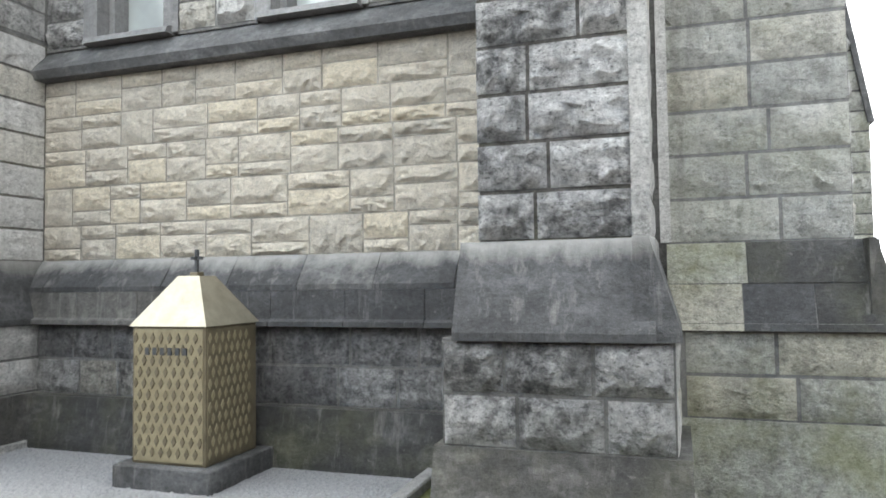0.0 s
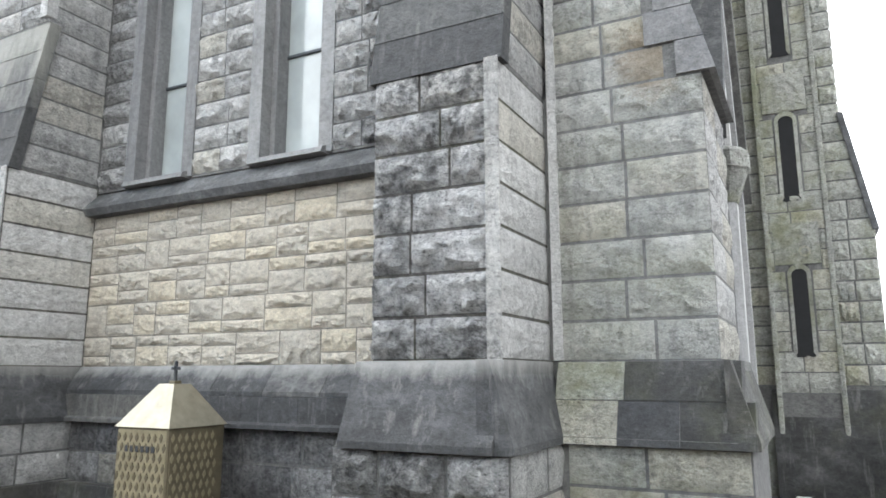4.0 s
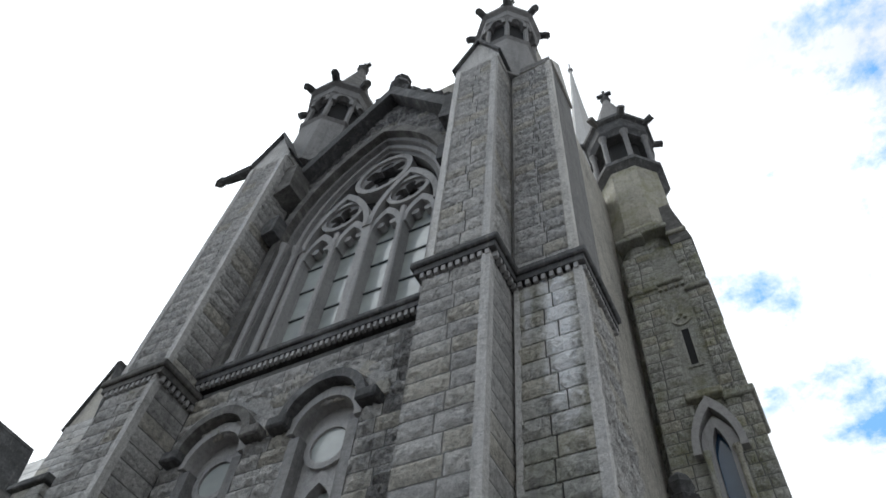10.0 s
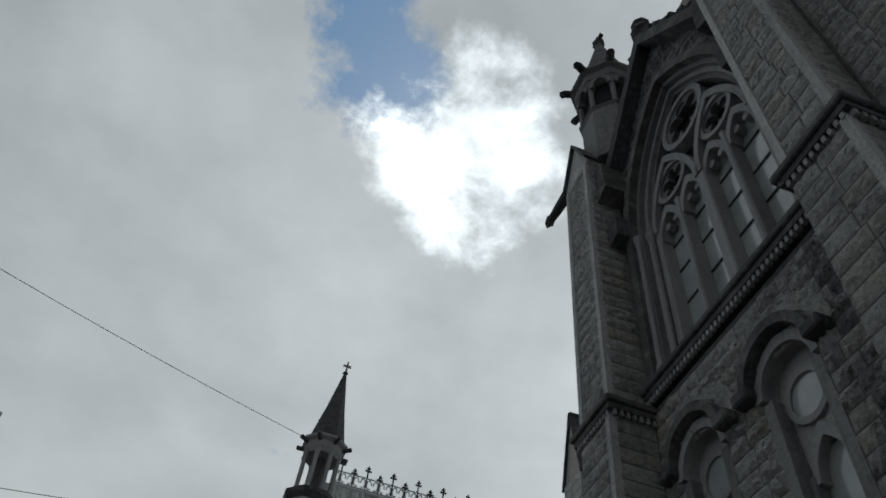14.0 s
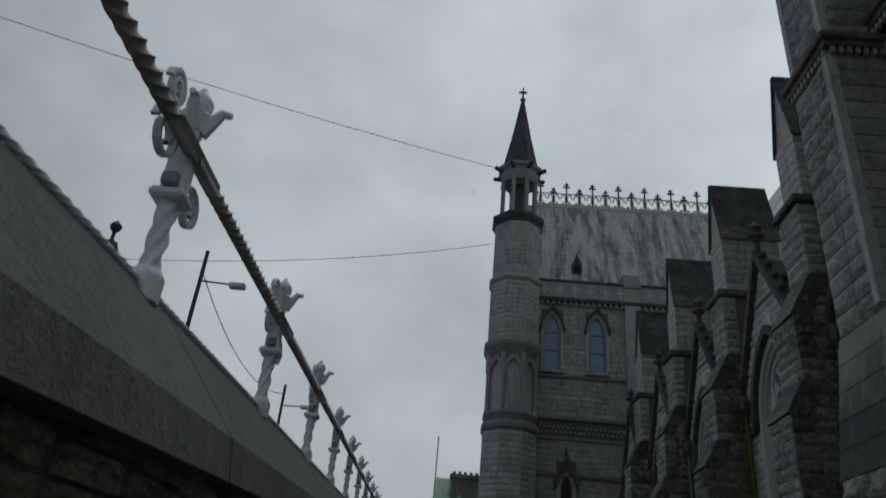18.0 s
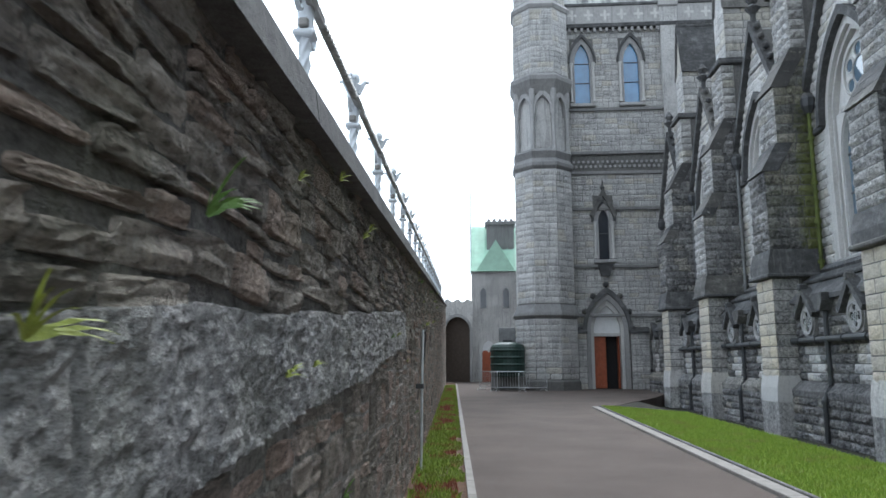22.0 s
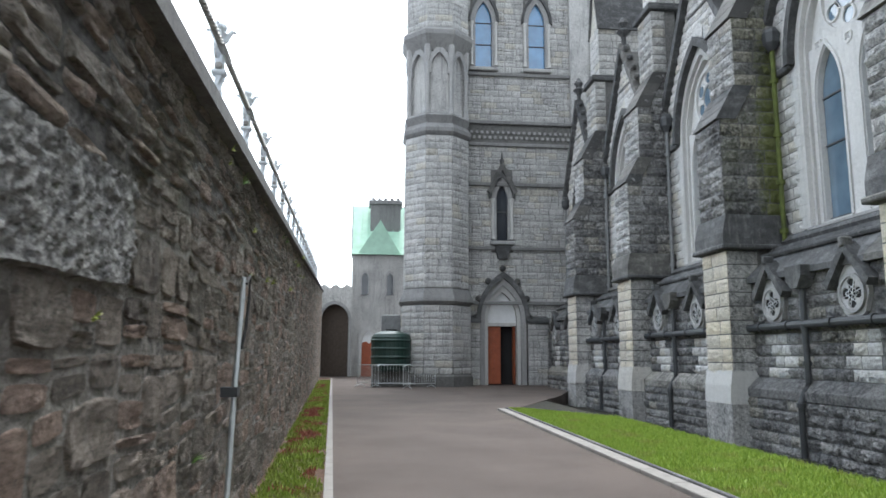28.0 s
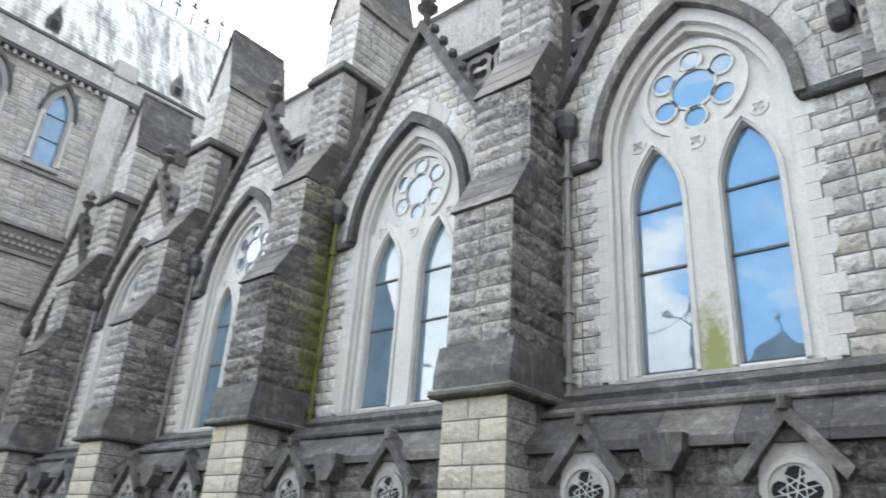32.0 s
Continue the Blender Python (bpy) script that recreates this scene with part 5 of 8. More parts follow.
    box(px1, 0.62, 11.42, 12.9, 8.8, 9.05, bm, 0.03)
    part("cornice", bm, DRESSED_DARK, b, "dark mossy moulded cornice")
    bm = bmesh.new()
    for i in range(9):
        u = px0 + 0.05 + i * 0.1
        box(u - 0.03, u + 0.03, py - 0.07, py + 0.02, 8.78, 8.91, bm)
    for i in range(5):
        box(px1 + 0.04 + i * 0.09, px1 + 0.09 + i * 0.09, 11.47, 11.6, 8.68, 8.81, bm)
    part("corbel_row", bm, DRESSED, b)
    # upper stage with a blue lancet
    part("core", box(-0.04, 0.46, 11.62, 12.9, 9.0, 18.0), MORTAR, b)
    lay(b, face((-0.06, 11.62, 0), (1, 0, 0), (0, -1, 0)), layout(0.54, 9.1, 18.0, 0.29, 0.24, 0.42, seed=242), GRANITE_MOSSY, depth=0.04, single=False, seed=242)
    part("pier_head", prism([(-0.06, 18.0), (0.5, 18.0), (0.22, 19.9), (-0.06, 19.9)], 11.6, 12.9, "y"), DRESSED_DARK, b)
    part("core", box(-1.4, -0.7, 11.62, 12.4, 9.0, 18.0), MORTAR, b)
    lay(b, face((-1.4, 11.62, 0), (1, 0, 0), (0, -1, 0)), layout(0.72, 9.1, 18.0, 0.29, 0.25, 0.5, seed=243), GRANITE_MOSSY, depth=0.03, single=False, seed=243)
    w = part("lancet_frame", band(arch(-0.38, 0.34, 9.15, 11.3, 12.0), arch(-0.38, 0.15, 9.4, 11.1, 11.75), 11.5, 11.9), DRESSED, t)
    part("pane", prism(arch(-0.38, 0.16, 9.4, 11.1, 11.76), 11.7, 11.72, "y"), DEEP_BLUE_GLASS, w)
    for x in (-0.66, -0.1):
        part("colonnette", drum(x, 11.5, [(0.09, 9.2), (0.055, 9.35), (0.055, 11.0), (0.1, 11.2)], 8), GRANITE_MOSSY, t)
    bm = band(arch(-0.38, 0.5, 11.15, 11.25, 12.5), arch(-0.38, 0.36, 11.15, 11.25, 12.2), 11.42, 11.7)
    part("hood", bm, DRESSED, t)
    part("spandrel", prism([(-0.72, 11.9), (-0.04, 11.9), (-0.04, 18.0), (-0.72, 18.0)], 11.66, 12.2, "y"), GRANITE_MOSSY, t)
    bm = box(-0.78, -0.02, 11.46, 12.4, 12.55, 12.75, bevel=0.03)
    box(-0.06, 0.56, 11.5, 12.9, 12.4, 12.6, bm, 0.03)
    part("string_course", bm, GRANITE_MOSSY, t)
    s = part("slit_window", band([(-0.54, 13.55), (-0.54, 14.85), (-0.22, 14.85), (-0.22, 13.55)], [(-0.46, 13.62), (-0.46, 14.77), (-0.3, 14.77), (-0.3, 13.62)], 11.63, 11.8, None, True), GRANITE_MOSSY, t)
    part("slit_void", box(-0.47, -0.29, 11.64, 11.655, 13.6, 14.8), UNLIT_BLACK, s)
    part("carved_panel", foil_plate(-0.38, 15.15, 0.22, 3, 0.15, 11.62, 11.7, math.pi / 2), GRANITE_MOSSY, t)
    for za, wide in ((16.5, 0.0), (18.9, 0.06)):
        bm = box(-0.8, 0.0, 11.54, 12.4, za, za + 0.16, bevel=0.03)
        box(-1.48, -0.7, 11.54, 12.4, za - 0.12, za + 0.04, bm, 0.03)
        box(-0.1, 0.5 - wide, 11.52, 12.9, za - 0.5, za - 0.34, bm, 0.03)
        part("string_course", bm, GRANITE_MOSSY, t)
    bm = bmesh.new()
    for i in range(5):
        box(-0.7 + i * 0.14, -0.62 + i * 0.14, 11.58, 11.7, 16.3, 16.42, bm)
    part("boss_row", bm, GRANITE_MOSSY, t)
    return t


stair_turret()


def far_spire():
    p = thing("spire", "pale slender stone spire rising far behind the tower", "spire")
    part("shaft", drum(-5.3, 31.0, [(4.2, -0.6), (4.2, 22.0), (3.6, 30.0), (0.65, 74.0), (0.12, 85.0)]), DRESSED_PALE, p)
    part("finial", drum(-5.3, 31.0, [(0.1, 84.8), (0.35, 85.3), (0.1, 85.8), (0.06, 87.5)], 6), DRESSED_MID, p)


far_spire()


def porch_gable():
    """The doorway gable on the tower's front, seen edge on."""
    g = tagged(new("wall_porch"), "moulded stone gable over the front doorway", "porch", kind="structure")
    c = 8.7
    part("wall", prism([(7.3, -0.3), (11.2, -0.3), (11.2, 4.0), (c, 7.6), (7.3, 4.2)], -1.5, -0.95, "x"), GRANITE, g)
    for s in (-1, 1):
        part("coping", prism([(c, 8.0), (c, 7.55), (c + s * 1.5, 3.9), (c + s * 1.5, 4.35)], -1.02, -0.72, "x"), DRESSED_DARK, g)
        for r, xa, mat in ((1.3, -0.80, DRESSED), (1.12, -0.86, DRESSED_PALE), (0.95, -0.92, DRESSED)):
            part("moulding", prism([(c, 3.9 + r * 2.5), (c, 3.7 + r * 2.4), (c + s * (r - 0.14), 3.8), (c + s * (r - 0.14), 0), (c + s * r, 0), (c + s * r, 3.8)], -1.1, xa, "x"), mat, g)
        for i in range(3):
            y = c + s * (0.12 + 0.16 * i)
            bm = bmesh.new()
            bmesh.ops.create_icosphere(bm, subdivisions=2, radius=0.1, matrix=Matrix.Translation((-0.86, y, 8.0 - abs(y - c) * 2.43)) @ Matrix.Rotation(0.7 * s, 4, "X") @ Matrix.Diagonal((0.9, 1.0, 1.5, 1)))
            q = random.Random(i)
            for v in bm.verts:
                v.co += Vector((q.uniform(-1, 1), q.uniform(-1, 1), q.uniform(-1, 1))) * 0.035
            part("crocket", bm, DRESSED_DARK, g)
    part("finial", drum(-0.86, c, [(0.07, 7.8), (0.09, 8.1), (0.26, 8.25), (0.12, 8.36), (0.2, 8.5), (0.16, 8.62), (0.03, 8.75)], 7), DRESSED_DARK, g)
    sh = part("shaft", drum(-0.80, 7.42, [(0.12, 0), (0.12, 3.4), (0.2, 3.6), (0.2, 3.8)], 8), DRESSED, g)
    part("capital", drum(-0.80, 7.42, [(0.13, 3.3), (0.24, 3.6), (0.27, 3.62), (0.27, 3.78), (0.2, 3.84)], 8), GRANITE_MOSSY, sh)


porch_gable()

# ---- aisle ----
BAY, PIER0 = 6.55, -18.25
AW = 9.6


def pier(k):
    """An aisle buttress: pale pier below, dark stages above, a saddleback pinnacle."""
    c = PIER0 - BAY * (k - 1)
    x0, x1 = c - 0.64, c + 0.64
    single = k < 4
    b = tagged(new("wall_pier_%d" % (k + 1)), "stepped granite aisle buttress, pale at its foot and blackened above", "buttress", kind="structure")
    part("footing", box(x0 - 0.02, x1 + 0.02, 7.94, 8.9, -0.65, 0.42, bevel=0.02), GRANITE_BLACK, b)
    part("footing", prism([(7.93, 0.42), (7.95, 0.85), (8.005, 1.2), (8.9, 1.2), (8.9, 0.42)], x0 - 0.02, x1 + 0.02, "x"), GRANITE_PALE if k != 2 else DRESSED_PALE, b, "pale patched foot of the pier")
    part("core", box(x0 + 0.03, x1 - 0.03, 8.03, AW, 1.0, 4.1), MORTAR, b)
    lay(b, face((x0, 8.03, 0), (1, 0, 0), (0, -1, 0)), layout(1.28, 1.05, 4.08, 0.34, 0.4, 0.9, seed=300 + k), GRANITE_WARM, depth=0.03, single=single, seed=k)
    lay(b, face((x1 - 0.03, 8.03, 0), (0, 1, 0), (1, 0, 0)), layout(0.8, 1.05, 4.08, 0.34, 0.8, 1.0, seed=310 + k), GRANITE_BLACK, depth=0.02, single=single, seed=k)
    bm = box(x0 - 0.2, x1 + 0.2, 7.84, AW, 4.1, 4.22, bevel=0.03)
    part("ledge", bm, DRESSED_DARK, b)
    part("slab_base", prism([(7.9, 4.22), (7.9, 4.5), (8.0, 4.95), (AW, 4.95), (AW, 4.22)], x0 - 0.12, x1 + 0.12, "x"), DRESSED_DARK, b)
    stages = ((8.0, 4.95, 7.4, 8.45, 8.3), (8.45, 8.3, 10.1, 9.1, 11.4), (9.1, 11.4, 13.7, 9.1, 13.7))
    for i, (y, z0, z1, yn, zn) in enumerate(stages):
        part("core", box(x0 + 0.03, x1 - 0.03, y + 0.03, AW + 0.4, z0 - 0.02, z1 + 0.02), MORTAR, b)
        mat = (GRANITE_SOOTY if k % 2 == 0 else GRANITE_BLACK) if i == 0 else GRANITE_BLACK if i == 1 else GRANITE
        lay(b, face((x0, y + 0.03, 0), (1, 0, 0), (0, -1, 0)), layout(1.28, z0, z1, 0.32, 0.4, 0.7, seed=320 + 3 * k + i), mat, depth=0.07, single=single, seed=k)
        lay(b, face((x1 - 0.03, y + 0.03, 0), (0, 1, 0), (1, 0, 0)), layout(AW - y, z0, zn, 0.32, 0.4, 0.8, seed=350 + 3 * k + i, edges=lambda z, y=y, z1=z1, zn=zn, yn=yn: (0.0 if z < z1 else (z - z1) / (zn - z1) * (yn - y), AW - y)), GREEN_STONE if k == 2 and i < 2 else GRANITE_SOOTY if i < 2 else mat, depth=0.06, single=single, seed=k)
        if zn > z1:
            slabs(b, x0, x1, y - 0.05, z1, yn, zn, 3, DRESSED_DARK if i == 0 else SLAB, 0.5)
            part("cheek", prism([(y + 0.05, z1), (yn + 0.04, zn), (AW + 0.3, zn), (AW + 0.3, z1)], x0 + 0.02, x1 - 0.03, "x"), MORTAR, b)
    bm = box(x0 - 0.14, x1 + 0.14, 8.95, 11.7, 13.7, 13.86, bevel=0.03)
    box(x0 - 0.06, x1 + 0.06, 9.02, 11.6, 13.86, 13.98, bm)
    part("ledge", bm, DRESSED_DARK, b)
    part("core", box(x0 + 0.03, x1 - 0.03, 9.35, 11.5, 13.9, 16.3), MORTAR, b)
    lay(b, face((x0, 9.35, 0), (1, 0, 0), (0, -1, 0)), layout(1.28, 13.98, 16.3, 0.33, 0.4, 0.8, seed=380 + k), GRANITE_PALE, depth=0.025, single=single, seed=k)
    lay(b, face((x1 - 0.03, 9.35, 0), (0, 1, 0), (1, 0, 0)), layout(2.15, 13.98, 16.3, 0.33, 0.5, 0.9, seed=390 + k), GRANITE, depth=0.03, single=single, seed=k)
    part("cap", prism([(x0, 16.3), (c, 18.95), (x1, 16.3)], 9.4, 11.5, "y"), GRANITE_PALE, b)
    for s in (-1, 1):
        for i in range(5):
            za, zb = 16.2 + i * 0.55, 16.2 + (i + 1) * 0.55
            xa, xb = c + s * (0.74 - 0.136 * i), c + s * (0.74 - 0.136 * (i + 1))
            part("cap_slab", prism([(xa, za - 0.03), (xa - s * 0.09, za - 0.03), (xb - s * 0.06, zb), (xb, zb)], 9.3, 11.6, "y"), DRESSED_DARK, b)
    part("ridge", box(c - 0.1, c + 0.1, 9.3, 11.6, 18.86, 19.03, bevel=0.03), DRESSED_DARK, b)
    return b


for k in range(0, 5):
    pier(k)


def crocket_row(parent, points, size, mat):
    for p in points:
        bm = bmesh.new()
        bmesh.ops.create_icosphere(bm, subdivisions=1, radius=size, matrix=Matrix.Translation(p) @ Matrix.Diagonal((1.0, 1.3, 1.2, 1)))
        part("crocket", bm, mat, parent)


def bay_wall(k):
    """One bay of the aisle: wall, gable and parapet."""
    c = -15.12 - BAY * k
    x0, x1 = c - 2.62, c + 2.7
    single = k < 3
    w = tagged(new("wall_aisle_%d" % (k + 1)), "granite aisle bay wall rising to a steep gable", "wall", kind="structure")

    def gaps(z):
        q = arch_half(z, 1.78, 4.3, 8.6, 11.35)
        return [(c - x0 - q, c - x0 + q)] if q > 0 else []

    def edges(z):
        if z < 9.3:
            return 0.0, x1 - x0
        q = max(0.0, (14.2 - z) / 1.62)
        return max(0.0, c - x0 - q), min(x1 - x0, c - x0 + q)

    full = arch(c, 1.74, 4.3, 8.6, 11.3, 8)
    n = len(full) // 2
    lo = [(x0 + 0.03, 4.3), (x0 + 0.03, 8.6)] + [(x0 + 0.1 + (c - x0 - 0.1) * i / 8, 9.6 + 4.4 * i / 8) for i in range(1, 9)]
    li = full[:n + 1]
    bm = band(lo, li, AW + 0.02, AW + 0.75)
    band([(2 * c - x + (x1 + x0 - 2 * c if x < x0 + 0.05 else 0), z) for x, z in lo], [(2 * c - x, z) for x, z in li], AW + 0.02, AW + 0.75, bm)
    part("backing", bm, MORTAR, w)
    lay(w, face((x0, AW + 0.02, 0), (1, 0, 0), (0, -1, 0)), layout(x1 - x0, 4.45, 13.6, 0.285, 0.3, 0.62, gaps, seed=400 + k, edges=edges), GRANITE_PALE if k != 1 else GRANITE_PALE, depth=0.045, single=single, limit=300, seed=k)
    for s in (-1, 1):
        bm = prism([(c, 14.35), (c, 13.95), (c + s * 2.75, 9.5), (c + s * 2.75, 9.9)], AW - 0.22, AW + 0.2, "y")
        part("gable_coping", bm, DRESSED_DARK, w)
        crocket_row(w, [(c + s * (0.35 + 0.34 * i), AW - 0.02, 14.4 - 1.62 * (0.35 + 0.34 * i) + 0.16) for i in range(4)], 0.12, DRESSED_DARK)
        part("kneeler", box(c + s * 2.45 - 0.16, c + s * 2.45 + 0.16, AW - 0.3, AW + 0.1, 9.45, 9.85, bevel=0.06), DRESSED_DARK, w)
    part("finial", drum(c, AW, [(0.1, 14.2), (0.1, 14.6), (0.3, 14.85), (0.12, 15.0), (0.24, 15.2), (0.04, 15.5)], 8), DRESSED_DARK, w)
    # parapet behind the gable with pierced openings
    bm = box(x0, x1, AW + 0.5, AW + 0.75, 11.8, 12.1)
    box(x0, x1, AW + 0.42, AW + 0.8, 13.0, 13.2, bm)
    part("parapet", bm, DRESSED_DARK, w, "dark stone parapet rails")
    for i in range(6):
        part("parapet_ring", foil_plate(x0 + (i + 0.5) * (x1 - x0) / 6, 12.55, 0.5, 4, 0.36, AW + 0.52, AW + 0.7, math.pi / 4, 5), DRESSED_MID, w)
    for i in range(11):
        part("dentil", box(c - 0.62 + i * 0.118, c - 0.56 + i * 0.118, AW - 0.06, AW, 12.42, 12.5), DRESSED_MID, w)
    part("backing", box(x0, x1, AW + 0.9, AW + 1.4, 4.0, 12.9), DRESSED_DARK, w)
    part("roof_slope", prism([(AW + 0.9, 12.6), (13.5, 14.8), (13.5, 12.0)], x0, x1, "x"), SLATE, w)
    part("sill_string", prism([(9.42, 4.18), (9.36, 4.28), (9.42, 4.36), (9.66, 4.5), (10.2, 4.5), (10.2, 4.1)], x0, x1, "x"), DRESSED_DARK, w)
    # impost string each side of the arch
    for s in (-1, 1):
        a, b = sorted((c + s * 1.72, c + s * 2.6))
        part("impost_string", box(a, b, AW - 0.13, AW + 0.1, 8.45, 8.62, bevel=0.03), DRESSED_DARK, w)
    # smooth uprights beside the window
    for s in (-1, 1):
        for i in range(14):
            wd = 0.28 if i % 2 else 0.16
            a, b = sorted((c + s * 1.58, c + s * (1.62 + wd)))
            part("jamb_stone", box(a, b, AW - 0.012, AW + 0.2, 4.5 + i * 0.285 + 0.004, 4.5 + (i + 1) * 0.285 - 0.004), DRESSED_PALE, w)
    return w


def aisle_window(k):
    c = -15.12 - BAY * k
    w = tagged(new("window_%d" % (k + 3)), "two-light aisle window with a six-foil rose, sky mirrored in its glass", "window", kind="structure")
    y = AW + 0.2
    # tracery slab: a pointed field pierced by two lancets and a rose
    hood_o, hood_i = arch(c, 1.84, 8.55, 8.55, 11.55, 12), arch(c, 1.66, 8.55, 8.55, 11.25, 12)
    part("hood", band(hood_o, hood_i, AW - 0.2, AW + 0.2), DRESSED_DARK, w, "dark hood mould")
    vo, vi = arch(c, 2.16, 8.65, 8.65, 12.0, 9), arch(c, 1.86, 8.65, 8.65, 11.58, 9)
    for i in range(0, 18):
        part("voussoir", band(vo[i:i + 2], vi[i:i + 2], AW - 0.035 - 0.02 * (i % 2), AW + 0.1), GRANITE_PALE, w)
    part("order", band(arch(c, 1.68, 4.45, 8.6, 11.28, 12), arch(c, 1.5, 4.45, 8.6, 10.95, 12), AW + 0.0, AW + 0.35), DRESSED_PALE, w)
    part("order", band(arch(c, 1.52, 4.45, 8.6, 10.98, 12), arch(c, 1.42, 4.45, 8.6, 10.8, 12), AW + 0.12, AW + 0.35), DRESSED_PALE, w)
    field = prism(arch(c, 1.45, 8.55, 8.6, 10.88, 12), y + 0.09, y + 0.2, "y")
    part("tracery_field", field, DRESSED_PALE, w)
    for s in (-0.77, 0.77):
        li = arch(c + s, 0.44, 4.6, 7.5, 8.62, 8)
        half = len(li) // 2
        left_o = [(c + s - 0.772, 4.5), (c + s - 0.772, 7.3)] + [(c + s - 0.772 + 0.772 * i / 7, 8.75) for i in range(8)]
        bm = band(left_o[:half + 1], li[:half + 1], y, y + 0.2)
        band([(2 * (c + s) - a, b) for a, b in left_o[:half + 1]], [(2 * (c + s) - a, b) for a, b in li[:half + 1]], y, y + 0.2, bm)
        part("light_frame", bm, PALE_MOSSED if k == 0 else DRESSED_PALE, w)
        part("light_moulding", band(arch(c + s, 0.54, 4.6, 7.5, 8.8, 8), arch(c + s, 0.47, 4.6, 7.5, 8.68, 8), y - 0.04, y + 0.05), DRESSED_PALE, w)
        part("pane", prism(arch(c + s, 0.46, 4.6, 7.5, 8.66, 8), y + 0.15, y + 0.16, "y"), AISLE_GLASS, w)
        for z in (6.33, 7.47):
            part("glazing_bar", box(c + s - 0.45, c + s + 0.45, y + 0.12, y + 0.152, z, z + 0.045), LEAD, w)
        part("glazing_bar", box(c + s - 0.45, c + s + 0.45, y + 0.1, y + 0.152, 4.58, 4.66), LEAD, w)
        part("sill_light", box(c + s - 0.46, c + s + 0.46, y - 0.02, y + 0.2, 4.5, 4.6, bevel=0.02), DRESSED_PALE, w)
    zc = 9.62
    part("rose_rim", ring(c, zc, 0.84, 0.97, y + 0.02, y + 0.16, 28), DRESSED_PALE, w)
    part("rose_rim", ring(c, zc, 0.38, 0.43, y + 0.05, y + 0.16, 20), DRESSED_PALE, w)
    part("rose_glass", disc(c, zc, 0.38, y + 0.085, y + 0.089, 20), AISLE_GLASS, w)
    for i in range(6):
        a = math.pi / 3 * i + math.pi / 6
        px, pz = c + 0.6 * math.cos(a), zc + 0.6 * math.sin(a)
        part("rose_foil", ring(px, pz, 0.19, 0.235, y + 0.05, y + 0.16, 12), DRESSED_PALE, w)
        part("rose_glass", disc(px, pz, 0.2, y + 0.085, y + 0.089, 12), AISLE_GLASS, w)
    for px, pz in ((c - 1.05, 8.75), (c + 1.05, 8.75), (c, 8.5)):
        part("small_foil", foil_plate(px, pz, 0.15, 4, 0.11, y - 0.02, y + 0.12, math.pi / 4, 4), DRESSED_PALE, w)
        part("foil_void", disc(px, pz, 0.12, y - 0.005, y + 0.1, 10), DRESSED, w)
    part("sill", prism([(AW - 0.1, 4.42), (AW - 0.1, 4.48), (AW + 0.3, 4.6), (AW + 0.5, 4.6), (AW + 0.5, 4.42)], c - 1.5, c + 1.5, "x"), DRESSED, w)
    return w


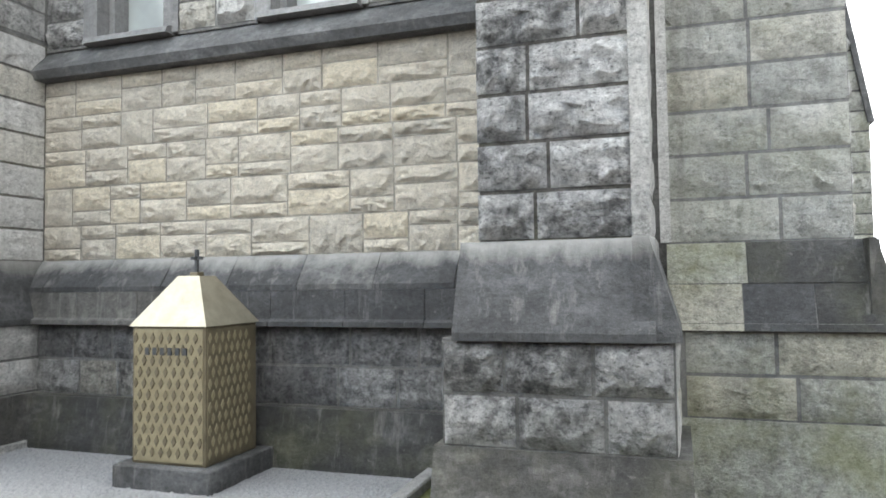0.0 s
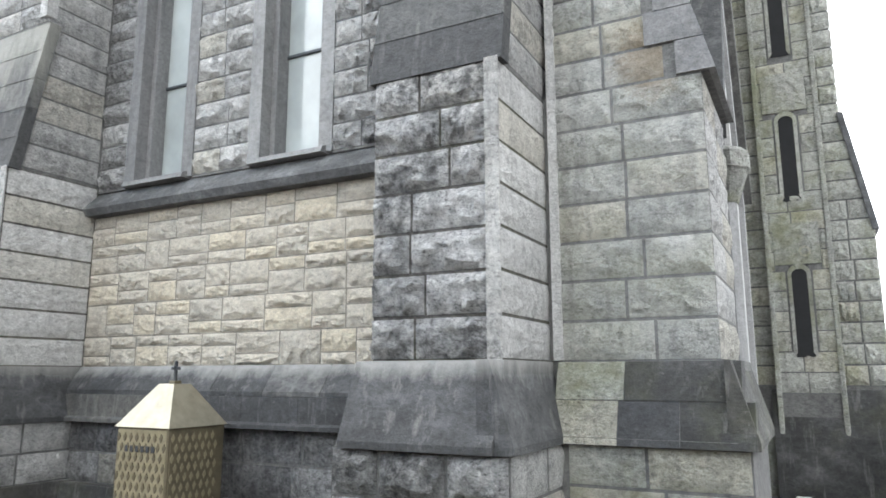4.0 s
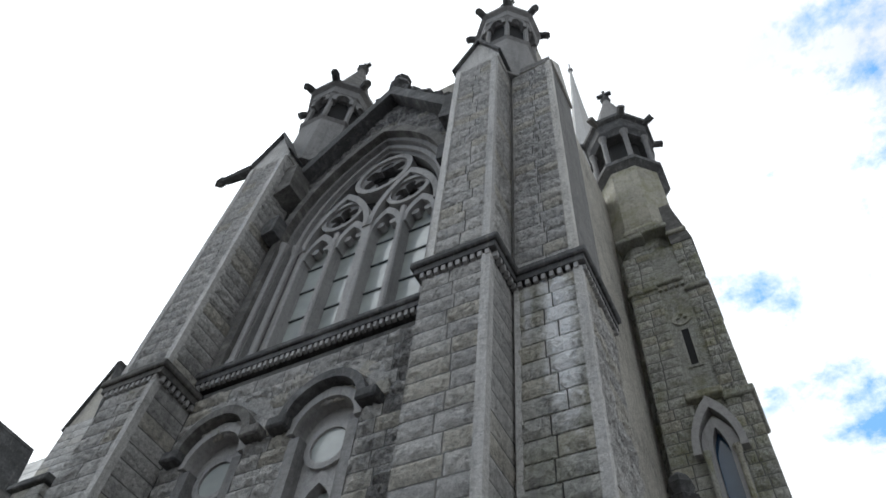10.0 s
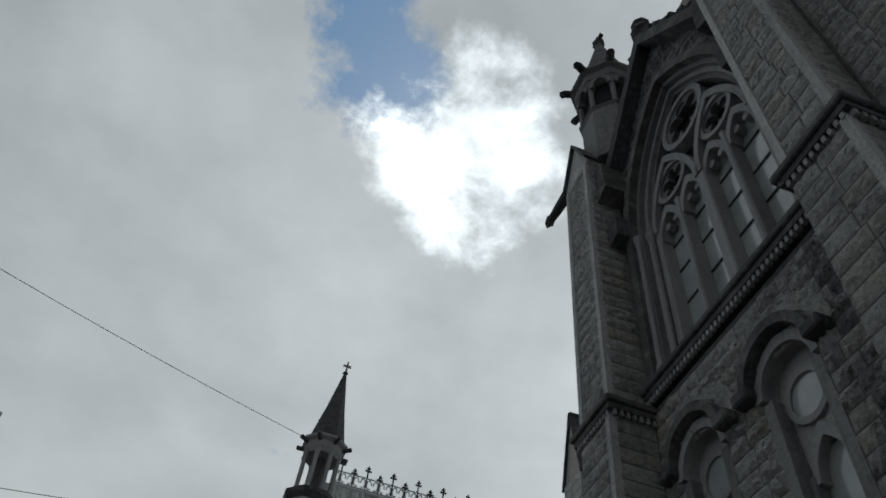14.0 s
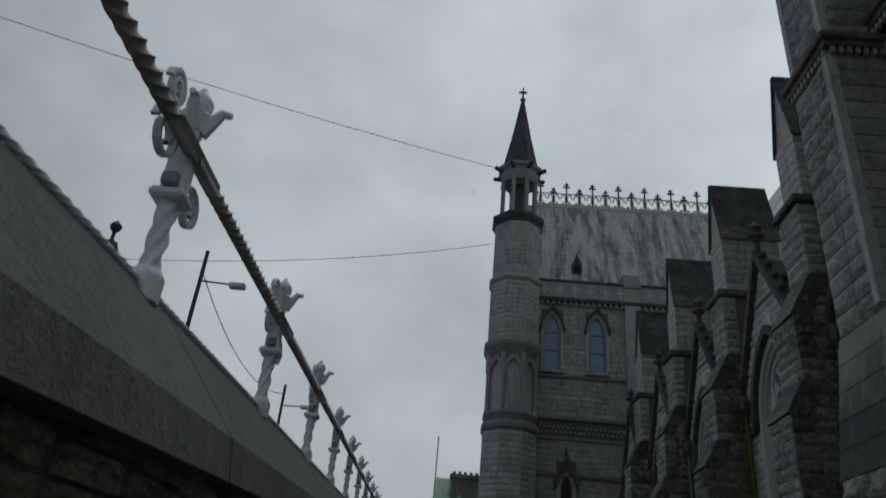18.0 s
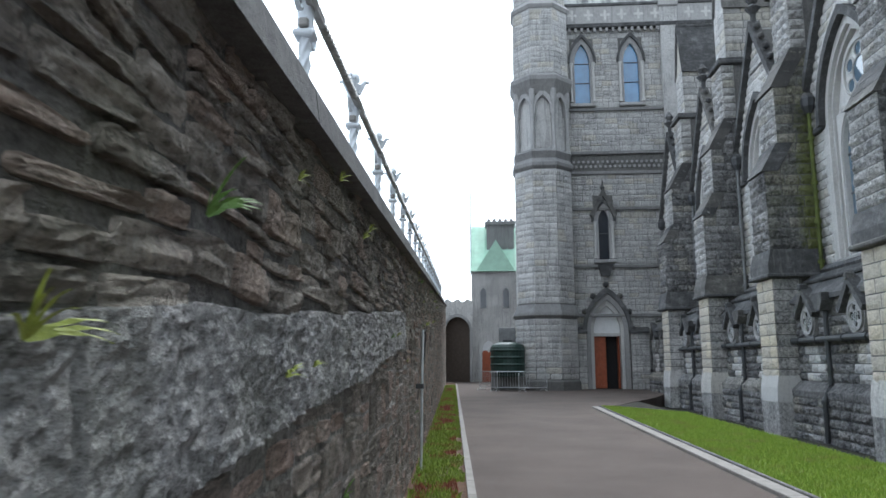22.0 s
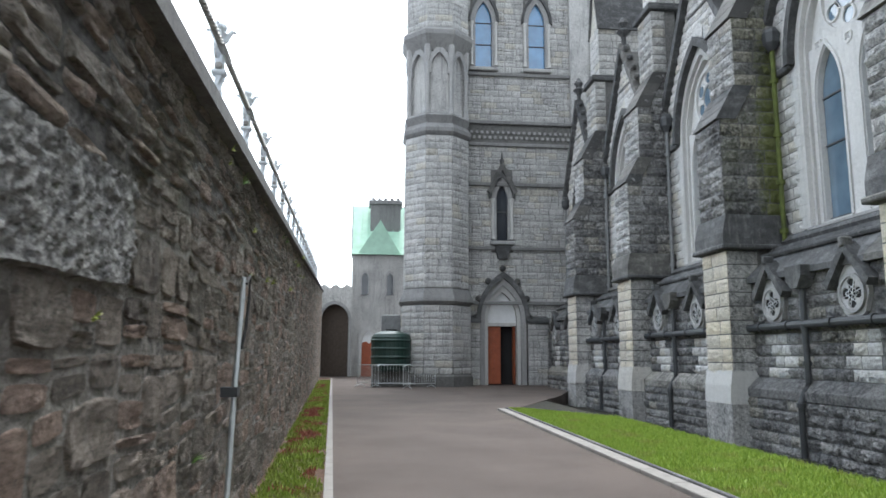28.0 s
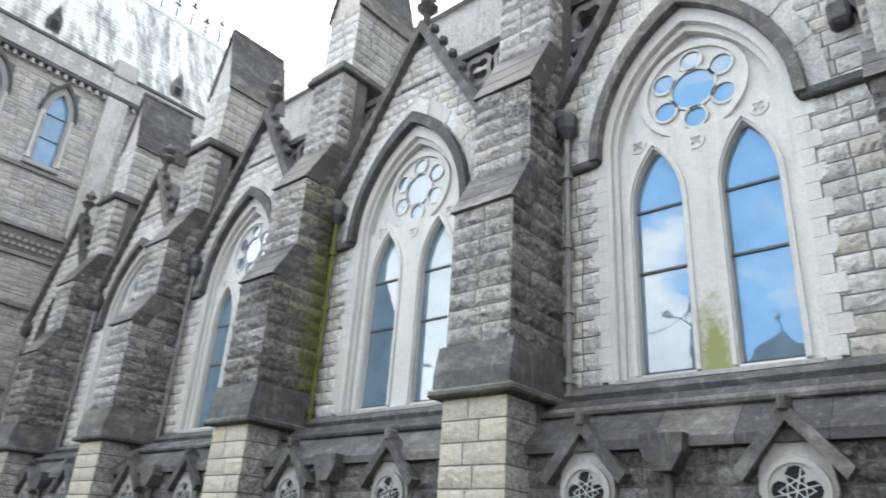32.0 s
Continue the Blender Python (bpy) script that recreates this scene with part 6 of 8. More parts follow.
def low_wall(k):
    """The dark arcade wall between the piers, with quatrefoil gablets."""
    c = -15.12 - BAY * k
    x0, x1 = c - 2.6, c + 2.72
    single = k < 3
    w = tagged(new("wall_lower_%d" % (k + 1)), "dark stained lower aisle wall with quatrefoil gablets and a slab coping", "wall", kind="structure")
    part("footing", prism([(8.4, -0.65), (8.4, 0.62), (8.36, 0.62), (8.36, 0.8), (8.62, 1.05), (9.2, 1.05), (9.2, -0.65)], x0, x1, "x"), GRANITE_SOOTY, w)
    part("backing", box(x0, x1, 8.66, 9.4, 1.0, 3.5), MORTAR, w)
    gx = (c - 1.5, c + 1.22)

    def gaps(z):
        out = []
        for g in gx:
            if 2.2 < z < 3.5:
                q = 0.42 if z < 2.95 else max(0.0, 0.5 - (z - 2.95) * 0.75)
                out.append((g - x0 - q, g - x0 + q))
        return out

    low = layout(x1 - x0, 1.05, 3.3, 0.25, 0.3, 0.6, gaps, seed=500 + k)
    washed = [q for q in low if q[1] < 2.05 and min(abs(q[0] + x0 - g) for g in gx) < 0.42]
    lay(w, face((x0, 8.66, 0), (1, 0, 0), (0, -1, 0)), [q for q in low if q not in washed], GRANITE_SOOTY, depth=0.06, single=single, seed=k)
    lay(w, face((x0, 8.66, 0), (1, 0, 0), (0, -1, 0)), washed, GRANITE_PALE, depth=0.05, single=single, seed=k)
    lay(w, face((x0, 8.4, 0), (1, 0, 0), (0, -1, 0)), layout(x1 - x0, -0.6, 0.62, 0.25, 0.35, 0.7, seed=510 + k), GRANITE_SOOTY, depth=0.06, single=single, seed=k)
    for i in range(5):
        a, b = x0 + (x1 - x0) * i / 5, x0 + (x1 - x0) * (i + 1) / 5
        part("coping_slab", prism([(8.5, 3.27), (8.5, 3.4), (8.98, 3.86), (9.5, 3.95), (9.5, 3.27)], a + 0.004, b - 0.004, "x"), DRESSED_DARK, w)
    part("coping_roll", tube([(x0, 8.95, 3.92), (x1, 8.95, 3.92)], 0.07, 8), DRESSED_DARK, w)
    part("upper_ledge", prism([(8.98, 3.86), (9.1, 4.12), (9.6, 4.2), (9.6, 3.8)], x0, x1, "x"), DRESSED_DARK, w)
    for g in gx:
        q = part("gablet", prism([(g - 0.3, 2.36), (g, 2.16), (g + 0.3, 2.36), (g + 0.43, 2.72), (g + 0.4, 3.0), (g, 3.55), (g - 0.4, 3.0), (g - 0.43, 2.72)], 8.56, 8.8, "y"), DRESSED, w, "grey gablet stone")
        part("quatrefoil_rim", ring(g, 2.72, 0.31, 0.38, 8.50, 8.6, 20), DRESSED, w)
        part("quatrefoil", foil_plate(g, 2.72, 0.33, 4, 0.285, 8.525, 8.6, 0.0), DRESSED, w)
        part("quatrefoil_void", disc(g, 2.72, 0.29, 8.552, 8.57, 20), UNLIT_BLACK, w)
        bm = bmesh.new()
        for i in range(3):
            a = math.pi / 3 * i + 0.26
            tube([(g - 0.26 * math.cos(a), 8.54, 2.72 - 0.26 * math.sin(a)), (g + 0.26 * math.cos(a), 8.54, 2.72 + 0.26 * math.sin(a))], 0.008, 5, bm)
        for i in range(6):
            a, b = math.pi / 3 * i, math.pi / 3 * (i + 2)
            tube([(g + 0.2 * math.cos(a), 8.538, 2.72 + 0.2 * math.sin(a)), (g + 0.2 * math.cos(b), 8.538, 2.72 + 0.2 * math.sin(b))], 0.007, 5, bm)
        part("grille", bm, GALVANISED, w, "grey iron star grille")
        for s in (-1, 1):
            bm = prism([(g, 3.72), (g, 3.5), (g + s * 0.56, 2.82), (g + s * 0.66, 2.95)], 8.40, 8.7, "y")
            part("gablet_coping", bm, DRESSED_DARK, w)
        part("gablet_knob", box(g - 0.07, g + 0.07, 8.36, 8.6, 3.6, 3.8, bevel=0.03), DRESSED_DARK, w)
    return w


def rainwater(k):
    """A rainwater pipe with a hopper, and the pipe along the wall."""
    c = -15.12 - BAY * k - 0.28
    p = thing("drainpipe", "dark iron drainpipe with a square hopper on the lower wall", "drainpipe", "drainpipes of the lower wall")
    part("hopper", prism([(c - 0.12, 2.95), (c + 0.12, 2.95), (c + 0.28, 3.2), (c + 0.3, 3.42), (c - 0.3, 3.42), (c - 0.28, 3.2)], 8.30, 8.62, "y"), DRESSED_DARK, p, "chunky dark stone hopper")
    part("pipe", tube([(c, 8.3, -0.5), (c, 8.3, 0.6), (c, 8.42, 0.85), (c, 8.5, 1.0), (c, 8.5, 3.0)], 0.065, 10), IRON, p)
    for z in (0.5, 1.35, 2.1):
        part("collar", drum(c, 8.5 if z > 1 else 8.3, [(0.09, z), (0.09, z + 0.09)], 10), IRON, p)
    a = -15.12 - BAY * k
    h = thing("wall_pipe", "dark iron pipe running level along the lower wall", "pipe", "level pipes of the lower wall")
    part("pipe", tube([(a - 2.6, 8.5, 2.2), (a + 2.72, 8.5, 2.2)], 0.085, 10), IRON, h)
    for s in (-2.0, -0.9, 0.6, 1.8):
        part("bracket", tube([(a + s - 0.05, 8.5, 2.2), (a + s + 0.05, 8.5, 2.2)], 0.11, 10), IRON, h)


def downpipe(k):
    x = PIER0 - BAY * (k - 1) + 0.84
    moss = k in (2,)
    p = thing("downpipe", "green mossy iron downpipe beside a buttress" if moss else "grey iron downpipe with a hopper beside a buttress", "drainpipe")
    mat = IRON_MOSS if moss else GREY_IRON
    part("pipe", tube([(x, 9.42, 4.3), (x, 9.42, 9.2)], 0.058, 10), mat, p)
    part("hopper", drum(x, 9.42, [(0.09, 9.15), (0.2, 9.35), (0.22, 9.6), (0.17, 9.7)], 8), IRON, p)
    for z in (4.5, 5.7, 6.9, 8.3):
        part("collar", drum(x, 9.42, [(0.1, z), (0.1, z + 0.1)], 10), mat, p)


for k in range(0, 5):
    if k < 4:
        bay_wall(k)
        aisle_window(k)
        low_wall(k)
        rainwater(k)
    else:
        low_wall(k)
        bay_wall(k)
    downpipe(k + 1)

structure("wall_nave", box(-46, -8.5, 13.4, 14.4, 0, 19.0), GRANITE, "plain clerestory wall of the nave behind the aisle", "wall")
structure("roof_nave", prism([(13.2, 19.0), (19.5, 29.5), (25.8, 19.0)], -46, -8.6, "x"), SLATE, "slate nave roof", "roof")
structure("wall_link", box(-12.2, -8.9, 8.2, 12.6, -0.3, 10.5), GRANITE, "plain granite wall between tower and aisle", "wall")

# ---- transept ----


def transept():
    t = tagged(new("wall_transept"), "tall grey granite transept wall with paired lancets and an open door", "wall", kind="structure")
    X = -46.0
    bm = bmesh.new()
    holes = [(5.4, 7.5, -0.7, 5.6), (6.0, 6.9, 7.8, 11.1), (4.85, 6.05, 17.85, 22.1), (7.95, 9.15, 17.85, 22.1)]
    zs = sorted({-0.7, 23.3} | {h[2] for h in holes} | {h[3] for h in holes})
    for z0, z1 in zip(zs, zs[1:]):
        at = 3.0
        for ya, yb, za, zb in sorted(holes):
            if za <= z0 and zb >= z1:
                box(X - 1.2, X - 0.03, at, ya, z0, z1, bm)
                at = yb
        box(X - 1.2, X - 0.03, at, 24.0, z0, z1, bm)
    part("backing", bm, MORTAR, t)
    part("dark_inside", box(X - 1.8, X - 1.7, 3.0, 24.0, -0.3, 23.3), UNLIT_BLACK, t)

    def gaps(z):
        out = []
        if z < 3.4:
            out.append((6.45 - 4.0 - 1.0, 6.45 - 4.0 + 1.0))
        elif z < 5.6:
            q = arch_half(z, 1.05, 3.3, 3.6, 5.7)
            out.append((2.45 - q, 2.45 + q))
        if 7.3 < z < 11.8:
            out.append((2.45 - 0.6, 2.45 + 0.6))
        if 17.6 < z < 22.2:
            out += [(c - 4.0 - 0.75, c - 4.0 + 0.75) for c in (5.45, 8.55)]
        if 13.2 < z < 14.6:
            out.append((0, 25))
        return out

    lay(t, face((X - 0.03, 4.0, 0), (0, 1, 0), (1, 0, 0)), layout(16.0, 0.0, 23.0, 0.36, 0.35, 0.85, gaps, sneck=0.3, seed=600), GRANITE_GREY, depth=0.034, joint=0.011, single=False, seed=6)
    for z, mat in ((4.3, DRESSED_MID), (7.3, DRESSED_MID), (10.9, DRESSED_MID), (17.35, DRESSED_MID), (13.2, DRESSED_MID), (14.5, DRESSED_MID)):
        part("string_course", box(X - 0.02, X + 0.12, 4.2, 22, z, z + 0.2, bevel=0.03), mat, t)
    bm = bmesh.new()
    for i in range(24):
        for j in range(2):
            u = 4.6 + i * 0.3 + 0.15 * j
            box(X - 0.02, X + 0.07, u - 0.07, u + 0.07, 13.65 + 0.3 * j, 13.8 + 0.3 * j, bm)
    part("frieze", bm, DRESSED, t, "carved frieze of small bosses")
    # pilaster strip and parapet with pale crosses in place of piercings
    for y in (11.0, 17.0):
        part("pilaster", box(X - 0.02, X + 0.28, y - 0.55, y + 0.55, 14.7, 24.2), GRANITE_GREY, t)
        part("pilaster_cap", box(X - 0.2, X + 0.4, y - 0.62, y + 0.62, 24.2, 25.3, bevel=0.08), DRESSED, t)
    part("cornice", box(X - 0.3, X + 0.32, 3.5, 24, 22.9, 23.2, bevel=0.05), DRESSED_DARK, t)
    bm = bmesh.new()
    for i in range(46):
        u = 4.3 + 0.4 * i
        box(X + 0.1, X + 0.26, u - 0.08, u + 0.08, 22.65, 22.9, bm)
    part("corbel_row", bm, DRESSED, t)
    part("parapet", box(X - 0.15, X + 0.2, 3.5, 24, 23.2, 24.4), DRESSED, t)
    part("parapet_rail", box(X - 0.22, X + 0.28, 3.5, 24, 24.4, 24.62, bevel=0.04), DRESSED_DARK, t)
    # raised pale crosses paint the brightness seen through; the parapet is solid
    for i in range(17):
        u = 4.9 + 1.06 * i
        bm = box(X + 0.19, X + 0.215, u - 0.08, u + 0.08, 23.45, 24.15)
        box(X + 0.188, X + 0.217, u - 0.3, u + 0.3, 23.72, 23.88, bm)
        part("pierced_cross", bm, DRESSED_PALE, t, "pale cross on the solid parapet, coloured as the bright view through a piercing")
    return t


transept()


def yprism(points, a, b):
    """An outline of (y, z) pushed along x."""
    return prism(points, a, b, "x")


def yband(outer, inner, a, b):
    bm = band(outer, inner, 0, 1)
    for v in bm.verts:
        v.co = Vector((a + (b - a) * v.co.y, v.co.x, v.co.z))
    return bm


def transept_window(cy, z0, half, spring, apex, name, label, glass):
    X = -46.0
    w = tagged(new(name), label, "window", kind="structure")
    part("frame", yband(arch(cy, half + 0.3, z0 - 0.1, spring, apex + 0.45), arch(cy, half, z0, spring, apex), X - 0.3, X + 0.06), DRESSED, w)
    ins = arch(cy, half + 0.1, z0 - 0.1, spring, apex + 0.1)
    top = apex + 0.3
    outs = []
    for y, z in ins:
        f = (z - z0) / (apex - z0)
        side = -1 if y < cy - 1e-4 else 1 if y > cy + 1e-4 else 0
        outs.append((cy + side * (half + 0.28), z) if z <= spring else (y * 0.2 + 0.8 * (cy + side * (half + 0.28)), top + 0.02))
    part("spandrel", yband(outs, ins, X - 0.28, X - 0.05), DRESSED, w)
    part("hood", yband(arch(cy, half + 0.42, spring, spring, apex + 0.68), arch(cy, half + 0.28, spring, spring, apex + 0.42), X - 0.1, X + 0.2), DRESSED_DARK, w)
    part("pane", yprism(arch(cy, half + 0.03, z0, spring, apex), X - 0.16, X - 0.14), glass, w)
    n = max(2, int((apex - z0) / 1.2))
    for i in range(1, n):
        z = z0 + (apex - z0) * i / n
        part("glazing_bar", box(X - 0.15, X - 0.1, cy - half, cy + half, z, z + 0.05), LEAD, w)
    for s in (-1, 1):
        part("colonnette", drum(X + 0.08, cy + s * (half + 0.22), [(0.13, z0), (0.08, z0 + 0.3), (0.08, spring - 0.3), (0.14, spring)], 8), DRESSED_PALE, w)
    part("sill", box(X - 0.2, X + 0.18, cy - half - 0.35, cy + half + 0.35, z0 - 0.3, z0 - 0.08, bevel=0.04), DRESSED, w)
    return w


transept_window(5.45, 17.95, 0.48, 20.6, 21.9, "window_8", "tall pointed transept lancet, blue sky reflection painted into its glass", SKY_TINT_GLASS)
transept_window(8.55, 17.95, 0.48, 20.6, 21.9, "window_9", "tall pointed transept lancet, blue sky reflection painted into its glass", SKY_TINT_GLASS)
sl = transept_window(6.45, 7.9, 0.32, 10.2, 11.0, "window_10", "narrow dark slit window under a stone gablet", DARK_GLASS)
part("gablet", prism([(6.45 - 0.85, 10.6), (6.45 - 0.65, 10.4), (6.45, 11.8), (6.45 + 0.65, 10.4), (6.45 + 0.85, 10.6), (6.45, 12.3)], -46.05, -45.72, "x"), DRESSED_DARK, sl)
part("finial", drum(-45.85, 6.45, [(0.06, 12.1), (0.14, 12.35), (0.05, 12.5), (0.03, 12.8)], 6), DRESSED_DARK, sl)
part("bracket", prism([(6.2, 6.8), (6.7, 6.8), (6.9, 7.5), (6.0, 7.5)], -46.02, -45.7, "x"), DRESSED_DARK, sl)


def church_door():
    d = tagged(new("door_1"), "pointed doorway with a red-brown timber leaf standing open", "door", kind="structure")
    X, c = -46.0, 6.45
    part("arch_order", yband(arch(c, 1.25, 0, 3.5, 5.75, 12), arch(c, 1.0, 0, 3.5, 5.35, 12), X - 0.4, X + 0.1), DRESSED, d)
    part("arch_order", yband(arch(c, 1.05, 0, 3.5, 5.4, 12), arch(c, 0.8, 0, 3.5, 5.0, 12), X - 0.6, X - 0.1), DRESSED_PALE, d)
    part("hood", yband(arch(c, 1.45, 3.5, 3.5, 6.1, 12), arch(c, 1.24, 3.5, 3.5, 5.74, 12), X - 0.1, X + 0.28), DRESSED_DARK, d)
    for i in range(7):
        bm = bmesh.new()
        a = arch(c, 1.5, 3.5, 3.5, 6.2, 3)
        y, z = a[i] if i < len(a) else (c, 6.2)
        bmesh.ops.create_icosphere(bm, subdivisions=1, radius=0.2, matrix=Matrix.Translation((X + 0.12, y, z + 0.08)))
        part("crocket", bm, DRESSED_DARK, d)
    part("tympanum", yprism(arch(c, 0.82, 3.3, 3.5, 5.02, 12), X - 0.5, X - 0.4), WHITE_PAINT, d, "white panel over the door")
    part("lintel", box(X - 0.55, X - 0.3, c - 0.8, c + 0.8, 3.15, 3.35, bevel=0.02), DRESSED_PALE, d)
    part("opening", box(X - 1.0, X - 0.9, c - 0.8, c + 0.8, 0, 3.2), UNLIT_BLACK, d)
    part("leaf", box(X - 0.55, X - 0.47, c - 0.76, c - 0.05, 0.04, 3.15, bevel=0.01), WOOD, d)
    for i in range(4):
        part("board", box(X - 0.47, X - 0.455, c - 0.75 + 0.175 * i, c - 0.75 + 0.175 * i + 0.165, 0.06, 3.12), WOOD, d)
    part("leaf", box(X - 1.1, X - 0.45, c + 0.68, c + 0.75, 0.04, 3.15, bevel=0.01), WOOD, d)
    for s in (-1, 1):
        a, b = sorted((c + s * 1.3, c + s * 2.4))
        part("flank_wall", box(X - 0.1, X + 0.37, a, b, 0, 3.3), MORTAR, d)
        lay(d, face((X + 0.37, a, 0), (0, 1, 0), (1, 0, 0)), layout(b - a, 0.0, 3.3, 0.33, 0.3, 0.6, sneck=0.3, seed=640 + s), GRANITE_GREY, depth=0.03, joint=0.01, seed=640 + s)
        part("flank_cap", prism([(X - 0.1, 3.3), (X + 0.5, 3.3), (X + 0.5, 3.42), (X - 0.1, 3.75)], a - 0.05, b + 0.05, "y"), DRESSED_DARK, d)
    return d


church_door()


def transept_turret():
    t = tagged(new("wall_turret_2"), "octagonal granite corner turret with blind arcade, open gallery and spirelet", "turret", kind="structure")
    cx, cy, R = -45.6, 2.75, 1.86
    part("shaft", drum(cx, cy, [(R + 0.22, -0.3), (R + 0.2, 0.5), (R + 0.1, 0.6), (R + 0.05, 4.2)]), MORTAR, t)
    part("ledge", drum(cx, cy, [(R + 0.1, 4.15), (R + 0.25, 4.3), (R + 0.22, 4.45), (R, 4.95)]), DRESSED_MID, t)
    part("shaft", drum(cx, cy, [(R - 0.04, 4.9), (R - 0.04, 13.2)]), MORTAR, t)
    part("ledge", drum(cx, cy, [(R, 13.15), (R + 0.12, 13.3), (R + 0.12, 13.5), (R - 0.1, 13.8), (R + 0.05, 14.2), (R - 0.15, 14.4)]), DRESSED_MID, t)
    part("arcade_core", drum(cx, cy, [(R - 0.35, 14.2), (R - 0.35, 18.6)]), GRANITE_GREY, t)
    part("ledge", drum(cx, cy, [(R - 0.2, 17.9), (R + 0.02, 18.3), (R + 0.22, 18.7), (R + 0.22, 18.95), (R, 19.15)]), DRESSED_MID, t)
    part("shaft", drum(cx, cy, [(R - 0.06, 19.1), (R - 0.06, 23.6)]), GRANITE_GREY, t)
    part("ledge", drum(cx, cy, [(R, 23.5), (R + 0.12, 23.7), (R - 0.1, 24.0)]), DRESSED, t)
    part("shaft", drum(cx, cy, [(R - 0.14, 23.9), (R - 0.14, 28.4)]), GRANITE_GREY, t)
    part("ledge", drum(cx, cy, [(R - 0.1, 28.2), (R + 0.15, 28.6), (R + 0.15, 28.9), (R - 0.2, 29.1)]), DRESSED_DARK, t)
    for i in range(8):
        a = radians(22.5 + 45 * i)
        ca, sa = math.cos(a), math.sin(a)
        part("colonnette", drum(cx + (R - 0.2) * ca, cy + (R - 0.2) * sa, [(0.2, 14.3), (0.13, 14.7), (0.13, 17.2), (0.2, 17.5), (0.2, 18.2)], 6), DRESSED, t)
        part("gallery_post", drum(cx + 1.3 * ca, cy + 1.3 * sa, [(0.22, 29.0), (0.15, 29.3), (0.15, 32.0), (0.24, 32.4)], 6), DRESSED, t)
        part("gargoyle", tube([(cx + 1.2 * ca, cy + 1.2 * sa, 33.0), (cx + 2.1 * ca, cy + 2.1 * sa, 33.25)], 0.17, 6), DRESSED_DARK, t)
        # pointed blind arch between the shafts
        b = radians(45 * i)
        nrm, u = Vector((math.cos(b), math.sin(b), 0)), Vector((-math.sin(b), math.cos(b), 0))
        bm = band(arch(0, 0.66, 16.6, 16.9, 18.2, 6), arch(0, 0.46, 16.6, 16.9, 17.8, 6), 0, 0.25)
        o = Vector((cx, cy, 0)) + nrm * (R * 0.92 - 0.1)
        for v in bm.verts:
            v.co = o + u * v.co.x - nrm * v.co.y + Vector((0, 0, v.co.z))
        part("blind_arch", bm, DRESSED, t)
        for r, z0, z1 in ((R - 0.04, 5.0, 13.1), (R + 0.08, 0.6, 4.1), (R - 0.06, 19.2, 23.4), (R - 0.14, 24.0, 28.2)):
            ap, half = r * math.cos(radians(22.5)), r * math.sin(radians(22.5))
            if i in (0, 1, 7, 6, 5):
                lay(t, face(Vector((cx, cy, 0)) + nrm * (ap + 0.01) - u * half, u, nrm), layout(2 * half, z0, z1, 0.36, 0.4, 0.95, seed=620 + i), GRANITE_GREY, depth=0.034, joint=0.011, single=False, seed=i)
    part("gallery_core", drum(cx, cy, [(0.35, 29.0), (0.35, 32.6)]), DRESSED_DARK, t)
    part("gallery_head", drum(cx, cy, [(1.35, 32.2), (1.5, 32.6), (1.5, 33.1), (1.75, 33.3), (1.75, 33.5), (1.45, 33.7)]), DRESSED, t)
    part("spirelet", drum(cx, cy, [(1.42, 33.7), (0.8, 36.7), (0.16, 40.4), (0.1, 40.6)]), DRESSED_DARK, t)
    bm = drum(cx, cy, [(0.08, 40.4), (0.26, 40.7), (0.08, 40.9), (0.06, 42.0)], 6)
    box(cx - 0.06, cx + 0.06, cy - 0.34, cy + 0.34, 41.4, 41.55, bm)
    part("finial", bm, DRESSED_DARK, t)
    return t


transept_turret()
roof = structure("roof_transept", prism([(-46.2, 23.6), (-52.0, 34.6), (-57.8, 23.6)], 3.6, 26.0, "y"), SLATE, "steep slate transept roof, streaked white", "roof")
slope = Vector((-5.8, 0, 11.0)).normalized()
outw = Vector((11.0, 0, 5.8)).normalized()
lay(roof, face((-46.2, 3.6, 23.6), (0, 1, 0), outw, slope), layout(22.4, 0.0, 12.4, 0.42, 0.5, 0.9, seed=650), SLATE, SMOOTH, depth=0.03, joint=0.01, name="slate", single=False)

# ---- retaining wall ----


def coping_z(x):
    return 2.15 - 0.066 * x


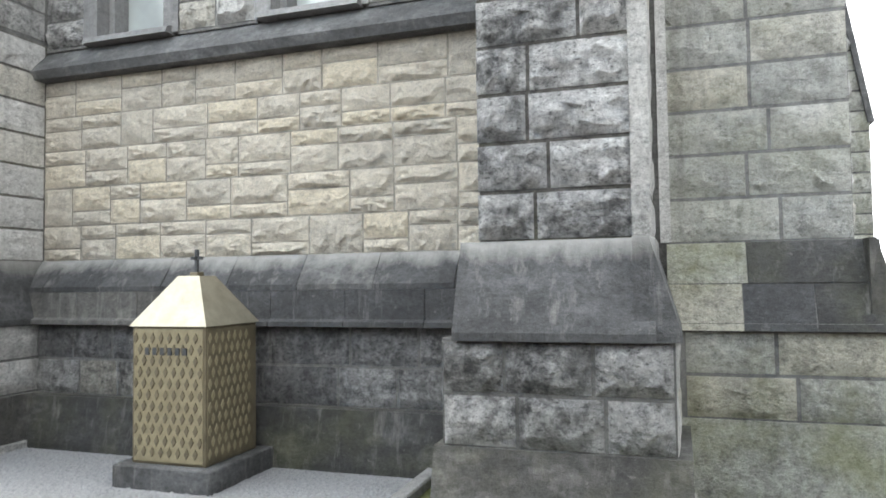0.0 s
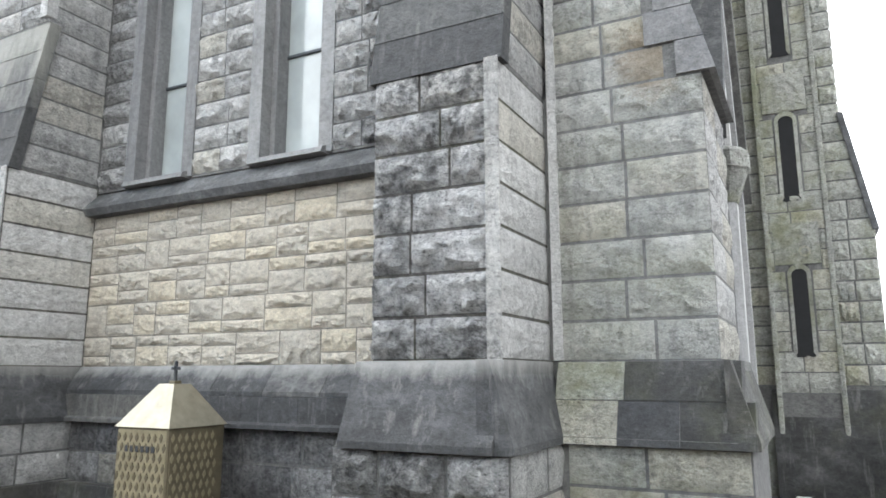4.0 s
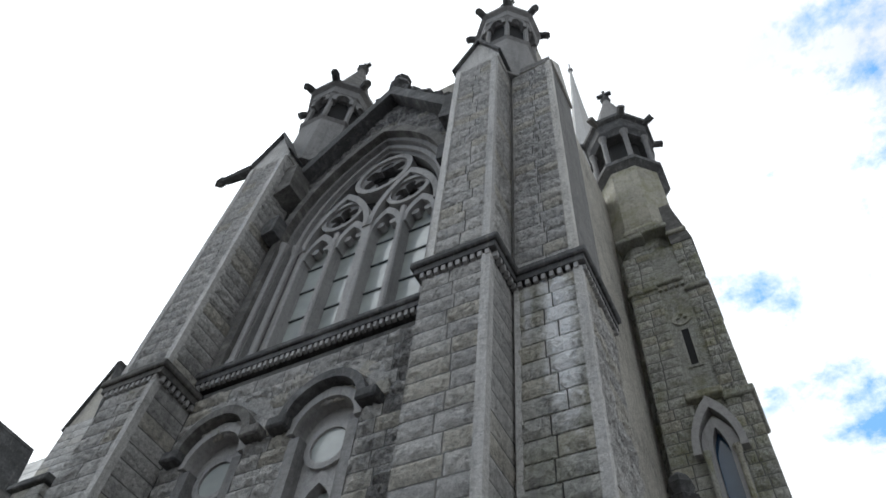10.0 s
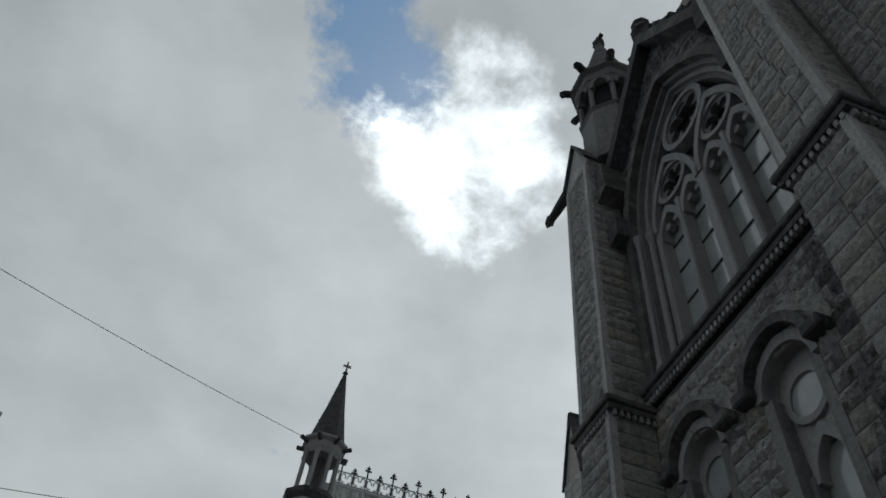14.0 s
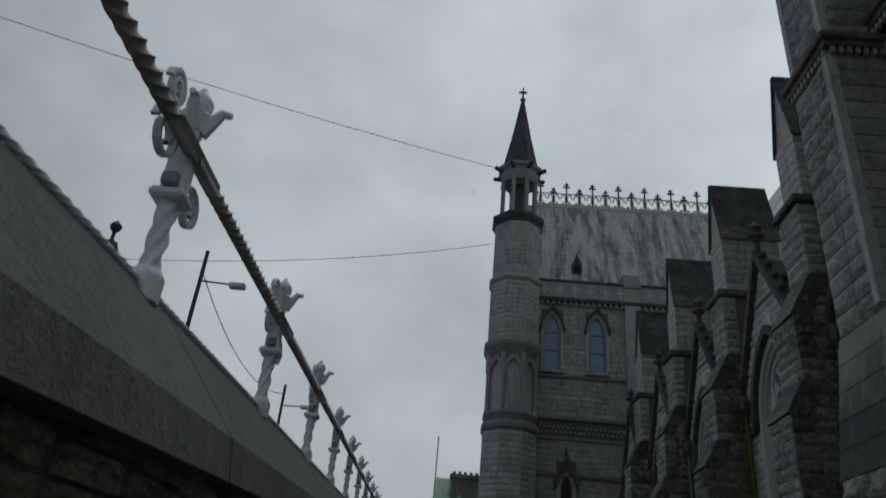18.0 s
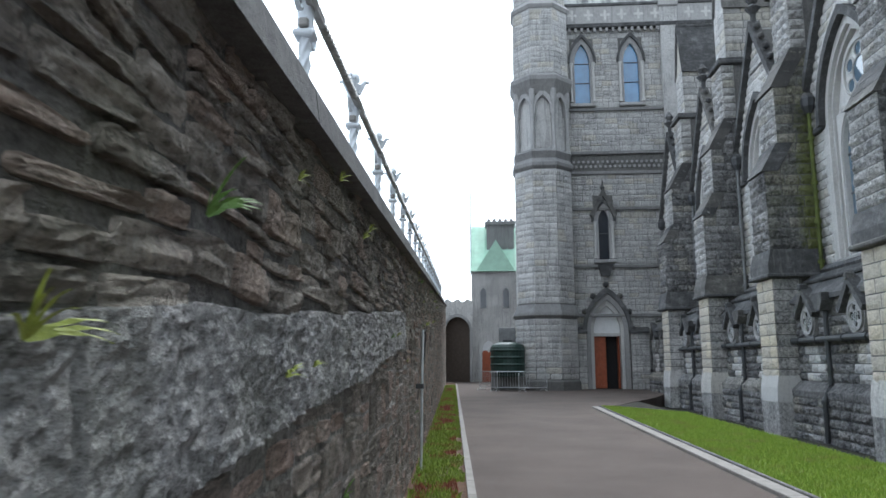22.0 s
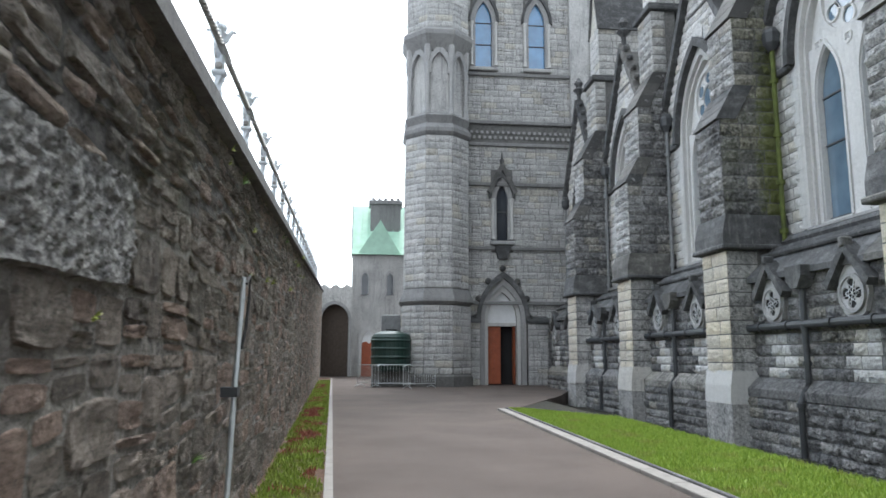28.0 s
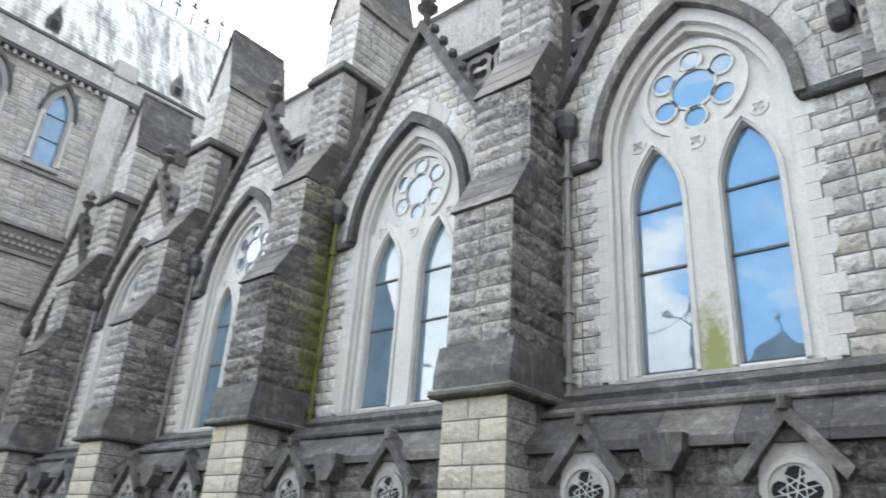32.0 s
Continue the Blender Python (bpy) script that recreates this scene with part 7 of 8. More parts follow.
def retaining_wall():
    w = tagged(new("wall_retaining"), "dark rubble retaining wall, mossy, with weeds in its joints", "wall", kind="structure")
    xa, xb = 12.0, -60.0
    n = 24
    bm = bmesh.new()
    for i in range(n):
        p, q = xa + (xb - xa) * i / n, xa + (xb - xa) * (i + 1) / n
        vs = [(p, wall_y(p) - 0.048, -0.3), (q, wall_y(q) - 0.048, -0.3), (q, wall_y(q) - 0.048, coping_z(q)), (p, wall_y(p) - 0.048, coping_z(p)),
              (p, wall_y(p) - 1.2, -0.3), (q, wall_y(q) - 1.2, -0.3), (q, wall_y(q) - 1.2, coping_z(q)), (p, wall_y(p) - 1.2, coping_z(p))]
        v = [bm.verts.new(c) for c in vs]
        for f in ((0, 1, 2, 3), (5, 4, 7, 6), (3, 2, 6, 7), (1, 0, 4, 5)):
            bm.faces.new([v[k] for k in f])
    part("core", bm, EARTH_MORTAR, w)
    shelf = lambda x: 1.44 - 0.07 * x
    bm = bmesh.new()
    for i in range(n):
        p, q = xa + (xb - xa) * i / n, xa + (xb - xa) * (i + 1) / n
        bm.faces.new([bm.verts.new((x, wall_y(x) - 0.044, z)) for x, z in ((p, shelf(p)), (q, shelf(q)), (q, coping_z(q)), (p, coping_z(p)))])
    part("pointing", bm, MORTAR_DARK, w, "dark earthy pointing of the upper wall")
    ledge = lambda x: shelf(x) - 0.42

    def wave(x, z):
        """How far the rows wander from straight."""
        return Vector((0.05 * mnoise.noise((x * 1.3, z * 2.0, 3.0)), 0, 0.055 * mnoise.noise((x * 0.9, z * 1.7, 9.0))))

    def on_wall(x, z, out):
        q = wave(x, z)
        x, z = x + q.x, z + q.z
        return Vector((x, wall_y(x) - 0.05 + out, z))

    def split(x, z, seed):
        """Layered breaks of the stone: steps along the bed and small chips."""
        if seed in (701, 703):
            return 0.006 * round(mnoise.noise((x * 8, z * 11, 1.7)) * 3) + 0.010 * mnoise.noise((x * 22, z * 28, 0.3)) + 0.008 * mnoise.noise((x * 60, z * 66, 4.0))
        bed = mnoise.noise((x * 5, z * 26, seed * 0.37))
        return 0.007 * round(bed * 3.2) + 0.007 * mnoise.noise((x * 22, z * 70, seed * 0.11)) + 0.007 * mnoise.noise((x * 60, z * 120, 4.0))

    def rubble(a, b, low, high, h, wmin, wmax, seed, depth, single):
        """Split-faced stones of mixed size from x = a to x = b, rows wandering between two heights."""
        r = random.Random(seed)
        vs, fs, count = [], [], 0
        s = a
        while s > b:
            e = max(b, s - 1.2)
            xm = (s + e) / 2
            for (q, z, ww, hh) in layout(s - e, low(xm), high(xm), h, wmin, wmax, seed=seed + int(abs(s) * 17), uneven=0.42, sneck=0.45 if seed in (701, 703) else 0.25):
                cx = s - q
                jt = (0.003 + r.random() * 0.005) * (1.8 if seed in (701, 703) else 1.0)
                hw, hz = ww / 2 - jt, hh / 2 - jt
                if hw < 0.02 or hz < 0.015:
                    continue
                nx, nz = (10, 7) if single else (5, 4)
                tx, tz, d = r.uniform(-0.008, 0.008), r.uniform(-0.006, 0.006), depth * (r.uniform(0.1, 1.2) if seed in (701, 703) else r.uniform(0.5, 1.3))
                skew = r.uniform(-0.25, 0.25) * (2.2 if seed in (701, 703) else 1.0)
                base, local = len(vs), []
                for j in range(nz + 1):
                    for i in range(nx + 1):
                        p, w = math.sin((2 * i / nx - 1) * math.pi / 2), math.sin((2 * j / nz - 1) * math.pi / 2)
                        # round the corners of the outline
                        k = 1 - (0.16 if seed in (701, 703) else 0.06) * (p * p * w * w)
                        x = cx - p * k * hw * (1 + 0.1 * w * skew)
                        zz = z + w * k * hz + skew * 0.06 * p * hw
                        rim = abs(p) > 0.99 or abs(w) > 0.99
                        front = -0.004 if rim else max(0.006, d + tx * p + tz * w + split(x, zz, seed))
                        local.append(on_wall(x, zz, front))
                for p, w in ((-1, -1), (1, -1), (1, 1), (-1, 1)):
                    local.append(on_wall(cx - p * hw * 0.95, z + w * hz * 0.95, -0.06))
                n = nx + 1
                faces = [(j * n + i, j * n + i + 1, (j + 1) * n + i + 1, (j + 1) * n + i) for j in range(nz) for i in range(nx)]
                m = n * (nz + 1)
                low_, top_ = list(range(n)), [nz * n + i for i in range(n)]
                lft, rgt = [j * n for j in range(nz + 1)], [j * n + nx for j in range(nz + 1)]
                faces += [tuple([m, m + 1] + low_[::-1]), tuple([m + 2, m + 3] + top_), tuple([m + 3, m] + lft), tuple([m + 1, m + 2] + rgt[::-1])]
                if single and count < 300:
                    me = bpy.data.meshes.new("stone")
                    me.from_pydata(local, [], faces)
                    me.materials.append(RUBBLE_LOW if seed in (701, 703) else RUBBLE)
                    ob = new("stone", me)
                    ob.parent = w_
                    count += 1
                else:
                    vs.extend(local)
                    fs.extend(tuple(base + q_ for q_ in f_) for f_ in faces)
            s = e
        if vs:
            me = bpy.data.meshes.new("stone_courses")
            me.from_pydata(vs, [], fs)
            me.materials.append(RUBBLE_LOW if seed in (701, 703) else RUBBLE)
            ob = new("stone_courses", me)
            ob.parent = w_
            ob["kind"] = "stuff"

    w_ = w
    rubble(1.0, -8.0, shelf, lambda x: coping_z(x) + 0.03, 0.09, 0.16, 0.5, 700, 0.024, True)
    rubble(-8.0, -58.0, shelf, lambda x: coping_z(x) + 0.03, 0.09, 0.16, 0.5, 702, 0.024, False)
    rubble(1.0, -10.8, lambda x: -0.1, ledge, 0.21, 0.2, 0.6, 701, 0.015, True)
    rubble(-10.8, -58.0, lambda x: -0.1, shelf, 0.21, 0.2, 0.6, 703, 0.015, True)
    # the rough grey band between, cast on in lifts with a lumpy skin
    s = 1.0
    while s > -10.7:
        e = max(-10.8, s - 4.4)
        step = 0.018 if s > -8 else 0.03 if s > -20 else 0.07
        nx, nz = int((s - e) / step), int(0.44 / step)
        vs = []
        for j in range(nz + 1):
            for i in range(nx + 1):
                x = s + (e - s) * i / nx
                z = ledge(x) + (shelf(x) - ledge(x)) * j / nz
                out = 0.02 + 0.02 * mnoise.noise((x * 5, z * 6, 1.0)) + 0.034 * abs(mnoise.noise((x * 13, z * 19, 2.0))) + 0.02 * abs(mnoise.noise((x * 31, z * 44, 5.0)))
                if j in (0, nz) or i in (0, nx):
                    out = -0.03
                vs.append(on_wall(x, z, out))
        n = nx + 1
        me = bpy.data.meshes.new("render_band")
        me.from_pydata(vs, [], [(j * n + i, j * n + i + 1, (j + 1) * n + i + 1, (j + 1) * n + i) for j in range(nz) for i in range(nx)])
        me.materials.append(RUBBLE_GREY)
        ob = new("render_band", me)
        ob.parent = w
        ob["label"] = "rough pale grey mortar band"
        s = e
    # sloped coping in lengths
    s, r = 12.0, random.Random(5)
    while s > -58:
        e = s - 2.4
        bm = bmesh.new()
        ring_ = []
        for x in (s - 0.006, e + 0.006):
            y, z = wall_y(x), coping_z(x)
            ring_.append([bm.verts.new(c) for c in ((x, y + 0.06, z), (x, y + 0.04, z + 0.14), (x, y - 0.31, z + 0.575), (x, y - 0.62, z + 0.575), (x, y - 0.9, z))])
        a, b = ring_
        for k in range(5):
            bm.faces.new((a[k], a[(k + 1) % 5], b[(k + 1) % 5], b[k]))
        bm.faces.new(a[::-1])
        bm.faces.new(b)
        part("coping_stone", bm, COPING, w)
        s = e
    return w


retaining_wall()
structure("road_upper", prism([(14, wall_y(14) - 1.0), (-62, wall_y(-62) - 1.0), (-62, -40), (14, -40)], 0.5, 1.4, "z"), ASPHALT, "road on the higher ground behind the wall", "road")


def rail_post():
    """A white twisted iron post with a scroll collar and a leaf finial, its foot at the origin."""
    p = thing("railing_post", "white painted cast-iron railing post with scrolls and leaf finial", "railing post", "posts of the wall's railing")
    part("foot", drum(0, 0, [(0.062, -0.06), (0.062, 0.03), (0.045, 0.06)], 8), WHITE_IRON, p)
    bm = bmesh.new()
    rings = []
    for i in range(14):
        z = 0.04 + i * 0.024
        rings.append([bm.verts.new(((0.031 + 0.008 * math.cos(4 * (2 * math.pi * k / 16))) * math.cos(2 * math.pi * k / 16 + i * 0.36), (0.031 + 0.008 * math.cos(4 * (2 * math.pi * k / 16))) * math.sin(2 * math.pi * k / 16 + i * 0.36), z)) for k in range(16)])
    for a, b in zip(rings, rings[1:]):
        for k in range(16):
            bm.faces.new((a[k], a[(k + 1) % 16], b[(k + 1) % 16], b[k]))
    part("twisted_shaft", bm, WHITE_IRON, p, smooth=True)
    part("collar", box(-0.064, 0.064, -0.064, 0.064, 0.50, 0.54, bevel=0.012), WHITE_IRON, p)
    part("block", box(-0.042, 0.042, -0.042, 0.042, 0.54, 0.74, bevel=0.012), WHITE_IRON, p)
    for cx, cz, rx, rz in ((0.2, 0.66, 0.11, 0.1), (0.225, 0.84, 0.075, 0.072), (-0.17, 0.575, 0.1, 0.09)):
        strap = bmesh.new()
        rows_ = []
        for k in range(22):
            a, q = k * 0.5, 1 - 0.034 * k
            rows_.append([strap.verts.new((cx + (rx * q + e) * math.cos(a), sy_, cz + (rz * q + e) * math.sin(a))) for e in (-0.008, 0.008) for sy_ in (-0.014, 0.014)])
        for g, h in zip(rows_, rows_[1:]):
            for i, j in ((0, 1), (1, 3), (3, 2), (2, 0)):
                strap.faces.new((g[i], g[j], h[j], h[i]))
        part("scroll", strap, WHITE_IRON, p)
    part("scroll_arm", box(-0.08, 0.15, -0.014, 0.014, 0.735, 0.76, bevel=0.006), WHITE_IRON, p)
    part("scroll_boss", box(0.03, 0.075, -0.03, 0.03, 0.545, 0.6, bevel=0.01), RUSTY_IRON, p, "rust-stained boss")
    part("crown", drum(0, 0, [(0.05, 0.73), (0.036, 0.77), (0.042, 0.82), (0.066, 0.89), (0.05, 0.905)], 8), WHITE_IRON, p)
    for k in range(4):
        a = math.pi / 2 * k + 0.1
        bm = tube([(0.03 * math.cos(a), 0.03 * math.sin(a), 0.82), (0.065 * math.cos(a), 0.065 * math.sin(a), 0.88), (0.095 * math.cos(a), 0.095 * math.sin(a), 0.925), (0.13 * math.cos(a), 0.13 * math.sin(a), 0.92)], 0.032, 6, None, 0.4)
        part("leaf", bm, WHITE_IRON, p)
    part("bud", drum(0, 0, [(0.03, 0.89), (0.05, 0.93), (0.052, 0.965), (0.03, 1.0), (0.014, 1.005), (0.014, 1.025)], 8), WHITE_IRON, p, smooth=True)
    for ob in p.children:
        if ob.name.split(".")[0] not in ("foot", "twisted_shaft"):
            ob.location.z = -0.175
    return p


def at_rail(x, dz=0.0):
    return Vector((x, wall_y(x) - 0.31, coping_z(x) + 0.585 + dz))


first_post = rail_post()
POSTS = [-2.15 - 2.0 * i for i in range(-3, 26)]
lean = math.atan(0.06)
for i, x in enumerate(POSTS):
    m = Matrix.Translation(at_rail(x)) @ Matrix.Rotation(lean, 4, "Z")
    if i == 0:
        first_post.matrix_basis = m
    else:
        copy_thing(first_post, m)


def twisted_rail():
    r = thing("twisted_rail", "dark weathered twisted iron rail through the white posts", "railing")
    for a, b in zip(POSTS, POSTS[1:]):
        p, q = at_rail(a, 0.53) + Vector((0, 0.045, 0)), at_rail(b, 0.53) + Vector((0, 0.045, 0))
        bm = bmesh.new()
        rings = []
        d = (q - p).normalized()
        s = d.cross(Vector((0, 0, 1))).normalized()
        u = s.cross(d)
        n = 150 if a > -9 else 60
        for i in range(n + 1):
            o = p + (q - p) * i / n
            ring_ = []
            for k in range(8):
                ang = 2 * math.pi * k / 8
                rr = 0.027 * (1 + 0.24 * math.cos(4 * ang))
                free = min(max(i / n - 0.13, 0.0), 0.74) * 2.0
                ang2 = ang + free * 21.0 + 0.785
                ring_.append(bm.verts.new(o + rr * (math.cos(ang2) * s + math.sin(ang2) * u)))
            rings.append(ring_)
        for g, h in zip(rings, rings[1:]):
            for k in range(8):
                bm.faces.new((g[k], g[(k + 1) % 8], h[(k + 1) % 8], h[k]))
        part("rail", bm, RUSTY_IRON, r)
    # a thinner white rope-twisted bar runs low between the posts' feet
    for a, b in zip(POSTS, POSTS[1:]):
        p, q = at_rail(a, 0.004), at_rail(b, 0.004)
        n = 110 if a > -9 else 50
        bm = bmesh.new()
        rings = []
        for i in range(n + 1):
            o = p + (q - p) * i / n
            rings.append([bm.verts.new(o + 0.011 * (1 + 0.12 * math.cos(4 * t)) * Vector((0, math.cos(t + i * 2.0 / n * 24), math.sin(t + i * 2.0 / n * 24)))) for t in [2 * math.pi * k / 8 for k in range(8)]])
        for g, h in zip(rings, rings[1:]):
            for k in range(8):
                bm.faces.new((g[k], g[(k + 1) % 8], h[(k + 1) % 8], h[k]))
        part("lower_bar", bm, WHITE_IRON, r, "white rope-twisted lower bar")


twisted_rail()

# ---- things by the tower ----


def monument():
    m = thing("votive_box", "brass-clad square box with a hipped top and small cross on gravel", "monument")
    cx, cy = -5.52, 5.02
    part("base", box(cx - 0.44, cx + 0.44, cy - 0.42, cy + 0.42, -0.1, 0.17, bevel=0.01), DRESSED_DARK, m, "dark stone base block")
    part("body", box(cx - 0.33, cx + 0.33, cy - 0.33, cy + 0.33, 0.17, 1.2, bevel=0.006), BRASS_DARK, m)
    # the front plate is lighter than the body and the side plate
    part("front_plate", box(cx - 0.31, cx + 0.31, cy - 0.337, cy - 0.328, 0.19, 1.18, bevel=0.003), BRASS_MID, m, "mid-toned brass front plate")
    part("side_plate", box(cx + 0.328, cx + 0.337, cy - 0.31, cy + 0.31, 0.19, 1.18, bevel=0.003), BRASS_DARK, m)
    for j in range(11):
        for i in range(8):
            u, z = cx - 0.27 + 0.54 * i / 7 + (0.02 if j % 2 else -0.02), 0.235 + j * 0.085
            bm = prism([(u - 0.003, z - 0.012), (u + 0.02, z + 0.028), (u + 0.003, z + 0.066), (u - 0.02, z + 0.026)], cy - 0.345, cy - 0.336, "y")
            part("facet", bm, BRASS_DARK, m)
            if i < 7:
                bm = prism([(u - cx + cy - 0.003, z - 0.012), (u - cx + cy + 0.02, z + 0.028), (u - cx + cy + 0.003, z + 0.066), (u - cx + cy - 0.02, z + 0.026)], cx + 0.336, cx + 0.344, "x")
                part("side_facet", bm, BRASS_MID, m)
    bm = prism([(cx - 0.35, 1.2), (cx + 0.35, 1.2), (cx + 0.1, 1.58), (cx - 0.1, 1.58)], -1, 1, "y")
    for v in bm.verts:
        k = 0.35 if v.co.z < 1.3 else 0.1
        v.co.y = cy + (k if v.co.y > 0 else -k)
    part("hipped_top", bm, BRASS, m, "bright brass hipped lid")
    bm = box(cx - 0.012, cx + 0.012, cy - 0.012, cy + 0.012, 1.6, 1.79)
    box(cx - 0.05, cx + 0.05, cy - 0.012, cy + 0.012, 1.71, 1.735, bm)
    part("cross", bm, IRON, m, "small dark cross")
    part("cross_foot", box(cx - 0.04, cx + 0.04, cy - 0.04, cy + 0.04, 1.58, 1.61, bevel=0.005), BRASS_DARK, m)
    # worn letters in a row on the front
    for i in range(6):
        u = cx - 0.2 + i * 0.068
        part("letter_bar", box(u, u + 0.035, cy - 0.347, cy - 0.336, 0.985, 1.04), IRON, m)
    return m


monument()


def loft(stations, outline):
    """A smooth skin through cross-sections: outline(y) gives a ring of (x, z)."""
    bm = bmesh.new()
    rows = [[bm.verts.new((x, y, z)) for x, z in outline(y)] for y in stations]
    n = len(rows[0])
    for g, h in zip(rows, rows[1:]):
        for i in range(n):
            bm.faces.new((g[i], g[(i + 1) % n], h[(i + 1) % n], h[i]))
    bm.faces.new(rows[0])
    bm.faces.new(rows[-1][::-1])
    return bm


def between(y, pairs):
    for (a, u), (b, v) in zip(pairs, pairs[1:]):
        if y <= b:
            t = (y - a) / (b - a)
            return u + (v - u) * t
    return pairs[-1][1]


def car(name, m, paint, label):
    """A small parked hatchback, nose towards +y, wheels on the ground."""
    c = thing(name, label, "car", "", m)
    belt = [(-1.86, 0.80), (-1.78, 0.98), (-1.5, 1.0), (0.6, 0.98), (1.2, 0.9), (1.7, 0.74), (1.88, 0.55)]
    wide = [(-1.86, 0.62), (-1.72, 0.78), (-1.2, 0.83), (1.1, 0.83), (1.6, 0.76), (1.88, 0.55)]
    roof = [(-1.72, 1.0), (-1.6, 1.2), (-1.38, 1.44), (-0.9, 1.52), (-0.1, 1.52), (0.35, 1.4), (0.95, 0.97)]

    def lower(y):
        w, z = between(y, wide), between(y, belt)
        low = 0.3 if abs(y) > 1.7 else 0.22
        half = [(w * 0.9, low), (w * 0.99, low + 0.1), (w, (low + z) / 2), (w * 0.97, z - 0.1), (w * 0.9, z - 0.02), (w * 0.5, z + 0.02)]
        return half + [(-x, q) for x, q in reversed(half)]

    def cabin(y):
        z0, z1 = between(y, belt) - 0.03, between(y, roof)
        w = between(y, wide) * 0.93
        top = w - 0.2 * min(1.0, max(0.0, (z1 - z0) / 0.5))
        half = [(w, z0), (w - (w - top) * 0.45, z0 + (z1 - z0) * 0.5), (top, z1 - 0.07), (top - 0.1, z1 - 0.015), (top * 0.5, z1)]
        return half + [(-x, q) for x, q in reversed(half)]

    part("body", loft([-1.86, -1.8, -1.7, -1.5, -1.2, -0.8, -0.3, 0.2, 0.7, 1.1, 1.4, 1.6, 1.75, 1.84, 1.88], lower), paint, c, smooth=True)
    part("cabin", loft([-1.72, -1.66, -1.55, -1.38, -1.1, -0.8, -0.4, 0.0, 0.3, 0.6, 0.95], cabin), paint, c, smooth=True)
    for s in (-1, 1):
        for name_, ya, yb, za, zb in (("rear_quarter_window", -1.38, -0.98, 1.08, 1.36), ("rear_side_window", -0.92, -0.30, 1.05, 1.42), ("front_side_window", -0.22, 0.42, 1.04, 1.42)):
            bm = bmesh.new()
            last = None
            for k in range(4):
                t = k / 3
                z = za + (zb - za) * t
                row = []
                for y in (ya + 0.12 * t * (ya < -1), yb - 0.3 * t * (yb > 0.3)):
                    ring_ = cabin(y)
                    z0, z1 = ring_[0][1], ring_[2][1]
                    f = min(1.0, (z - z0) / (z1 - z0))
                    row.append(bm.verts.new((s * (ring_[0][0] + (ring_[2][0] - ring_[0][0]) * f + 0.012), y, z)))
                if last:
                    bm.faces.new((last[0], last[1], row[1], row[0]))
                last = row
            part(name_, bm, DARK_GLASS, c)
        lamp_ = part("tail_light", box(s * 0.69 - 0.09, s * 0.69 + 0.09, -1.84, -1.62, 0.74, 1.0, bevel=0.05), CAR_RED, c, "red tail light with a pale reversing lens")
        part("reversing_lens", box(s * 0.69 - 0.06, s * 0.69 + 0.06, -1.855, -1.8, 0.78, 0.86, bevel=0.02), WHITE_PAINT, lamp_)
        part("mirror", box(s * 0.93 - 0.1, s * 0.93 + 0.1, 0.42, 0.56, 0.98, 1.12, bevel=0.045), paint, c)
        for y in (-0.72, 0.2):
            part("door_handle", box(s * 0.835 - 0.02, s * 0.835 + 0.02, y - 0.1, y + 0.1, 0.84, 0.88, bevel=0.01), paint, c)
        part("side_strip", box(s * 0.832 - 0.012, s * 0.832 + 0.012, -1.0, 0.95, 0.5, 0.56, bevel=0.006), BLACK_PLASTIC, c)
        for y in (-1.2, 1.2):
            part("wheel_arch", tube([(s * 0.6, y, 0.3), (s * 0.822, y, 0.3)], 0.36, 20), BLACK_PLASTIC, c)
            t = part("wheel", tube([(s * 0.62, y, 0.29), (s * 0.845, y, 0.29)], 0.29, 20), BLACK_PLASTIC, c)
            part("rim", tube([(s * 0.84, y, 0.29), (s * 0.856, y, 0.29)], 0.19, 16), GALVANISED, t)
    part("rear_window", prism([(-1.69, 1.08), (-1.47, 1.40), (-1.44, 1.38), (-1.6, 1.06)], -0.5, 0.5, "x"), DARK_GLASS, c)
    part("windscreen", prism([(0.36, 1.42), (0.93, 1.01), (0.88, 0.98), (0.32, 1.38)], -0.56, 0.56, "x"), DARK_GLASS, c)
    part("bumper", box(-0.76, 0.76, -1.92, -1.7, 0.3, 0.56, bevel=0.06), paint, c)
    part("number_plate", box(-0.26, 0.26, -1.935, -1.9, 0.6, 0.71), WHITE_PAINT, c)
    return c


CAR_RED = plain_mat("red_car_paint", (0.55, 0.02, 0.02), 0.3, 0.0, 0.05)
CAR_GREY = plain_mat("dark_grey_car_paint", (0.045, 0.055, 0.065), 0.25, 0.2, 0.05)
car("parked_car", pose(2.2, 10.95, -0.03, 0, 0, 2), CAR_GREY, "dark grey small hatchback parked on the asphalt")
car("parked_car", pose(6.7, 36.2, -0.03, 0, 0, 86), CAR_RED, "bright red saloon parked across the road")
structure("pavement", prism([(0.6, 11.6), (40, 14), (40, 26), (0.6, 20.3)], -0.1, -0.01, "z"), PALE_PAVING, "pale paved strip beyond the parked car", "pavement")
kerb_4 = tagged(new("kerb_4"), "pale kerb beside the stair turret", "kerb", kind="structure")
for i in range(4):
    part("kerb_stone", box(-0.52, -0.33, 7.12 + i * 1.02, 8.13 + i * 1.02, -0.1, 0.05, bevel=0.01), PALE_PAVING, kerb_4)
structure("wall_far", box(-30, 90, 41.0, 41.5, -0.3, 0.75, bevel=0.04), PALE_PAVING, "low pale wall across the road", "wall")

# ---- things by the transept and far end ----


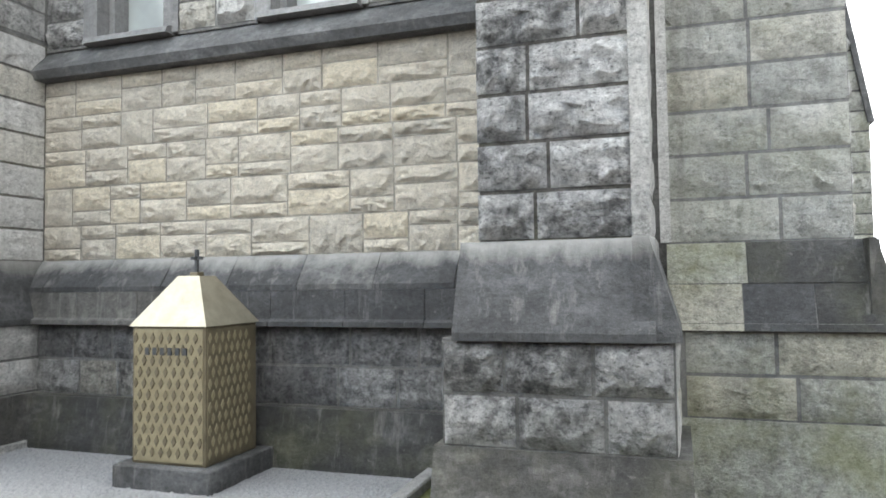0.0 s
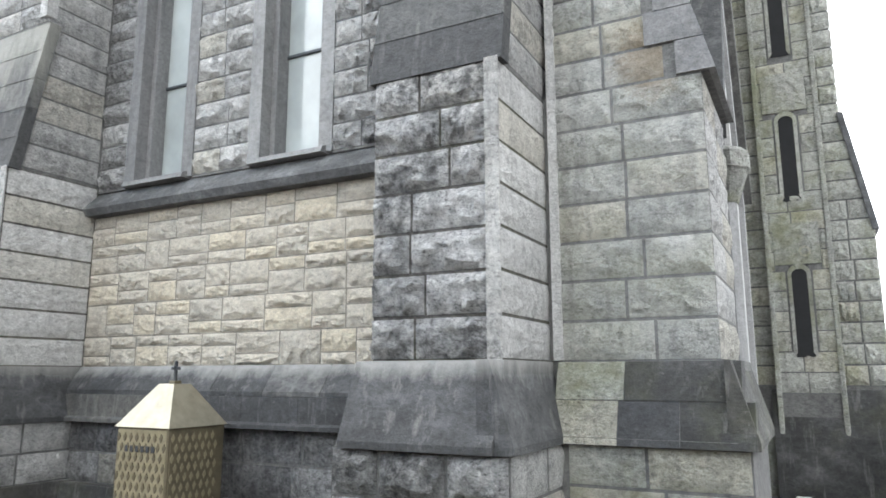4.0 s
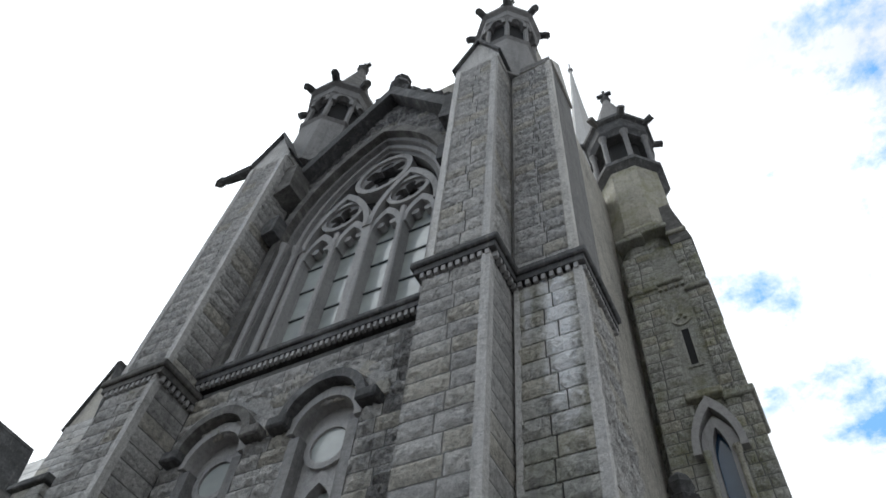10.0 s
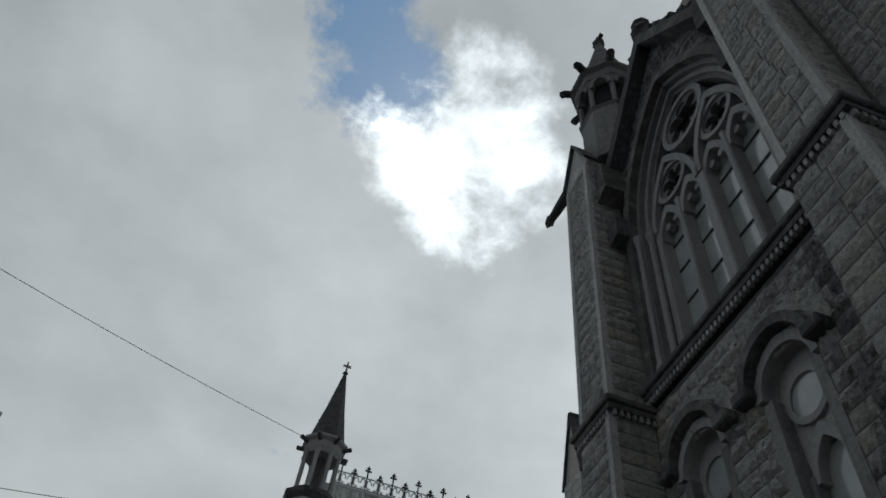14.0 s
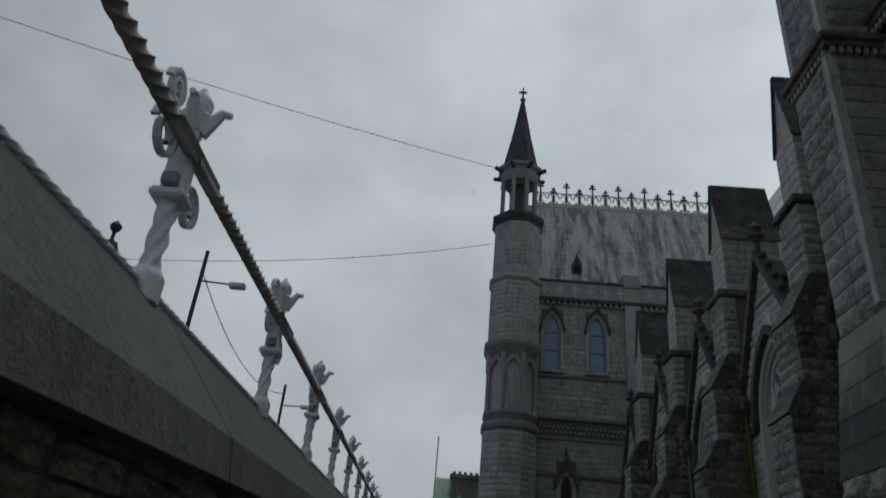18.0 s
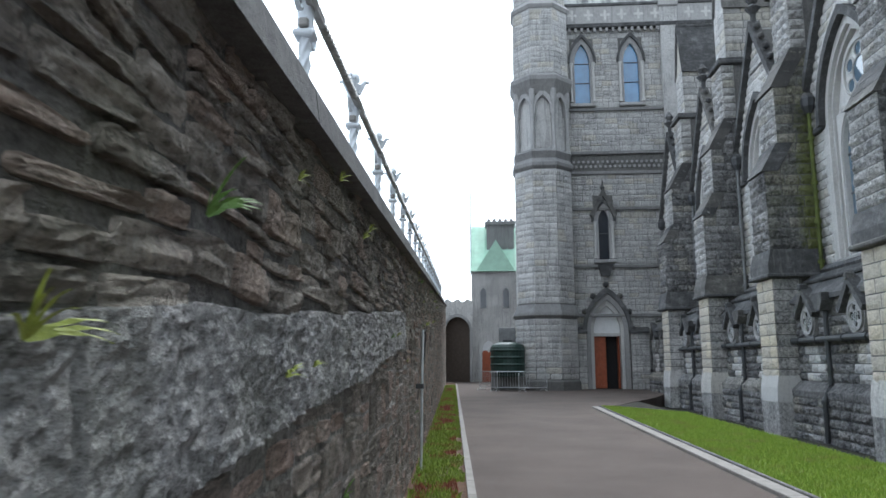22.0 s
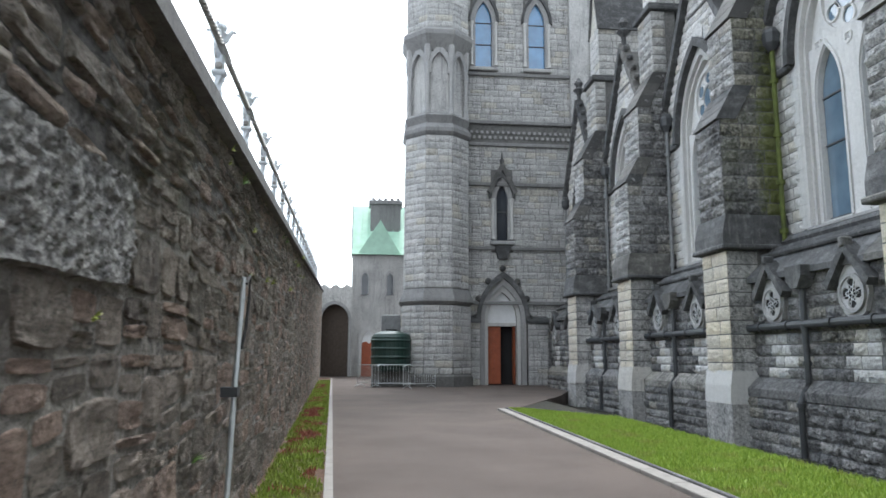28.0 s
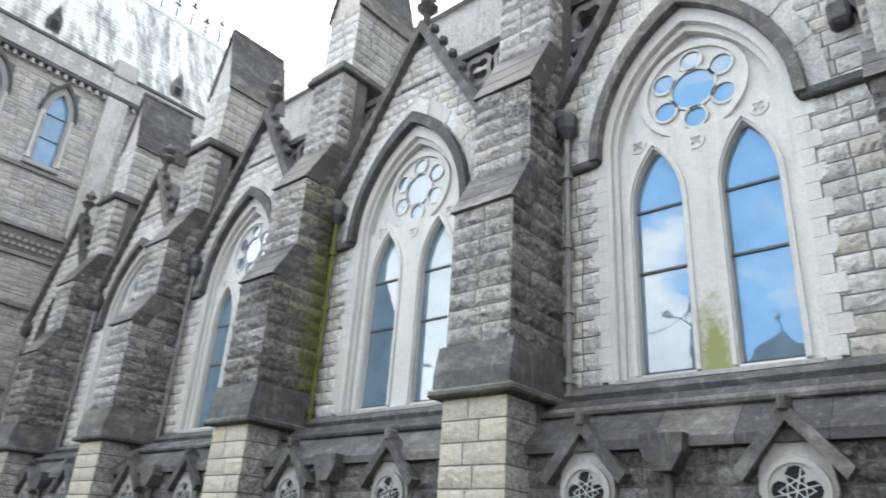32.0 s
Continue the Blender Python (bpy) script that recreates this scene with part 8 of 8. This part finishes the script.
def water_tank():
    t = thing("water_tank", "dark green plastic tank with a rounded ribbed body behind barriers", "tank")
    ribs = [(r_, z) for k in range(4) for r_, z in ((1.02, 0.95 + 0.42 * k), (1.06, 1.0 + 0.42 * k), (1.06, 1.06 + 0.42 * k), (1.02, 1.11 + 0.42 * k))]
    part("shell", drum(-44.6, 0.4, [(0.9, 0.75), (1.02, 0.84)] + ribs + [(1.02, 2.45), (0.92, 2.62), (0.5, 2.76)], 28), GREEN_PLASTIC, t)
    part("stand", box(-45.2, -44.0, -0.6, 1.4, 0.0, 0.76, bevel=0.02), DRESSED_DARK, t)
    part("lid", drum(-44.6, 0.4, [(0.3, 2.75), (0.3, 2.88)], 12), BLACK_PLASTIC, t)
    return t


water_tank()


def steel_cabinet():
    c = thing("steel_cabinet", "tall grey steel cabinet standing behind the green tank", "cabinet")
    part("body", box(-47.2, -46.2, -0.1, 1.0, 0.1, 3.7, bevel=0.03), GREY_IRON, c)
    part("door", box(-46.2, -46.17, -0.02, 0.92, 0.25, 3.55, bevel=0.008), GREY_IRON, c)
    part("plinth", box(-47.25, -46.15, -0.15, 1.05, -0.05, 0.1), DRESSED_MID, c)


steel_cabinet()


def barrier(m):
    b = thing("crowd_barrier", "galvanised steel crowd barrier standing on the tarmac", "barrier", "barriers by the turret", m)
    part("frame", tube([(-1.05, 0, 0.12), (-1.05, 0, 1.0), (-0.98, 0, 1.08), (0.98, 0, 1.08), (1.05, 0, 1.0), (1.05, 0, 0.12)], 0.022, 6), GALVANISED, b)
    part("lower_rail", tube([(-1.05, 0, 0.2), (1.05, 0, 0.2)], 0.02, 6), GALVANISED, b)
    for i in range(13):
        x = -0.9 + 0.15 * i
        part("bar", tube([(x, 0, 0.2), (x, 0, 1.07)], 0.01, 6), GALVANISED, b)
    for s in (-0.8, 0.8):
        part("foot", tube([(s, -0.3, 0.02), (s, 0, 0.13), (s, 0.3, 0.02)], 0.018, 6), GALVANISED, b)
    return b


first_barrier = barrier(pose(-43.2, 0.5, 0, 0, 0, 88))
copy_thing(first_barrier, pose(-43.7, -0.75, 0, 0, 0, 30))
copy_thing(first_barrier, pose(-42.6, 1.75, 0, 0, 0, 130))


def lodge():
    h = thing("gate_lodge", "grey stone lodge with pale green copper roof and broad chimney", "house")
    X = -62.0
    part("wall", box(X - 8, X, -2.3, 6.0, -0.2, 9.3), GRANITE, h)
    part("roof", prism([(X - 8.3, 9.2), (X + 0.3, 9.2), (X - 3.8, 13.8)], -2.4, 6.2, "y"), COPPER, h, "pale green copper roof")
    part("gable_roof", prism([(-1.9, 9.2), (1.4, 9.2), (-0.2, 11.9)], X - 3.0, X + 0.25, "x"), COPPER, h)
    for i in range(9):
        y = -2.2 + i * 0.5
        part("seam", prism([(X + 0.3, 9.22), (X + 0.32, 9.28), (X - 3.78, 13.88), (X - 3.8, 13.8)], y, y + 0.05, "y"), COPPER, h)
    part("chimney", box(X - 3.2, X - 1.6, -1.0, 1.4, 10.2, 13.8, bevel=0.05), DRESSED_MID, h)
    part("chimney_cap", box(X - 3.35, X - 1.45, -1.15, 1.55, 13.5, 13.85, bevel=0.05), DRESSED_MID, h)
    part("mast", tube([(X - 0.2, -2.35, 9.0), (X - 0.2, -2.35, 16.6)], 0.06, 6), GALVANISED, h, "thin grey pole at the eaves")
    for i in range(5):
        part("chimney_pot", drum(X - 2.4, -0.8 + i * 0.5, [(0.17, 13.8), (0.15, 14.2)], 8), DRESSED_MID, h)
    for y in (-1.3, 0.6):
        f = part("window", yband(arch(y, 0.36, 6.0, 7.4, 8.0), arch(y, 0.24, 6.1, 7.4, 7.8), X - 0.05, X + 0.08), DRESSED, h)
        part("pane", yprism(arch(y, 0.25, 6.1, 7.4, 7.8), X + 0.01, X + 0.03), DARK_GLASS, f)
    d = part("doorway", yband(arch(-0.9, 0.75, 0, 2.6, 3.7), arch(-0.9, 0.55, 0, 2.6, 3.4), X - 0.05, X + 0.15), DRESSED_PALE, h)
    part("door_leaf", yprism(arch(-0.9, 0.56, 0, 2.3, 2.35), X + 0.01, X + 0.06), WOOD, d)
    part("tympanum", yprism(arch(-0.9, 0.5, 2.4, 2.7, 3.4), X + 0.01, X + 0.05), WHITE_PAINT, d)
    return h


lodge()
g = thing("gate_arch", "grey stone arched gateway beside the lodge", "gateway")
part("wall", yband([(-5.6, 0), (-5.6, 6.6)] + [(-5.6 + 3.4 * i / 14, 6.6 + 0.3 * math.sin(i * 0.9) ** 2) for i in range(15)] + [(-2.2, 6.6), (-2.2, 0)], arch(-3.5, 1.05, 0, 4.2, 5.4, 8)[:19] if len(arch(-3.5, 1.05, 0, 4.2, 5.4, 8)) >= 19 else arch(-3.5, 1.05, 0, 4.2, 5.4, 8), -62.6, -61.8), GRANITE, g)
leaf = part("gate_leaf", yprism(arch(-3.5, 1.06, 0, 4.2, 5.4, 8), -62.5, -62.44), DARK_TIMBER, g, "dark brown boarded gate leaf")
for i in range(10):
    y = -4.5 + 0.2 * i
    part("board", box(-62.44, -62.41, y + 0.006, y + 0.194, 0.05, 4.3), DARK_TIMBER, leaf)
part("arch_ring", yband(arch(-3.5, 1.25, 0, 4.2, 5.65), arch(-3.5, 1.04, 0, 4.2, 5.38), -61.85, -61.7), DRESSED, g)


def street_lamp(x, y, z, h):
    s = thing("street_lamp", "thin dark street lamp with flat arm on the upper road", "street lamp")
    part("pole", tube([(x, y, z), (x, y, z + h)], 0.11, 8, None, 0.7), IRON, s)
    part("arm", tube([(x, y, z + h * 0.9), (x - 0.6, y + 1.0, z + h * 0.915)], 0.035, 6), IRON, s)
    part("lantern", box(x - 0.8, x - 0.5, y + 0.9, y + 1.5, z + h * 0.905, z + h * 0.922, bevel=0.03), GALVANISED, s)


street_lamp(-23.5, -10.2, 1.4, 12.3)
street_lamp(-38.2, -10.2, 1.4, 11.7)


def terrace_house():
    """A house on the upper road, its gable to the cathedral."""
    h = thing("house", "dark gabled house with a finial above the upper road", "house")
    x, y = -20.3, -12.0
    part("wall", prism([(x - 3.2, 1.3), (x + 3.2, 1.3), (x + 3.2, 8.7), (x, 11.9), (x - 3.2, 8.7)], y - 9.0, y - 0.05, "y"), DRESSED_MID, h)
    for s in (-1, 1):
        part("roof", prism([(x, 12.15), (x, 11.9), (x + s * 3.5, 8.4), (x + s * 3.5, 8.65)], y - 9.2, y - 0.3, "y"), SLAB, h, "dark slate roof slope")
        part("bargeboard", prism([(x, 12.2), (x, 11.85), (x + s * 3.6, 8.25), (x + s * 3.6, 8.6)], y - 0.3, y + 0.12, "y"), IRON, h)
    part("ridge", tube([(x, y - 9.2, 12.17), (x, y, 12.17)], 0.1, 8), SLAB, h)
    bm = drum(x, y - 0.1, [(0.09, 12.1), (0.06, 12.3), (0.06, 12.55), (0.16, 12.65), (0.2, 12.8), (0.12, 12.9), (0.05, 12.95), (0.02, 13.0)], 8)
    part("finial", bm, IRON, h)


terrace_house()


def cable(a, b, sag, r=0.012):
    c = thing("overhead_cable", "thin dark cable strung from the turret over the path", "cable")
    pts = [Vector(a).lerp(Vector(b), i / 24) - Vector((0, 0, sag * 4 * (i / 24) * (1 - i / 24))) for i in range(25)]
    part("wire", tube(pts, r, 5), CABLE, c)


cable((-45.6, 0.8, 33.8), (-30.0, -29.75, 31.6), 0.4, 0.022)
cable((-23.4, -10.2, 12.9), (-38.2, -10.2, 12.6), 1.2, 0.02)
cable((-45.6, 0.9, 27.0), (-36.0, -24.0, 19.0), 0.8, 0.02)


def ridge_cresting():
    r = thing("roof_cresting", "dark iron cresting of scrolls and fleurs along the ridge", "cresting")
    x, z = -52.0, 34.6
    part("ridge_roll", tube([(x, 4.5, z), (x, 25.5, z)], 0.16, 8), GALVANISED, r)
    part("rail", tube([(x, 4.6, z + 0.25), (x, 25.4, z + 0.25)], 0.07, 6), GALVANISED, r)
    part("rail", tube([(x, 4.6, z + 1.35), (x, 25.4, z + 1.35)], 0.06, 6), GALVANISED, r)
    for i in range(19):
        y = 5.0 + i * 1.12
        tall = 2.5 if i % 2 == 0 else 1.95
        bm = tube([(x, y, z + 0.2), (x, y, z + tall)], 0.075, 6)
        tube([(x, y - 0.28, z + tall - 0.45), (x, y + 0.28, z + tall - 0.45)], 0.085, 6, bm)
        tube([(x, y - 0.17, z + tall - 0.2), (x, y + 0.17, z + tall - 0.2)], 0.075, 6, bm)
        part("fleur", bm, IRON, r)
        for s in (-1, 1):
            pts = [(x, y + s * (0.28 + 0.2 * math.cos(a)), z + 0.8 + 0.42 * math.sin(a)) for a in [k * 0.6 for k in range(10)]]
            part("scroll", tube(pts, 0.065, 5), GALVANISED, r)


ridge_cresting()


def roof_vent(y, z):
    v = thing("roof_vent", "small pointed slate roof vent", "vent", "vents of the transept roof")
    x = -46.2 - (z - 23.6) * 5.8 / 11.0
    part("body", prism([(y - 0.35, z - 0.4), (y + 0.35, z - 0.4), (y + 0.35, z + 0.4), (y, z + 1.4), (y - 0.35, z + 0.4)], x - 0.5, x + 0.25, "x"), DRESSED_DARK, v)
    part("louvre", box(x + 0.2, x + 0.27, y - 0.2, y + 0.2, z - 0.2, z + 0.35), UNLIT_BLACK, v)


roof_vent(7.4, 26.3)
roof_vent(14.6, 26.3)


def fern(x, z, size, mat, seed):
    r = random.Random(seed)
    f = thing("fern", "small green fern growing out of the wall joints" if mat is FERN else "yellow-green weed tuft rooted in the wall joints", "plant", "weeds on the wall")
    o = Vector((x, wall_y(x) + 0.03, z))
    for k in range(9):
        a = r.uniform(-1.2, 1.2)
        tip = o + Vector((math.sin(a) * size, size * r.uniform(0.25, 0.6), size * math.cos(a) * r.uniform(0.3, 0.9) - 0.02))
        mid = o.lerp(tip, 0.55) + Vector((0, 0, size * 0.2))
        bm = bmesh.new()
        side = (tip - o).cross(Vector((0, 1, 0))).normalized() * size * 0.065
        last = None
        for i in range(7):
            t = i / 6
            p = o * (1 - t) ** 2 + mid * 2 * t * (1 - t) + tip * t * t
            w = side * (1 - t) * (1.0 if i % 2 else 0.45)
            pair = (bm.verts.new(p - w), bm.verts.new(p + w + Vector((0, 0.004, 0))))
            if last:
                bm.faces.new((last[0], last[1], pair[1], pair[0]))
            last = pair
        part("frond", bm, mat, f)


for i, (x, z, size, mat) in enumerate(((-2.7, 2.0, 0.18, FERN), (-2.52, 2.12, 0.15, FERN), (-2.85, 1.94, 0.14, FERN), (-3.2, 2.25, 0.1, RED_LEAF), (-3.1, 2.12, 0.09, RED_LEAF), (-3.0, 2.28, 0.09, WEED), (-3.75, 1.9, 0.16, FERN), (-3.15, 1.62, 0.12, WEED), (-5.73, 0.96, 0.14, FERN), (-5.45, 2.42, 0.08, WEED), (-11.99, 0.92, 0.13, FERN), (-10.2, 1.6, 0.07, WEED), (-6.3, 2.3, 0.1, WEED), (-4.6, 2.2, 0.07, WEED))):
    fern(x, z, size, mat, 50 + i)
r = random.Random(3)
for i in range(22):
    x = r.uniform(-3.5, -26)
    z = coping_z(x) - r.choice((0.08, 0.2, 0.35, 0.5, 0.9))
    fern(x, z, r.uniform(0.07, 0.16), FERN if r.random() < 0.4 else WEED, i)


def hanging_hose():
    h = thing("wall_conduit", "thin grey conduit fixed upright on the retaining wall", "pipe")
    x = -13.6
    off = lambda x: wall_y(x) + 0.07
    part("pipe", tube([(-13.08, off(-13.08), 0.0), (-13.3, off(-13.3), 1.23), (-13.55, off(-13.55), 2.1)], 0.02, 8), GALVANISED, h)
    part("clip", box(-13.35, -13.25, wall_y(-13.3) - 0.02, off(-13.3) + 0.03, 1.2, 1.27), IRON, h)
    part("cable", tube([(-13.53, off(-13.5) + 0.02, 2.05), (-13.6, off(-13.6) + 0.04, 2.12), (-13.66, off(-13.6) + 0.03, 1.95), (-13.62, off(-13.6) + 0.02, 1.7), (-13.56, off(-13.5), 1.55)], 0.012, 6), CABLE, h, "black cable looping out of the pipe")


hanging_hose()

# ---- grass ----


def blades(name, region, count, size, seed, label, mat=None):
    r = random.Random(seed)
    vs, fs = [], []
    for _ in range(count):
        x, y, z = region(r)
        a, h, w = r.uniform(0, 6.28), size * r.uniform(0.5, 1.3), size * 0.14
        dx, dy = math.cos(a) * w, math.sin(a) * w
        lx, ly = r.uniform(-0.5, 0.5) * h, r.uniform(-0.5, 0.5) * h
        n = len(vs)
        vs += [(x - dx, y - dy, z), (x + dx, y + dy, z), (x + lx * 0.4 + dx * 0.6, y + ly * 0.4 + dy * 0.6, z + h * 0.6), (x + lx, y + ly, z + h)]
        fs += [(n, n + 1, n + 2), (n, n + 2, n + 3)]
    me = bpy.data.meshes.new(name)
    me.from_pydata(vs, [], fs)
    me.materials.append(mat or GRASS)
    tagged(new(name, me), label, "grass", kind="stuff")


def lawn_spot(r):
    x = r.uniform(-28.1, -8.7)
    return x, r.uniform(3.38, 5.62 if x > -25.3 else 5.62 + (x + 25.3) * 0.66), 0.02


blades("grass", lawn_spot, 70000, 0.07, 11, "short green lawn grass beside the kerb")
blades("grass", lambda r: (r.uniform(-3.4, -0.6), r.uniform(3.35, 5.3), 0.0), 9000, 0.06, 12, "rough green grass round the buttress foot", ROUGH_GRASS)


def verge_spot(r):
    while True:
        x = -6 - 46 * r.random() ** 1.3
        off = r.uniform(0.0, 0.70)
        if mnoise.noise((x * 0.9, off * 1.8, 6.0)) > -0.22:
            return x, wall_y(x) + off, 0.0


blades("grass", verge_spot, 26000, 0.08, 13, "patchy grass at the foot of the wall")


def red_spot(r):
    while True:
        x = -6 - 40 * r.random() ** 1.3
        off = r.uniform(0.05, 0.6)
        if mnoise.noise((x * 0.9, off * 1.8, 6.0)) < -0.08 or mnoise.noise((x * 1.4, off * 2.5, 16.0)) > 0.32:
            return x, wall_y(x) + off, 0.02


blades("weeds", red_spot, 7000, 0.06, 14, "reddish-brown creeping weeds on the verge", RED_LEAF)


def pebbles():
    r = random.Random(21)
    vs, fs = [], []
    for _ in range(9000):
        x, y = r.uniform(-8.5, -3.7), r.uniform(3.4, 5.4)
        q = r.uniform(0.008, 0.02)
        n = len(vs)
        a = r.uniform(0, 3)
        for i in range(4):
            vs.append((x + q * math.cos(a + 1.57 * i) * r.uniform(0.7, 1.2), y + q * math.sin(a + 1.57 * i) * r.uniform(0.7, 1.2), 0.0))
        vs.append((x + r.uniform(-0.3, 0.3) * q, y + r.uniform(-0.3, 0.3) * q, q * r.uniform(0.6, 1.0)))
        fs += [(n + i, n + (i + 1) % 4, n + 4) for i in range(4)]
    me = bpy.data.meshes.new("gravel")
    me.from_pydata(vs, [], fs)
    me.materials.append(GRAVEL)
    tagged(new("gravel", me), "loose pale grey gravel round the brass box", "gravel", kind="stuff")


pebbles()
